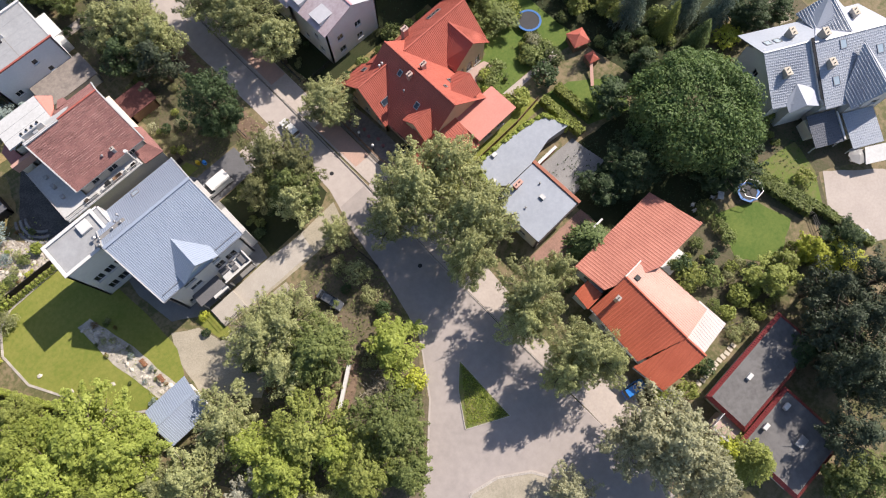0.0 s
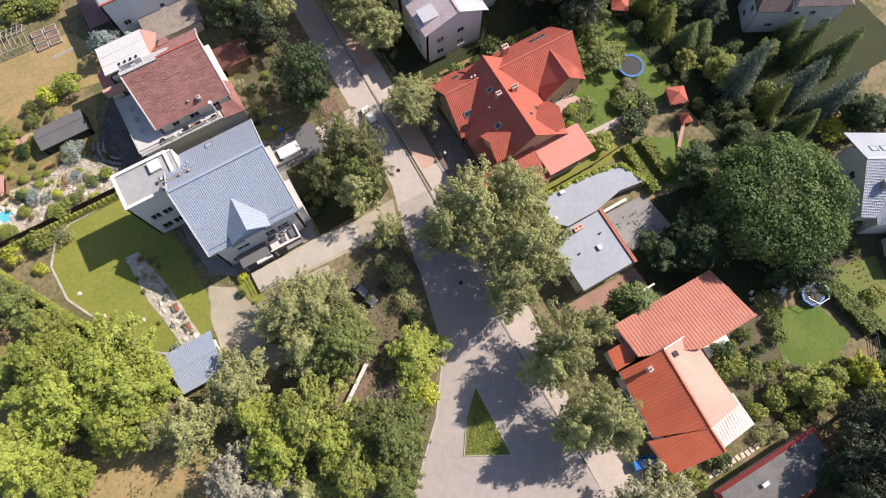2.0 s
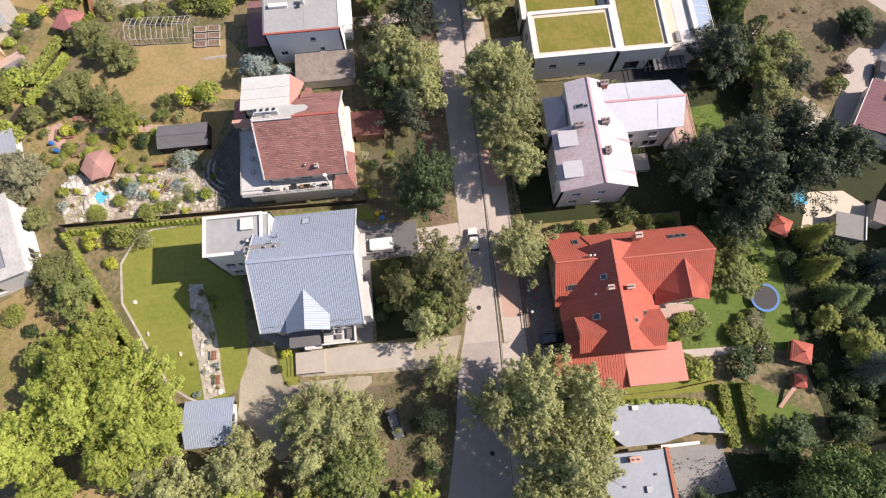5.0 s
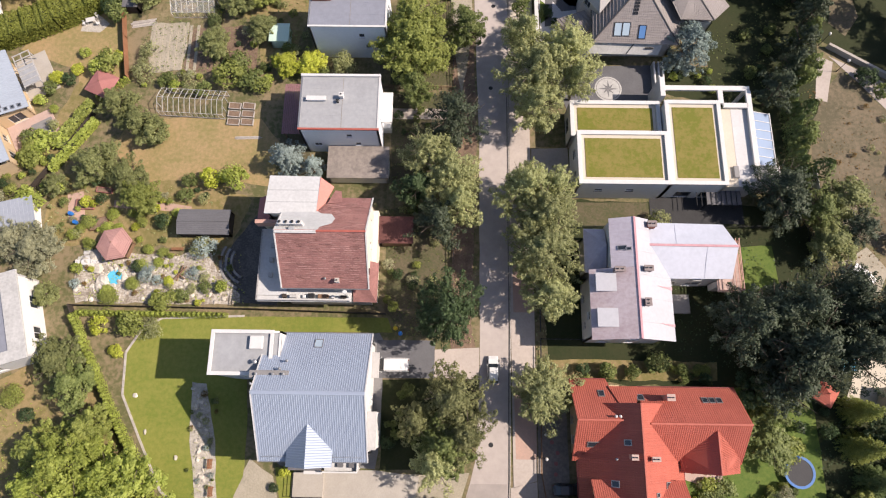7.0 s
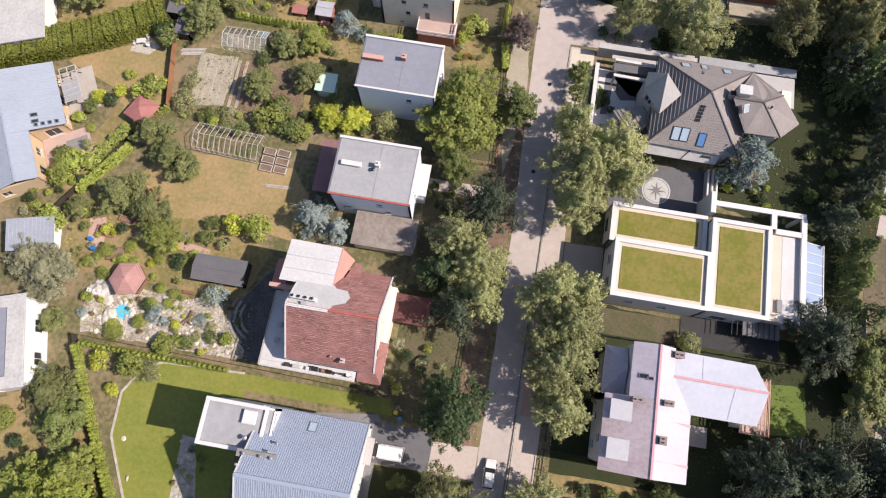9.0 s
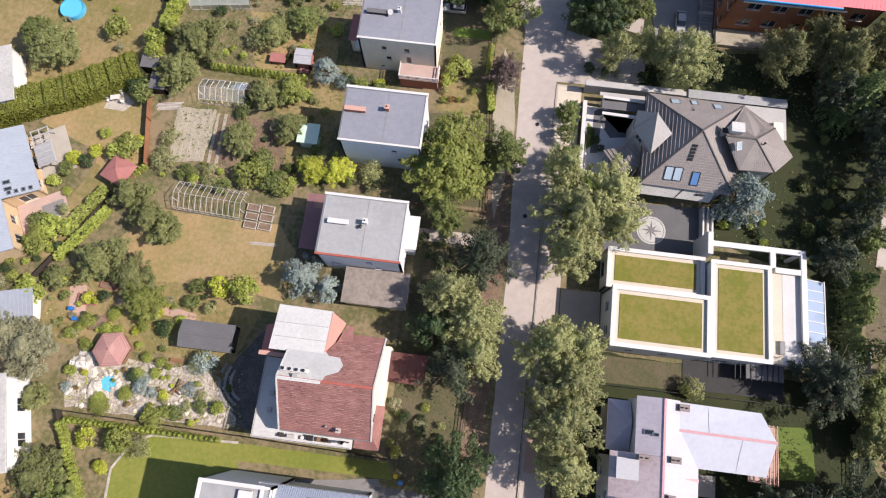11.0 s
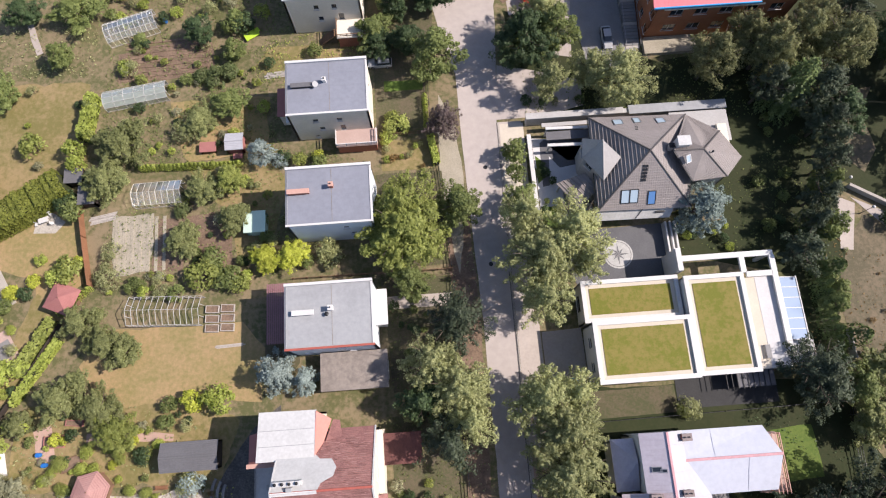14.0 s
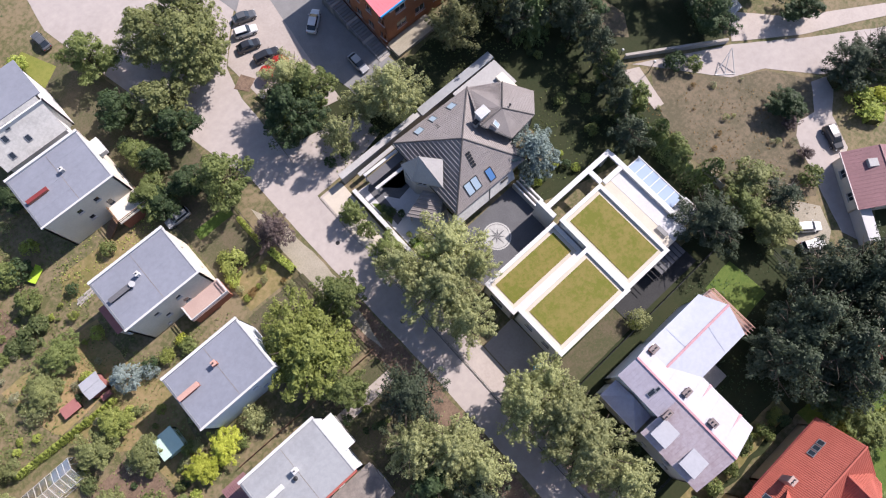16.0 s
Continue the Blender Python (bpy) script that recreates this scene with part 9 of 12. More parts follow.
for kind, x, y, r_, h_ in (("limecone", 69.4, 47.6, 2.4, 8.5), ("limecone", 69.0, 42.4, 2.8, 8), ("tallspruce", 72.6, 26.4, 3.0, 15), ("tallspruce", 80.4, 20.2, 3.0, 13), ("tallspruce", 84.0, 15.4, 3.0, 13),
                          ("limecone", 75.4, 20.2, 2.3, 9.5), ("tallspruce", 79.8, 42.2, 2.8, 13), ("cone", 87.0, 26.2, 2.6, 11), ("cone", 90.6, 22.2, 2.8, 11), 
                          ("brighttree", 71.8, 30.0, 3.8, 6), ("brighttree", 68.4, 34.6, 2.6, 4.5), ("greentree", 73.4, 32.4, 2.2, 4), ("bloomshrub", 64.6, 34.9, 1.3, 2.4), ("bloomshrub", 69.3, 22.2, 1.5, 2.0),
                          ("pine", 77.4, 39.4, 2.8, 6), ("cone", 73.6, 37.6, 2.8, 6), ("darktree", 72.0, 43.6, 3.0, 6), ("cone", 70.6, 37.8, 2.6, 7), ("cone", 86.4, 29.6, 2.6, 8), ("darkshrub", 66.4, 24.6, 1.6, 2.4), ("darkshrub", 72.4, 22.8, 1.6, 2.2), ("shrub", 66.0, 26.8, 1.4, 2.0), ("cone", 77.6, 14.6, 2.4, 8), ("darktree", 66.8, 18.6, 3.2, 6), ("greentree", 81.6, 28.8, 2.6, 5)):
    plant(kind, x, y, r_, h_)
plant("greentree", 56.1, 47.2, 2.9, 5)
plant("shrub", 54.9, 43.6, 2.5, 3.5)
plant("bloomshrub", 40.1, 54.1, 1.5, 3)
plant("shrub", 32.9, 53.1, 1.7, 2.5)
plant("shrub", 36.8, 52.8, 1.4, 2)
plant("darkshrub", 29.1, 53.1, 1.4, 2)
plant("ballshrub", 47.4, 53.2, 0.8, 1.6)
plant("shrub", 44.5, 53.3, 1.2, 2)
plant("brightshrub", 42.0, 76.7, 1.3, 2)
plant("birch", 5.2, 86.2, 4.8, 12)
plant("birch", 20.9, 27.2, 7.6, 17.0)
plant("birch", 24.2, 17.6, 7.3, 17.0)
plant("birch", 27.1, 26.0, 6.2, 16.5)
plant("birch", 15.1, 26.5, 4.8, 16.2)
plant("birch", 19.6, 14.4, 5.3, 16.2)
plant("oliveshrub", 6.4, 25.5, 2.6, 4.5)
plant("birch", 8.4, 32.6, 2.8, 7)
plant("oliveshrub", 5.4, 28.8, 1.8, 3)
plant("oliveshrub", 5.6, 21.6, 2.0, 3)
plant("birch", -6.4, 26.4, 5.8, 11)
plant("birch", -10.0, 27.8, 5.6, 11)
plant("greentree", -5.8, 20.1, 5.6, 11)
plant("birch", -10.9, 21.9, 5.1, 10)
plant("birch", -3.6, 21.8, 3.0, 8)
plant("limetree", 2.9, 13.5, 4.6, 6.5)
plant("goldshrub", 1.6, 7.5, 2.1, 3.5)
plant("limeshrub", -0.7, 7.6, 2.0, 3)
plant("greentree", -5.5, 4.9, 6.2, 11)
plant("brighttree", -12.6, 3.1, 5.4, 11)
plant("greentree", -8.3, -1.3, 3.9, 10)
plant("brighttree", -14.6, 12.3, 6.3, 12)
plant("limetree", -19.7, 11.2, 5.0, 12)
plant("limetree", -13.4, 8.0, 3.9, 11)
plant("birch", -21.7, 21.5, 5.2, 10)
plant("limetree", -21.4, 16.9, 3.9, 10)
plant("limetree", -36.5, 33.5, 7.4, 12)
plant("limetree", -43.0, 32.2, 6.5, 12)
plant("limetree", -34.0, 28.4, 5.8, 12)
plant("limetree", -44.5, 38.8, 5.5, 11)
plant("brighttree", -42.8, 44.1, 3.2, 8)
plant("limetree", -37.8, 25.1, 5.3, 12)
plant("birch", -30.1, 19.8, 5.1, 10)
plant("birch", -34.3, 22.4, 3.5, 9)
plant("silvertree", -27.4, 9.6, 5.6, 9.5)
plant("silvertree", -23.5, 6.4, 3.2, 7)
plant("birch", -19.5, 4.1, 3.1, 9)
plant("limetree", -52.0, 27.9, 5.9, 11)
plant("limetree", -48.0, 21.3, 3.9, 11)
plant("greentree", -46.5, 50.1, 3.9, 7)
plant("birch", 21.8, 3.6, 5.6, 16.2)
plant("birch", 18.0, 1.6, 4.2, 14.6)
plant("birch", 27.0, 3.6, 3.4, 14.6)
plant("birch", 20.6, -7.1, 5.4, 16.2)
plant("birch", 16.7, -7.1, 3.7, 14.6)
plant("birch", 22.5, -10.7, 3.3, 14.6)
plant("paletree", 20.2, -23.6, 7.4, 16.5)
plant("paletree", 17.4, -19.9, 4.7, 16.5)
plant("paletree", 20.1, -28.6, 5.4, 16.5)
plant("limecone", 27.8, -34.3, 4.4, 9)
plant("goldtree", 26.7, -31.9, 2.6, 5)
plant("paletree", 5.9, -19.0, 3.9, 9)
plant("spruce", 36.3, 3.1, 4.4, 6)
plant("oak", 62.0, 5.6, 11.6, 15)
plant("darktree", 49.7, 7.0, 5.4, 9)
plant("darktree", 44.4, 7.8, 4.1, 6)
plant("darktree", 60.2, -3.8, 5.4, 10)
plant("brighttree", 64.1, -6.2, 2.3, 6)
plant("goldtree", 61.5, -25.8, 4.0, 6)
plant("goldtree", 59.8, -22.2, 2.8, 6)
plant("brighttree", 51.7, -20.5, 3.9, 6)
plant("brighttree", 55.5, -20.3, 2.7, 5)
plant("brightshrub", 46.7, -18.9, 2.3, 3)
plant("shrub", 45.8, -14.0, 2.3, 3)
plant("brightshrub", 43.4, -11.8, 2.7, 3.5)
plant("darkshrub", 44.0, -9.7, 2.1, 3)
plant("shrub", 53.2, -12.0, 1.8, 2)
plant("shrub", 54.3, -6.3, 2.0, 2.4)
plant("shrub", 53.7, -9.8, 1.7, 2)
plant("oliveshrub", 43.9, -22.9, 1.9, 2.5)
plant("oliveshrub", 41.4, -22.2, 1.6, 2)
plant("brightshrub", 42.9, -19.3, 1.8, 2.4)
plant("pine", 54.0, -26.2, 4.6, 13)
plant("pine", 53.5, -32.1, 6.5, 14)
plant("pine", 46.6, -34.4, 5.8, 15)
plant("pine", 46.3, -38.5, 5.9, 14)
plant("pine", 39.0, -40.7, 5.0, 13)
plant("darktree", 45.6, -30.4, 3.0, 6)
plant("darktree", 49.0, -37.4, 4.4, 9)
plant("darktree", 50.4, -33.6, 3.6, 8)
plant("pine", 49.4, -29.6, 5.0, 15)
plant("greentree", 37.3, -46.6, 3.9, 9)
plant("greentree", 34.7, -45.1, 3.5, 8)
plant("brightshrub", 47.0, -22.8, 1.8, 2.4)
plant("brightshrub", 29.6, -22.5, 2.0, 3)
plant("limeshrub", 26.3, -20.9, 2.2, 3)
plant("darkshrub", 34.2, -22.3, 1.7, 2.4)
plant("shrub", 33.6, -20.6, 1.9, 2.4)
plant("brightshrub", 47.5, 29.2, 2.5, 3)
plant("brightshrub", 45.5, 29.9, 1.9, 2.5)
plant("darkshrub", 53.9, 29.1, 3.0, 3)
plant("bloomshrub", 57.6, 30.4, 2.2, 2.5)
plant("shrub", 55.3, 33.6, 2.4, 2.4)
plant("paleshrub", 57.7, 35.2, 2.0, 2.5)
plant("brightshrub", 54.3, 34.1, 1.8, 1.8)
plant("shrub", 49.2, 36.1, 2.2, 1.6)
plant("shrub", 46.5, 34.9, 1.8, 1.4)
plant("limeshrub", 47.1, 36.8, 1.6, 1.2)
plant("greentree", 55.7, 42.5, 4.0, 4.5)
plant("brightshrub", 58.9, 42.0, 2.6, 3)
plant("shrub", 40.7, 54.5, 2.4, 2.6)
plant("goldshrub", 82.5, 11.2, 2.8, 3)
plant("darktree", 86.7, 11.2, 4.4, 8)
plant("darktree", 91.9, 8.2, 3.0, 6)
plant("pine", 57.9, 53.7, 5.5, 14)
plant("greentree", 59.0, 49.7, 3.4, 6)
plant("shrub", 58.1, 33.2, 2.1, 2)
plant("darktree", 58.0, 17.9, 4.0, 6)
plant("greentree", 9.1, 136.4, 4.5, 11)
plant("plumtree", 9.8, 125.2, 3.4, 7)
plant("darktree", 24.2, 137.7, 5.8, 12)
plant("greentree", 28.9, 139.1, 4.7, 12)
plant("birch", 27.3, 129.8, 3.3, 11)
plant("birch", 38.5, 129.8, 5.6, 12)
plant("birch", 34.3, 131.8, 3.7, 10)
plant("dullbirch", 54.1, 131.7, 4.7, 13)
plant("dullbirch", 63.6, 133.0, 5.0, 13)
plant("dullbirch", 60.6, 136.2, 4.1, 12)
plant("pine", 62.4, 126.4, 3.8, 12)
plant("spruce", 66.8, 126.4, 4.6, 13)
plant("dullbirch", 68.9, 134.2, 4.9, 14)
plant("pine", 69.6, 112.6, 3.4, 11)
plant("greentree", 68.8, 109.6, 2.8, 9)
plant("pine", 65.6, 103.6, 2.9, 9)
plant("brighttree", 2.2, 110.1, 5.4, 11)
plant("brighttree", -0.1, 105.2, 3.9, 9)
plant("greentree", 20.9, 119.5, 2.5, 5)
plant("greentree", 21.1, 111.2, 2.9, 5.5)
plant("shrub", 21.1, 115.8, 2.0, 4)
plant("birch", 25.2, 101.5, 4.4, 13)
plant("birch", 29.2, 99.3, 3.4, 12)
plant("olivetree", -43.4, 125.1, 4.9, 6)
plant("olivetree", -45.0, 118.7, 3.9, 6)
plant("olivetree", -32.8, 108.3, 3.5, 5)
plant("olivetree", -29.7, 116.6, 3.2, 5)
plant("brighttree", -25.5, 117.9, 3.0, 5)
plant("bluespruce", -20.6, 122.6, 2.7, 5)
plant("blueshrub", -17.8, 121.1, 1.8, 2.2)
for i in range(4):
    plant("bloomshrub", -32.0 + 1.5 * i, 138.0 + 0.35 * i, 1.1, 1.4, "white flowering row")
plant("greentree", -25.8, 131.7, 3.5, 5)
plant("olivetree", -30.8, 128.8, 3.5, 4.5)
plant("oliveshrub", -33.4, 127.5, 2.5, 3)
plant("bloomshrub", -28.7, 137.8, 2.6, 2)
plant("bloomshrub", -26.3, 138.6, 2.0, 2)
plant("bloomshrub", -33.7, 113.7, 1.7, 1.6)
plant("bloomshrub", -31.3, 138.3, 1.6, 1.8)
plant("olivetree", -68.0, 121.1, 4.9, 6)
plant("greentree", -70.9, 123.0, 3.8, 6)
plant("brightshrub", -58.6, 126.5, 2.6, 3.5)
plant("limeshrub", -51.3, 125.2, 2.1, 4)
plant("limeshrub", -50.7, 122.6, 1.7, 4)
plant("brightshrub", -50.8, 104.8, 2.7, 3.5)
plant("limeshrub", -52.6, 103.8, 2.0, 3)
plant("goldshrub", -60.2, 102.1, 1.4, 1.6)
plant("goldshrub", -49.7, 106.3, 1.3, 2)
plant("darkshrub", -52.6, 116.4, 2.5, 3)
plant("shrub", -51.1, 114.8, 2.4, 3.5)
plant("olivetree", -24.8, 111.6, 3.2, 4.5)
plant("brightshrub", -29.7, 102.7, 3.3, 3)
plant("shrub", -25.9, 101.7, 2.7, 2.6)
plant("brightshrub", -24.0, 100.9, 2.0, 2.4)
plant("shrub", -28.4, 105.3, 2.4, 2.6)
plant("oliveshrub", -44.8, 107.6, 2.0, 2)
plant("oliveshrub", -44.9, 103.6, 2.8, 2.2)
plant("shrub", -40.0, 102.1, 1.4, 2)
plant("limeshrub", -39.2, 100.7, 1.2, 2)
plant("oliveshrub", -36.5, 100.5, 1.8, 1.6)
plant("shrub", -34.1, 100.2, 1.8, 1.8)
plant("limeshrub", -59.6, 89.2, 3.0, 3)
plant("brightshrub", -61.6, 86.8, 2.3, 3)
plant("limeshrub", -57.6, 90.4, 1.8, 2)
plant("shrub", -62.4, 90.4, 2.1, 2.4)
plant("olivetree", -56.2, 81.9, 2.6, 3.5)
plant("limeshrub", -60.2, 79.4, 2.9, 3)
plant("ballshrub", -50.1, 76.0, 1.3, 1.8)
plant("limeball", -46.9, 75.0, 1.1, 1.6)
plant("limeball", -45.2, 74.9, 1.0, 1.5)
plant("ballshrub", -41.5, 75.9, 0.9, 1.4)
plant("shrub", -34.5, 83.3, 1.6, 2)
plant("shrub", -35.0, 80.6, 1.7, 1.6)
plant("darkshrub", -38.0, 76.1, 1.7, 1.8)
plant("blueshrub", -30.7, 71.6, 2.5, 2.4)
plant("blueshrub", -39.5, 67.0, 1.5, 2)
plant("ballshrub", -41.8, 65.6, 1.1, 1.5)
plant("limeball", -40.5, 68.9, 1.1, 1.4)
plant("ballshrub", -45.3, 63.5, 1.8, 1.2)
plant("brightshrub", -36.5, 62.9, 2.0, 2)
plant("shrub", -33.5, 63.9, 1.3, 1.4)
plant("limeshrub", -27.5, 65.6, 1.3, 1.6)
plant("goldshrub", -35.9, 66.1, 0.8, 1)
plant("blueshrub", -32.2, 67.6, 1.3, 1.2)
plant("ballshrub", -37.6, 71.0, 0.9, 1.2)
plant("limeball", -39.8, 71.4, 0.8, 1)
plant("ballshrub", -49.9, 71.9, 0.9, 1)
plant("limeshrub", -51.0, 68.1, 1.2, 1.4)
plant("blueshrub", -50.8, 65.7, 1.0, 1.4)
plant("shrub", -30.1, 65.3, 1.2, 1.2)
plant("greentree", -64.3, 136.0, 3.9, 5)
plant("greentree", -71.8, 136.0, 3.9, 5)
plant("shrub", -49.8, 133.5, 1.4, 3)
plant("rustshrub", -76.3, 135.6, 3.0, 2.5)
plant("oliveshrub", -70.1, 134.6, 3.0, 2)
plant("brightshrub", 1.1, 128.0, 1.4, 1.6)
plant("limeshrub", -0.0, 124.1, 1.5, 1.8)
plant("goldshrub", -11.4, 121.7, 1.3, 1.6)
plant("brightshrub", -14.6, 121.3, 1.5, 2)
plant("darkshrub", -17.2, 122.1, 1.5, 2)
plant("oliveshrub", -9.7, 104.3, 2.4, 3)
plant("shrub", -13.4, 103.7, 1.5, 2)
plant("greentree", -54.8, 143.0, 2.9, 5)
plant("darktree", -31.5, 146.2, 2.9, 5)
plant("greentree", -25.6, 142.3, 2.5, 4)
plant("greentree", -25.2, 148.4, 2.2, 4)
plant("shrub", -41.9, 146.0, 1.6, 2)
plant("darktree", -0.7, 141.1, 3.3, 5)
plant("shrub", -11.7, 141.7, 1.6, 2)
plant("greentree", -53.1, 151.8, 4.4, 5)
plant("oliveshrub", -43.4, 140.4, 1.8, 2.4)
plant("brightshrub", -49.1, 127.6, 1.3, 4)
plant("limeshrub", -44.3, 140.6, 1.8, 2)
plant("shrub", -33.8, 137.8, 1.4, 1.6)
plant("darktree", -61.9, 151.9, 3.5, 5)
plant("greentree", 5.6, 169.8, 4.9, 9)
plant("olivetree", 19.6, 158.6, 7.4, 13)
plant("olivetree", 15.4, 165.4, 5.6, 11)
plant("olivetree", 22.8, 164.6, 5.0, 12)
plant("olivetree", 9.6, 154.4, 5.2, 9)
plant("darktree", 8.9, 150.0, 4.0, 8)
plant("birch", 27.2, 142.4, 5.0, 12)
plant("greentree", 24.6, 139.4, 3.6, 8)
plant("darktree", 3.0, 147.6, 2.7, 7)
plant("greentree", -1.1, 143.1, 3.6, 6)
plant("pine", 70.6, 119.6, 3.6, 11)
plant("pine", 71.0, 115.8, 3.3, 10)
plant("greentree", 68.6, 93.2, 2.2, 4)
plant("pine", 61.7, 78.5, 4.4, 9)
plant("pine", 72.8, 74.9, 3.6, 8)
plant("olivetree", 68.2, 73.0, 4.4, 7)
plant("darktree", 87.7, 85.3, 3.8, 5)
plant("plumtree", 86.2, 82.6, 1.9, 3)
plant("plumtree", 84.0, 77.2, 1.5, 2.4)
plant("shrub", 81.2, 74.0, 2.3, 3)
plant("thuja", 69.3, 85.8, 2.0, 6)
plant("thuja", 68.1, 96.4, 1.7, 6)
plant("pine", 99.4, 82.8, 5.6, 9)
plant("pine", 104.0, 80.9, 5.6, 10)
plant("darktree", 104.6, 95.6, 4.2, 6)
plant("darktree", 89.6, 104.6, 4.6, 9)
plant("darktree", 95.5, 109.5, 5.0, 10)
plant("pine", 101.0, 103.5, 4.6, 10)
plant("pine", 92.5, 110.5, 5.6, 10)
plant("pine", 88, 116, 5.2, 11)
plant("darkshrub", 80.4, 103.4, 2.2, 3)
plant("shrub", 82.8, 101.0, 1.8, 2.6)
plant("limeshrub", 98.4, 76.4, 3.8, 3)
plant("goldshrub", 101.4, 75.2, 2.6, 3)
plant("darktree", 4.6, 140.6, 3.4, 7)
plant("darktree", 3.6, 158.6, 4.2, 8)
plant("greentree", 1.4, 150.6, 3.2, 6)
plant("darkshrub", 0.6, 154.6, 1.8, 2.4)
plant("limeshrub", -4.6, 179.4, 2.0, 3)
plant("darktree", -6.4, 188.0, 5.0, 9)
plant("brightshrub", 70.4, -14.6, 1.9, 2.4)
plant("shrub", 62.6, -3.4, 2.0, 3)
plant("shrub", 72.4, -7.2, 1.0, 1.6)
plant("pine", 60.4, -31.0, 6.0, 14)
plant("darktree", 64.5, -24.4, 3.4, 7)
plant("oliveshrub", 42.6, 77.0, 2.3, 3)
plant("brightshrub", 2.0, 126.0, 2.7, 2.6)
plant("shrub", -11.3, 120.7, 1.9, 2)
plant("darktree", -17.8, 157.9, 3.1, 5)
plant("darkshrub", -24.1, 147.7, 2.7, 3)
plant("pine", 58.6, 61.5, 6.4, 16)
plant("pine", 51.6, 59.4, 6.3, 15)
plant("pine", 67.9, 57.7, 4.9, 14)
plant("oliveshrub", -31.4, 71.9, 2.1, 2.2)
plant("blueshrub", -39.6, 67.9, 1.5, 1.6)
plant("blueshrub", -37.8, 66.4, 1.1, 1.2)
plant("darkshrub", -41.2, 68.5, 1.2, 1.5)
plant("limeball", -38.1, 69.3, 1.0, 1.0)
plant("limeball", -41.7, 65.9, 1.2, 1.1)
plant("goldshrub", -36.1, 66.3, 0.9, 0.9)
plant("brightshrub", -37.3, 63.3, 1.5, 1.5)
plant("brightshrub", -35.1, 63.7, 1.4, 1.5)
plant("limeball", -45.8, 64.3, 1.5, 1.0)
plant("ballshrub", -40.1, 71.5, 0.9, 1.0)
plant("ballshrub", -37.3, 71.1, 0.8, 0.9)
plant("brightshrub", -27.6, 65.5, 1.2, 1.2)
plant("oliveshrub", -32.2, 65.2, 1.0, 1.0)
plant("oliveshrub", -30.4, 67.0, 1.1, 1.0)
plant("goldshrub", -42.6, 75.2, 0.9, 1.0)
plant("limeball", -46.6, 77.4, 1.2, 1.2)
plant("ballshrub", -37.6, 76.4, 1.0, 1.1)
plant("rustshrub", -34.6, 76.6, 1.2, 1.4)
plant("brighttree", -61.3, 88.7, 2.8, 3)
plant("goldshrub", -59.9, 102.0, 1.5, 1.8)
plant("goldshrub", -56.7, 103.7, 1.4, 1.6)
plant("darkshrub", -57.7, 101.8, 1.4, 2)
plant("shrub", -60.7, 100.2, 1.6, 2)
plant("limeshrub", -62.1, 97.9, 1.4, 1.6)
plant("limeball", -59.8, 96.3, 0.9, 1.0)
plant("goldshrub", -59.0, 93.3, 0.8, 0.9)
plant("brightshrub", -62.1, 89.0, 1.6, 1.6)
plant("limeshrub", -63.5, 87.2, 1.5, 1.5)
plant("limeshrub", -56.0, 107.2, 1.2, 1.6)
plant("pine", 70.5, 125, 5.4, 12)
plant("darktree", 73.6, 121.5, 4.2, 10)
plant("dullbirch", 75.2, 132.0, 5.6, 14)
plant("dullbirch", 63.5, 130.4, 3.8, 14)
plant("darktree", 88, 126, 5.6, 11)
plant("dullbirch", 72.4, 137.2, 4.6, 12)
plant("darktree", 88, 134, 6.0, 12)
plant("pine", 78, 139, 5.6, 12)
plant("pine", 72.0, 59.0, 5.5, 16)
plant("pine", 75.4, 58.6, 4.6, 13)
plant("birch", 10.2, 77.6, 3.8, 12)

# ---- vehicles ----
def paint(name, col, rough=0.3):
    m = mat(name, col, rough=rough, s1=0.5, s2=3, amt=0.3, bump=0.0, spec=0.5, grit=0.02)
    m.node_tree.nodes["Principled BSDF"].inputs["Coat Weight"].default_value = 0.6
    return m


P_WHITE, P_SILVER, P_BLACK = paint("white_car_paint", (0.72, 0.72, 0.72)), paint("silver_car_paint", (0.42, 0.42, 0.43)), paint("black_car_paint", (0.025, 0.026, 0.03))
P_BLUE, P_GREY = paint("bright_blue_car_paint", (0.02, 0.20, 0.62)), paint("dark_grey_car_paint", (0.10, 0.105, 0.115))
M_LAMP, M_TAIL = glassy("headlamp_glass", (0.75, 0.76, 0.78), 0.1), glassy("tail_lamp_glass", (0.4, 0.02, 0.02), 0.2)


def loft(rows):
    """A smooth body from cross-sections: (x, half width low, half width high, low, high)."""
    bm = bmesh.new()
    rings = []
    for x, wl, wh, z0, z1 in rows:
        c = 0.14 * (z1 - z0)
        pts = [(-wl * 0.92, z0), (-wl, z0 + c), (-wh, z1 - c), (-wh * 0.88, z1), (wh * 0.88, z1), (wh, z1 - c), (wl, z0 + c), (wl * 0.92, z0)]
        rings.append([bm.verts.new((x, y, z)) for y, z in pts])
    for p, q in zip(rings, rings[1:]):
        for i in range(8):
            j = (i + 1) % 8
            bm.faces.new((p[i], p[j], q[j], q[i]))
    bm.faces.new(rings[0][::-1])
    bm.faces.new(rings[-1])
    return bm


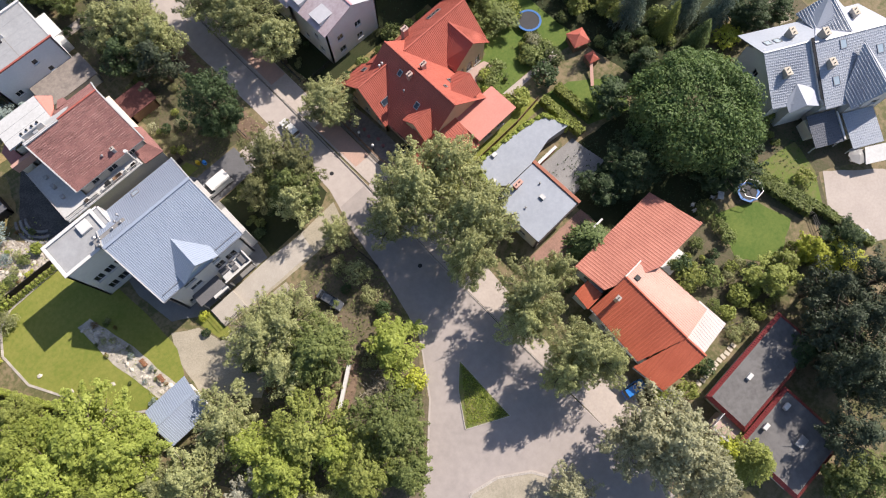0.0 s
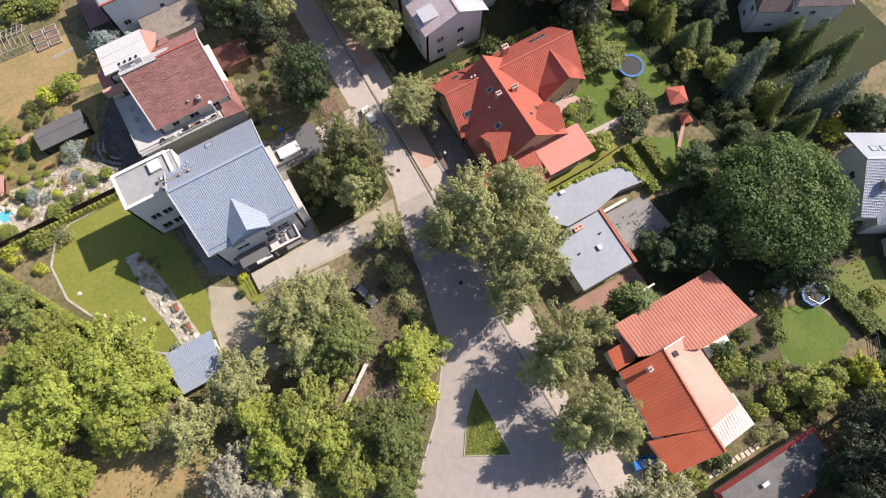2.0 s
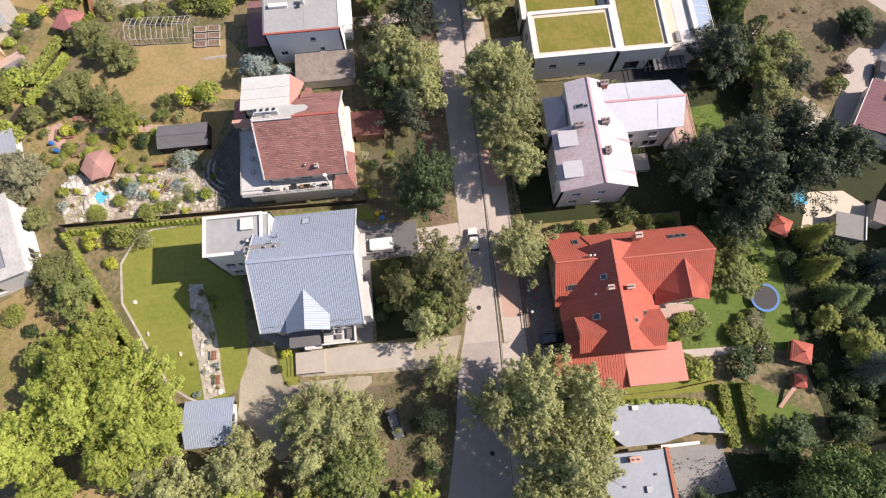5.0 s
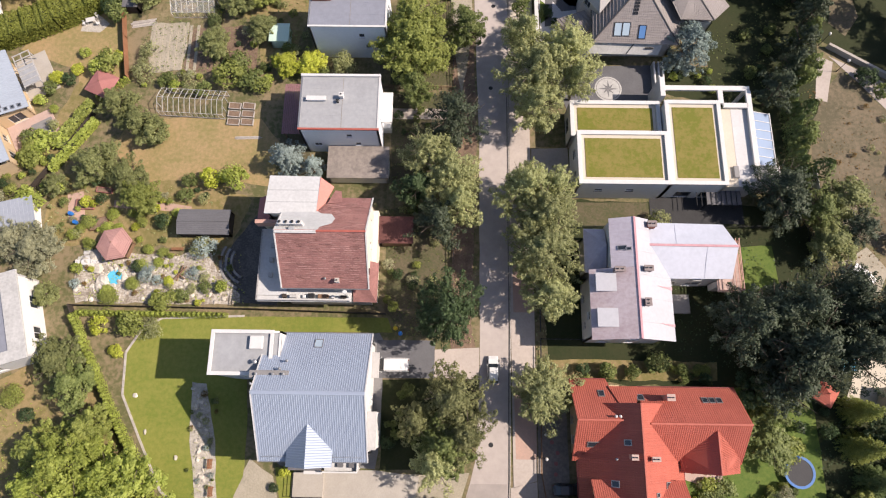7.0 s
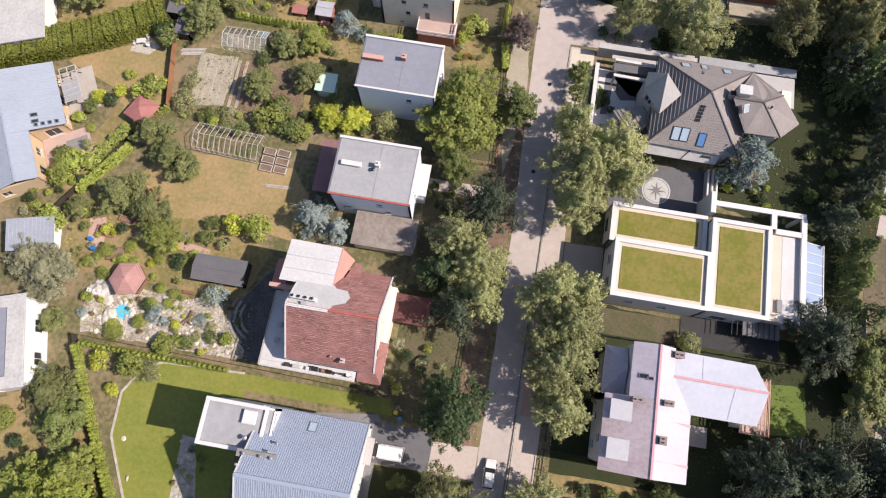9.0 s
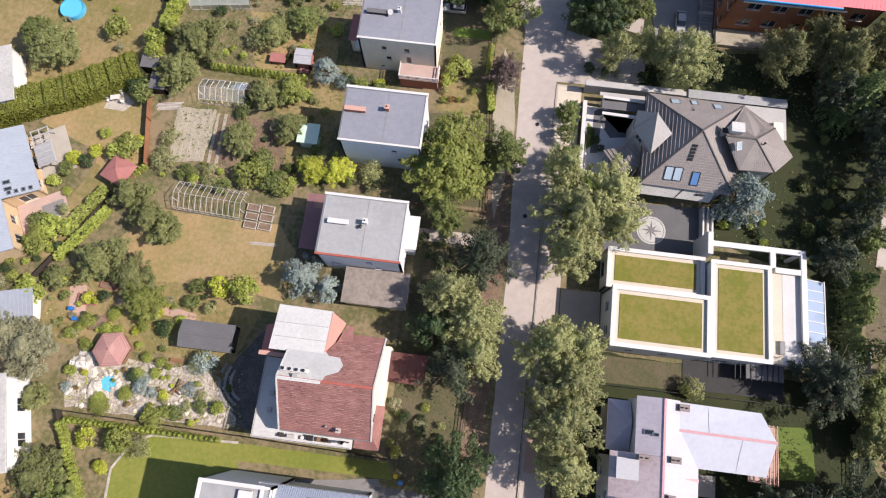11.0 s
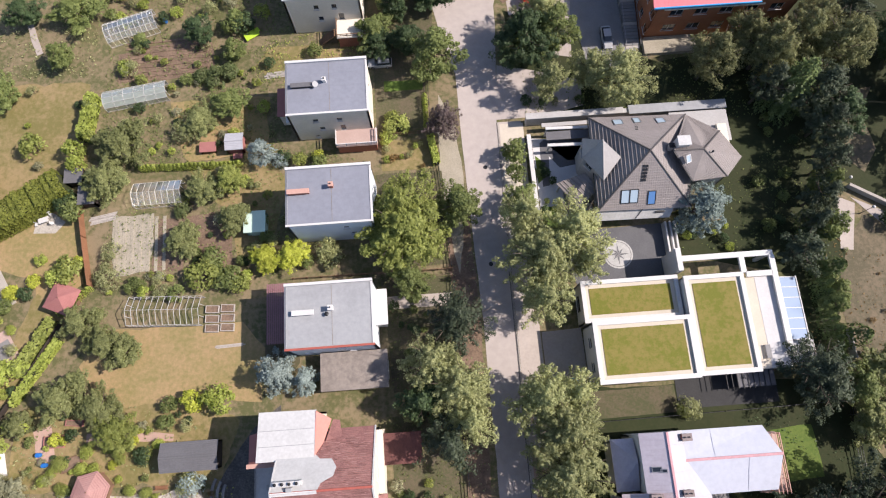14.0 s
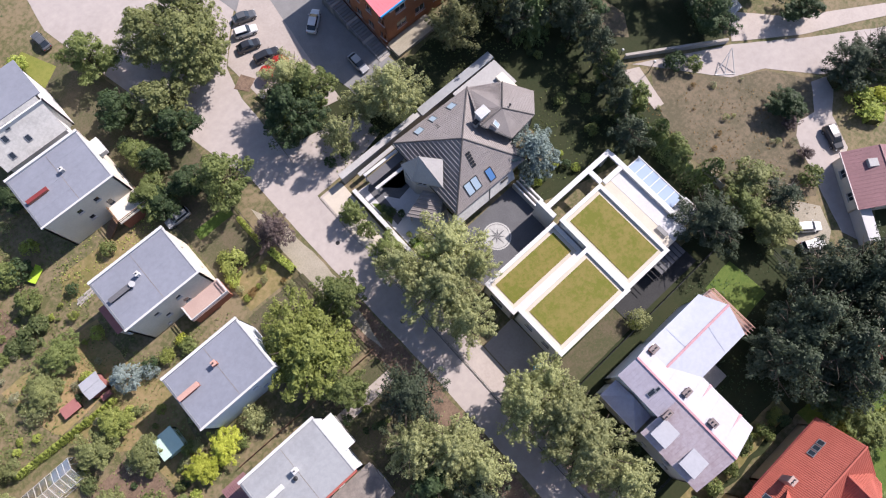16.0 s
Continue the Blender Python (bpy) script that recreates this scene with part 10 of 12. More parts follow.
def car(label, x, y, turn, body, length=4.3, width=1.78, height=1.5, van=False, wagon=False):
    """A parked vehicle, nose along its own +x, with body, glazing, roof, wheels, lamps and mirrors."""
    e = thing("van" if van else "car", label, "van" if van else "car", (x, y, 0.05), turn, local=True)
    L, W, H = length / 2, width / 2, height
    if van:
        part("body", loft([(-L, W * 0.95, W * 0.93, 0.3, H * 0.52), (-L + 0.1, W, W, 0.25, H * 0.55), (L - 1.0, W, W * 0.98, 0.25, H * 0.55), (L - 0.15, W * 0.95, W * 0.85, 0.28, H * 0.45), (L, W * 0.85, W * 0.78, 0.35, H * 0.4)]), body, e, smooth=False)
        part("glazing", loft([(-L + 0.06, W * 0.94, W * 0.86, H * 0.54, H * 0.93), (L - 1.9, W * 0.95, W * 0.86, H * 0.54, H * 0.93), (L - 0.95, W * 0.9, W * 0.7, H * 0.5, H * 0.56)]), M_GLASS, e)
        part("roof", loft([(-L + 0.1, W * 0.92, W * 0.82, H * 0.9, H), (0, W * 0.93, W * 0.84, H * 0.9, H + 0.04), (L - 1.85, W * 0.9, W * 0.78, H * 0.9, H * 0.98)]), body, e)
        for v0, v1 in ((-0.985, -0.94), (0.94, 0.985)):
            part("side_panel", boxes((-L + 0.15, L - 2.2, W * v0, W * v1, H * 0.54, H * 0.92)), body, e)
    else:
        part("body", loft([(-L, W * 0.86, W * 0.8, 0.38, H * 0.55), (-L + 0.15, W * 0.96, W * 0.9, 0.26, H * 0.62), (-L + 0.9, W, W * 0.94, 0.22, H * 0.63), (L - 1.35, W, W * 0.93, 0.22, H * 0.62), (L - 0.35, W * 0.95, W * 0.84, 0.24, H * 0.54), (L, W * 0.8, W * 0.7, 0.36, H * 0.44)]), body, e)
        back = -L + (0.12 if wagon else 0.35)
        part("glazing", loft([(back, W * 0.82, W * 0.7, H * 0.6, H * 0.64), (back + (0.25 if wagon else 0.6), W * 0.86, W * 0.72, H * 0.6, H * 0.95), (0.25, W * 0.88, W * 0.74, H * 0.6, H * 0.96), (L - 1.2, W * 0.84, W * 0.72, H * 0.58, H * 0.62)]), M_GLASS, e)
        part("roof", loft([(back + (0.28 if wagon else 0.66), W * 0.72, W * 0.64, H * 0.94, H * 0.99), (-0.3, W * 0.75, W * 0.68, H * 0.945, H), (0.3, W * 0.72, W * 0.64, H * 0.94, H * 0.985)]), body, e)
    r = 0.32
    for sx in (-L * 0.6, L * 0.62):
        for sy in (-1, 1):
            w = part("wheel", tube(bmesh.new(), (sx, sy * (W - 0.2), r - 0.05), (sx, sy * (W + 0.01), r - 0.05), r, sides=16), M_TYRE, e)
            part("rim", tube(bmesh.new(), (sx, sy * (W + 0.005), r - 0.05), (sx, sy * (W + 0.02), r - 0.05), r * 0.6, sides=12), M_METAL, w)
    for sy in (-1, 1):
        part("headlight", bevelled(boxes((L - 0.22, L - 0.04, sy * W * 0.62 - 0.16, sy * W * 0.62 + 0.16, H * 0.38, H * 0.46)), 0.02), M_LAMP, e)
        part("tail_light", bevelled(boxes((-L - 0.005, -L + 0.08, sy * W * 0.7 - 0.1, sy * W * 0.7 + 0.1, H * 0.42, H * 0.56)), 0.02), M_TAIL, e)
        part("mirror", bevelled(boxes((L - 1.5, L - 1.36, sy * (W + 0.08) - 0.09, sy * (W + 0.08) + 0.09, H * 0.6, H * 0.7)), 0.02), body, e)
    part("number_plate", boxes((-L - 0.012, -L - 0.004, -0.26, 0.26, 0.45, 0.56)), M_TRIM, e)
    return e


car("white van parked on the paved driveway", -0.1, 53.5, 180, P_WHITE, 5.6, 2.05, 2.2, van=True)
car("white hatchback on the grey street", 15.6, 53.0, 90, P_WHITE, 4.2, wagon=True)
car("dark grey saloon parked under trees", 0.5, 25.8, -75, P_GREY, 4.5)
car("bright blue small car beside the orange house", 24.1, -16.8, -13, P_BLUE, 3.8, 1.7, 1.5, wagon=True)
car("silver estate car on the sandy driveway", 68.4, -26.7, -27, P_SILVER, 4.6, wagon=True)
car("black saloon in the tiled forecourt", 26.6, 35.9, 0, P_BLACK, 4.8)
car("white saloon in the car park", 39.2, 152.4, 40, P_WHITE, 4.9, 1.85)
car("black saloon parked by the street", 28.8, 152.6, -12, P_BLACK, 4.7, wagon=True)
car("silver car beside the outdoor stairs", 39.7, 140.6, -90, P_SILVER, 4.4)
car("white car in a parking row", 29.0, 158.9, -20, P_WHITE, 4.2, wagon=True)
car("black car in a parking row", 27.6, 156.2, -16, P_BLACK, 4.2)
car("grey car in a parking row", 30.6, 161.4, -18, P_GREY, 4.3)
car("pale car parked behind the beige house", -0.4, 138.6, 180, P_SILVER, 4.2, wagon=True)
car("white estate car beside the lane", 74.4, 68.7, -38, P_WHITE, 4.5, wagon=True)
car("white small car beside the lane", 72.7, 66.2, -30, P_WHITE, 4.0, wagon=True)
car("black off-road car beside the lane", 90.0, 75.8, -114, P_BLACK, 4.7, 1.9, 1.75, wagon=True)
car("dark car parked at the road fork", 1.0, 181.5, 94, P_GREY, 4.3)


# ---- garden buildings ----
def greenhouse(label, x, y, turn, ln, w, h, bays, arched=False, glazed=True, bar_m=None, pane_m=None):
    e = thing("greenhouse", label, "greenhouse", (x, y, 0.04), turn, local=True)
    bar_m = bar_m or M_WHITEROOF
    prof = [(-w / 2, 0), (-w / 2, h * 0.62), (-w * 0.3, h * 0.9), (0, h), (w * 0.3, h * 0.9), (w / 2, h * 0.62), (w / 2, 0)] if arched else [(-w / 2, 0), (-w / 2, h * 0.62), (0, h), (w / 2, h * 0.62), (w / 2, 0)]
    for i in range(bays + 1):
        bm = bmesh.new()
        xx = -ln / 2 + ln * i / bays
        part("hoop", hoop(bm, xx, prof, 0.07), bar_m, e)
        if glazed and i < bays:
            for (a, b), (c, d) in zip(prof, prof[1:]):
                bm = bmesh.new()
                x0, x1 = xx + 0.05, xx + ln / bays - 0.05
                bm.faces.new([bm.verts.new(p) for p in ((x0, a, b), (x1, a, b), (x1, c, d), (x0, c, d))])
                bmesh.ops.solidify(bm, geom=bm.faces[:], thickness=0.012)
                part("pane", bm, pane_m or M_GHGLASS, e).visible_shadow = False
    for (a, b) in prof[1:-1]:
        part("purlin", bar(bmesh.new(), (-ln / 2, a, b + 0.02), (ln / 2, a, b + 0.02), 0.05, 0.05), bar_m, e)
    for s in (-1, 1):
        part("sill", bar(bmesh.new(), (-ln / 2, s * w / 2, 0.06), (ln / 2, s * w / 2, 0.06), 0.12, 0.14), M_KERB, e)
        part("end_bar", bar(bmesh.new(), (s * ln / 2, -w * 0.2, 0), (s * ln / 2, -w * 0.2, h * 0.9), 0.08), bar_m, e)
        part("end_bar", bar(bmesh.new(), (s * ln / 2, w * 0.2, 0), (s * ln / 2, w * 0.2, h * 0.9), 0.08), bar_m, e)
    return e


greenhouse("long bare greenhouse frame of white metal bars", -35.6, 97.4, -3, 11.2, 4.4, 2.6, 12, glazed=False)
greenhouse("glazed greenhouse with white bars", -37.6, 116.9, 1, 7.8, 3.8, 2.4, 8)
greenhouse("polythene-covered tunnel greenhouse on a parched lawn", -42.3, 135.2, 8, 10.6, 3.2, 2.0, 6, True, bar_m=M_WHITEROOF, pane_m=M_GHFILM)
greenhouse("glazed greenhouse with white bars and a blue barrel", -43.8, 148.6, 16.5, 8.8, 4.0, 2.4, 10, True)


def gazebo(label, x, y, r, sides, h, roof, turn=0):
    e = thing("gazebo", label, "gazebo", (x, y, 0), turn, local=True)
    ring = [(r * math.cos(2 * math.pi * i / sides), r * math.sin(2 * math.pi * i / sides)) for i in range(sides)]
    for i in range(sides):
        a, b = ring[i], ring[(i + 1) % sides]
        roof_face(e, [(*a, h * 0.66), (*b, h * 0.66), (0, 0, h)], roof, "shingle", 0.08)
        part("post", bar(bmesh.new(), (a[0] * 0.86, a[1] * 0.86, 0), (a[0] * 0.86, a[1] * 0.86, h * 0.66), 0.14), M_WOOD, e)
        part("half_wall", bar(bmesh.new(), (a[0] * 0.84, a[1] * 0.84, 0.5), (b[0] * 0.84, b[1] * 0.84, 0.5), 0.06, 0.9), M_WOOD, e)
    part("finial", tube(bmesh.new(), (0, 0, h), (0, 0, h + 0.3), 0.08, 0.02), M_WOOD, e)
    return e


gazebo("six-sided wooden gazebo with a faded red roof", -44.8, 71.9, 2.9, 6, 3.1, M_REDSTONE, 12)
gazebo("square wooden gazebo with a brick-red roof", -51.3, 100.4, 3.1, 4, 3.0, M_PINKTILE, 21)
gazebo("small red-roofed garden hut", 63.3, 29.8, 2.3, 4, 2.8, M_TERRA, 25)
gazebo("small red-roofed play house", 62.2, 25.6, 1.4, 4, 2.4, M_TERRA, 30)
gazebo("red-roofed garden hut beside a villa", 65.2, 50.0, 2.2, 4, 2.8, M_TERRA, 10)
slide = thing("slide", "pale pink plastic slide on a play house", "slide", (60.6, 23.6, 0))
part("chute", prism(bmesh.new(), [(61.8, 24.9, 1.3), (61.3, 25.2, 1.3), (58.6, 22.2, 0.25), (59.1, 21.9, 0.25)], 0.06), M_SALMON, slide)
part("support", bar(bmesh.new(), (60.2, 23.5, 0), (60.2, 23.5, 0.75), 0.08), M_METAL, slide)


def shed_at(label, x0, x1, y0, y1, h, roof, wallm, ridge=0.6, name="shed"):
    e = thing(name, label, "shed", ((x0 + x1) / 2, (y0 + y1) / 2, 0))
    walls(e, x0 + 0.15, x1 - 0.15, y0 + 0.15, y1 - 0.15, 0, h, wallm)
    if ridge:
        gable(e, x0, x1, y0, y1, h, h + ridge, "x", roof, "shingle")
    else:
        part("flat_roof", bevelled(boxes((x0, x1, y0, y1, h, h + 0.12)), 0.02), roof, e)
    return e


shed_at("charcoal-roofed garden shed among rocks", -35.0, -26.6, 73.6, 77.8, 2.2, M_BLACKROOF, M_DARKWOOD)
shed_at("mint-green sheet-roofed garden shed", -23.3, -19.8, 108.8, 112.4, 2.2, M_MINT, M_MINT, 0.0)
shed_at("dark felt-roofed tool shed", -52.6, -49.6, 119.4, 122.0, 2.1, M_BLACKROOF, M_DARKWOOD, 0.0)
shed_at("dark felt-roofed log store", -50.2, -47.4, 115.6, 118.8, 2.0, M_BLACKROOF, M_DARKWOOD, 0.0)
shed_at("pinkish felt-roofed summer shed", -26.6, -23.6, 123.4, 126.4, 2.0, M_SILVER, M_PINKTILE, 0.4)
shed_at("low reddish garden bench store", -31.2, -28.4, 123.8, 125.6, 0.9, M_PINKTILE, M_WOOD, 0.0)
shed_at("white-walled outbuilding near a silver tree", -34, -28, 4.0, 8.6, 2.4, M_BLUEROOF, M_WHITE, 0.8)

# ---- pools, trampolines, play things ----
def round_pool(label, x, y, r, h):
    e = thing("pool", label, "pool", (x, y, 0.03), local=True)
    bm = bmesh.new()
    k = 32
    for a, b, z0, z1 in ((r, r - 0.12, 0, h),):
        vs = [[bm.verts.new((q * math.cos(2 * math.pi * i / k), q * math.sin(2 * math.pi * i / k), z)) for i in range(k)] for q, z in ((a, z0), (a, z1), (b, z1), (b, z0))]
        for p, q in zip(vs, vs[1:]):
            for i in range(k):
                bm.faces.new((p[i], p[(i + 1) % k], q[(i + 1) % k], q[i]))
    part("wall", bm, M_POOLBLUE, e)
    part("water", disc(bmesh.new(), (0, 0, h * 0.8), r - 0.13, 0.05, k), M_WATER, e)
    part("ladder", boxes((-0.25, -0.2, -r - 0.4, -r + 0.1, 0, h + 0.4), (0.2, 0.25, -r - 0.4, -r + 0.1, 0, h + 0.4), (-0.2, 0.2, -r - 0.3, -r - 0.2, 0.4, 0.45)), M_METAL, e)


round_pool("round bright blue garden pool on a lawn", -68.4, 130.2, 2.1, 0.9)


def trampoline(label, x, y, r, net=False, sides=24):
    e = thing("trampoline", label, "trampoline", (x, y, 0.03), local=True)
    bm = bmesh.new()
    vs = [[bm.verts.new((q * math.cos(2 * math.pi * i / sides), q * math.sin(2 * math.pi * i / sides), z)) for i in range(sides)] for q, z in ((r, 0.82), (r, 0.9), (r - 0.38, 0.9), (r - 0.38, 0.84))]
    for p, q in zip(vs, vs[1:]):
        for i in range(sides):
            bm.faces.new((p[i], p[(i + 1) % sides], q[(i + 1) % sides], q[i]))
    part("pad", bm, M_TRAMPBLUE, e)
    part("mat", disc(bmesh.new(), (0, 0, 0.85), r - 0.4, 0.03, sides), M_MESHBLACK, e)
    for i in range(6):
        a = 2 * math.pi * i / 6
        c, s_ = math.cos(a) * (r - 0.1), math.sin(a) * (r - 0.1)
        part("leg", tube(bmesh.new(), (c, s_, 0), (c, s_, 2.3 if net else 0.82), 0.04, sides=6), M_METAL, e)
    if net:
        bm = bmesh.new()
        for i in range(6):
            a, b = 2 * math.pi * i / 6, 2 * math.pi * (i + 1) / 6
            bar(bm, ((r - 0.1) * math.cos(a), (r - 0.1) * math.sin(a), 2.3), ((r - 0.1) * math.cos(b), (r - 0.1) * math.sin(b), 2.3), 0.07)
        part("top_ring", bm, M_METAL, e)
    return e


trampoline("round trampoline with a blue rim on the lawn", 60.3, 38.8, 2.3)
trampoline("netted trampoline with dark mat and pale frame", 61.9, -9.4, 1.9, True, 8)

pond = thing("garden_pond", "small turquoise pond edged by pale rocks", "pond", (-44.9, 66.9, 0))
part("water", disc(bmesh.new(), (-44.9, 66.9, 0.12), 1.25, 0.06, 14), M_WATER, pond)
ROCK = []
for i in range(5):
    bm = bmesh.new()
    bmesh.ops.create_icosphere(bm, subdivisions=2, radius=1.0)
    for v in bm.verts:
        v.co += noise.noise_vector(v.co * 1.1 + Vector((i * 5, 0, 0))) * 0.45
        v.co.z *= 0.6
    me = mesh_of(bm, "rock")
    me.materials.append(M_STONE)
    ROCK.append(me)


def rock(x, y, s, parent=None, group="rock garden stones"):
    ob = new("rock", ROCK[FEEL.randrange(5)])
    ob.location, ob.rotation_euler, ob.scale = (x, y, s * 0.2), (0, 0, FEEL.uniform(0, 6.3)), (s, s * FEEL.uniform(0.6, 1), s * FEEL.uniform(0.6, 1))
    return tagged(ob, "pale weathered garden rock in a stony bed", "rock", group)


for i in range(120):
    x, y = FEEL.uniform(-51, -26), FEEL.uniform(62.9, 70.6)
    rock(x, y, FEEL.uniform(0.15, 0.45))
for i in range(12):
    a = 2 * math.pi * i / 12
    rock(-44.9 + 1.5 * math.cos(a), 66.9 + 1.4 * math.sin(a), FEEL.uniform(0.3, 0.5))
for x, y, s_ in ((-49.6, 69.2, 1.3), (-48.6, 70.4, 1.0), (-47.8, 68.2, 0.9), (-46.6, 66.2, 1.0), (-47.2, 65.2, 0.8)):
    rock(x, y, s_)
area("rock_bed", [(-30.6, 50.6), (-28.3, 50.4), (-26.6, 44), (-25.6, 38), (-24.8, 33.2), (-28.0, 32.0), (-28.7, 36), (-30.0, 42)], 0.07, M_STONE, "long pale gravel rock bed in the lawn", "rock garden", 0.3, 1.0)
for i in range(46):
    t = FEEL.random()
    rock(-29.4 + 3.0 * t + FEEL.uniform(-1, 1), 50 - 17 * t, FEEL.uniform(0.2, 0.5), group="lawn rock bed")
edge = [(-23.5, 60.9), (-36.4, 60.4), (-39.2, 59), (-41.4, 55), (-41.0, 48.6), (-37.4, 42), (-33.4, 34.9), (-30.5, 32.8), (-27, 31)]
lawn_edge = thing("lawn_edging", "curved pale stone edging round the lawn", "edging", (-40, 50, 0), kind="structure")
for p, q in zip(edge, edge[1:]):
    p, q = Vector((*p, 0.06)), Vector((*q, 0.06))
    k = max(1, round((q - p).length / 1.1))
    for i in range(k):
        part("edging_stone", bar(bmesh.new(), p + (q - p) * (i + 0.02) / k, p + (q - p) * (i + 0.98) / k, 0.34, 0.1), M_KERB, lawn_edge)


# curved stone steps in the dark yard
steps = thing("curved_steps", "curved dark stone steps beside a rock garden", "stairs", (-24, 69.6, 0))
for r_, h_ in ((3.0, 0.5), (3.9, 0.35), (4.8, 0.2)):
    for i in range(9):
        a = radians(150 + i * 11)
        b = radians(150 + (i + 0.94) * 11)
        part("step_stone", bar(bmesh.new(), (-23.4 + r_ * math.cos(a), 69.8 + r_ * math.sin(a), h_ / 2), (-23.4 + r_ * math.cos(b), 69.8 + r_ * math.sin(b), h_ / 2), 0.4, h_), M_GREYPAVE, steps)
slabs = thing("stone_slabs", "white stone slabs laid in a rock garden", "paving", (-49, 70, 0.05))
for x, y, w, d in ((-50.6, 69.6, 1.5, 1.2), (-48.9, 69.8, 1.6, 1.3), (-49.9, 71.1, 1.4, 1.0), (-48.2, 68.4, 1.1, 1.0)):
    part("slab", bevelled(boxes((x - w / 2, x + w / 2, y - d / 2, y + d / 2, 0.05, 0.16)), 0.03), M_WHITEROOF, slabs)
logs = thing("log_frame", "leaning brown log frame in a rock garden", "logs", (-34.2, 67.5, 0.05))
for a, b in (((-35.4, 66.6, 0.2), (-33.2, 68.6, 0.9)), ((-35.2, 67.8, 0.2), (-33.4, 66.6, 0.7)), ((-34.9, 66.4, 0.15), (-34.0, 68.9, 0.5))):
    part("log", tube(bmesh.new(), a, b, 0.12, 0.1, 8), M_WOOD, logs)
brick_path = area("garden_path", [(-47, 80), (-37, 79.4), (-34, 79), (-34, 78), (-38, 78.2), (-47, 78.6)], 0.06, M_PAVERED, "reddish brick garden path", "path", 0.3)
brick_path = area("garden_path", [(-55, 80.8), (-52.4, 81.6), (-51.4, 76.6), (-54, 76)], 0.055, M_PAVERED, "reddish brick garden path", "path", 0.3)


# ---- fences and hedges ----
def fence(label, pts, h, material, style="board", gap=2.2, name="fence", z=0.0):
    """Posts with boards, rails or a solid panel between them."""
    e = thing(name, label, "fence", (*pts[0], z))
    for p, q in zip(pts, pts[1:]):
        p, q = Vector((*p, z)), Vector((*q, z))
        k = max(1, round((q - p).length / gap))
        for i in range(k + 1):
            c = p + (q - p) * i / k
            part("post", bar(bmesh.new(), c, c + Vector((0, 0, h + 0.08)), 0.12), material, e)
            if i < k:
                d = p + (q - p) * (i + 1) / k
                if style == "panel":
                    part("panel", bar(bmesh.new(), c + Vector((0, 0, h * 0.5)), d + Vector((0, 0, h * 0.5)), 0.06, h * 0.96), material, e)
                else:
                    for t in ((0.25, 0.6, 0.95) if style == "rail" else (0.15, 0.42, 0.69, 0.95)):
                        part("board", bar(bmesh.new(), c + Vector((0, 0, h * t)), d + Vector((0, 0, h * t)), 0.05, 0.1 if style == "rail" else h * 0.2), material, e)
    return e


fence("dark board fence between two gardens", [(-50.8, 62.2), (-22.6, 61.9), (-1.2, 61.4)], 1.5, M_DARKWOOD, "panel", 2.4)
fence("dark board fence behind a clipped thuja row", [(-50.9, 62.1), (-48.6, 57), (-42.6, 46.8), (-35.0, 34.6)], 1.6, M_DARKWOOD, "panel", 2.4)
fence("rust-brown wooden fence between gardens", [(-50.4, 116), (-49.4, 110.5), (-47.8, 102.4)], 1.7, M_ORANGEWOOD, "panel", 2.0)
fence("dark brown fence along a garden strip", [(-52.0, 96.6), (-55.0, 91.2), (-58.6, 85.2), (-64, 76.5)], 1.3, M_DARKWOOD, "panel", 2.2)
fence("dark metal street fence of a front garden", [(9.2, 57.2), (9.4, 80.6)], 1.3, M_DARKMETAL, "rail", 2.4)
fence("dark metal street fence of a front garden", [(9.3, 82.2), (9.5, 100)], 1.3, M_DARKMETAL, "rail", 2.4)
fence("dark metal street fence of a front garden", [(9.3, 101.4), (8.4, 118), (7.4, 124.6)], 1.3, M_DARKMETAL, "rail", 2.4)
fence("dark metal street fence of a front garden", [(7.6, 125.6), (7.6, 142)], 1.3, M_DARKMETAL, "rail", 2.4)
fence("wooden fence between two back yards", [(9.3, 101), (-16, 101.2)], 1.2, M_WOOD, "rail", 2.4)
fence("wooden fence between two back yards", [(7.6, 125), (-1, 124.8)], 1.2, M_WOOD, "rail", 2.4)
fence("dark metal street fence beside the pavement", [(22.9, 52), (23.0, 57.8), (30, 57.8)], 1.2, M_DARKMETAL, "rail", 2.4)
fence("dark metal street fence beside the pavement", [(23.0, 59), (23.2, 76.2), (28, 76.2)], 1.2, M_DARKMETAL, "rail", 2.4)
fence("dark fence with pale post caps", [(27, 76.0), (48, 76.2), (66, 76.4)], 1.4, M_DARKMETAL, "rail", 2.6)
fence("dark boundary fence below tall pines", [(67.2, 76.4), (66.8, 70), (66.5, 60)], 1.6, M_DARKMETAL, "rail", 2.4)
fence("brown wooden fence of the tiled house", [(22.8, 50.6), (22.6, 38), (24.6, 26)], 1.2, M_WOOD, "rail", 2.4)
fence("brown wooden fence beside a garden strip", [(25, 26.2), (44, 26.4), (50, 27)], 1.2, M_WOOD, "board", 2.4)
fence("dark garden fence below an orange-roofed house", [(41, -20.6), (49, -24.4), (56, -21)], 1.2, M_DARKMETAL, "rail", 2.4)
fence("dark garden fence beside a clipped hedge", [(64.2, -6), (66.4, -19.4), (62, -26)], 1.3, M_DARKMETAL, "rail", 2.4)
fence("dark fence of a shaded drive", [(4, 32), (9, 30), (9.6, 24.6)], 1.4, M_DARKWOOD, "rail", 2.2)
hedge([(-80, 106), (-72, 109.6), (-62, 114), (-52.6, 119.6)], 4.6, 3.4, L_HEDGE, "tall broad yellow-green garden hedge", step=0.16)
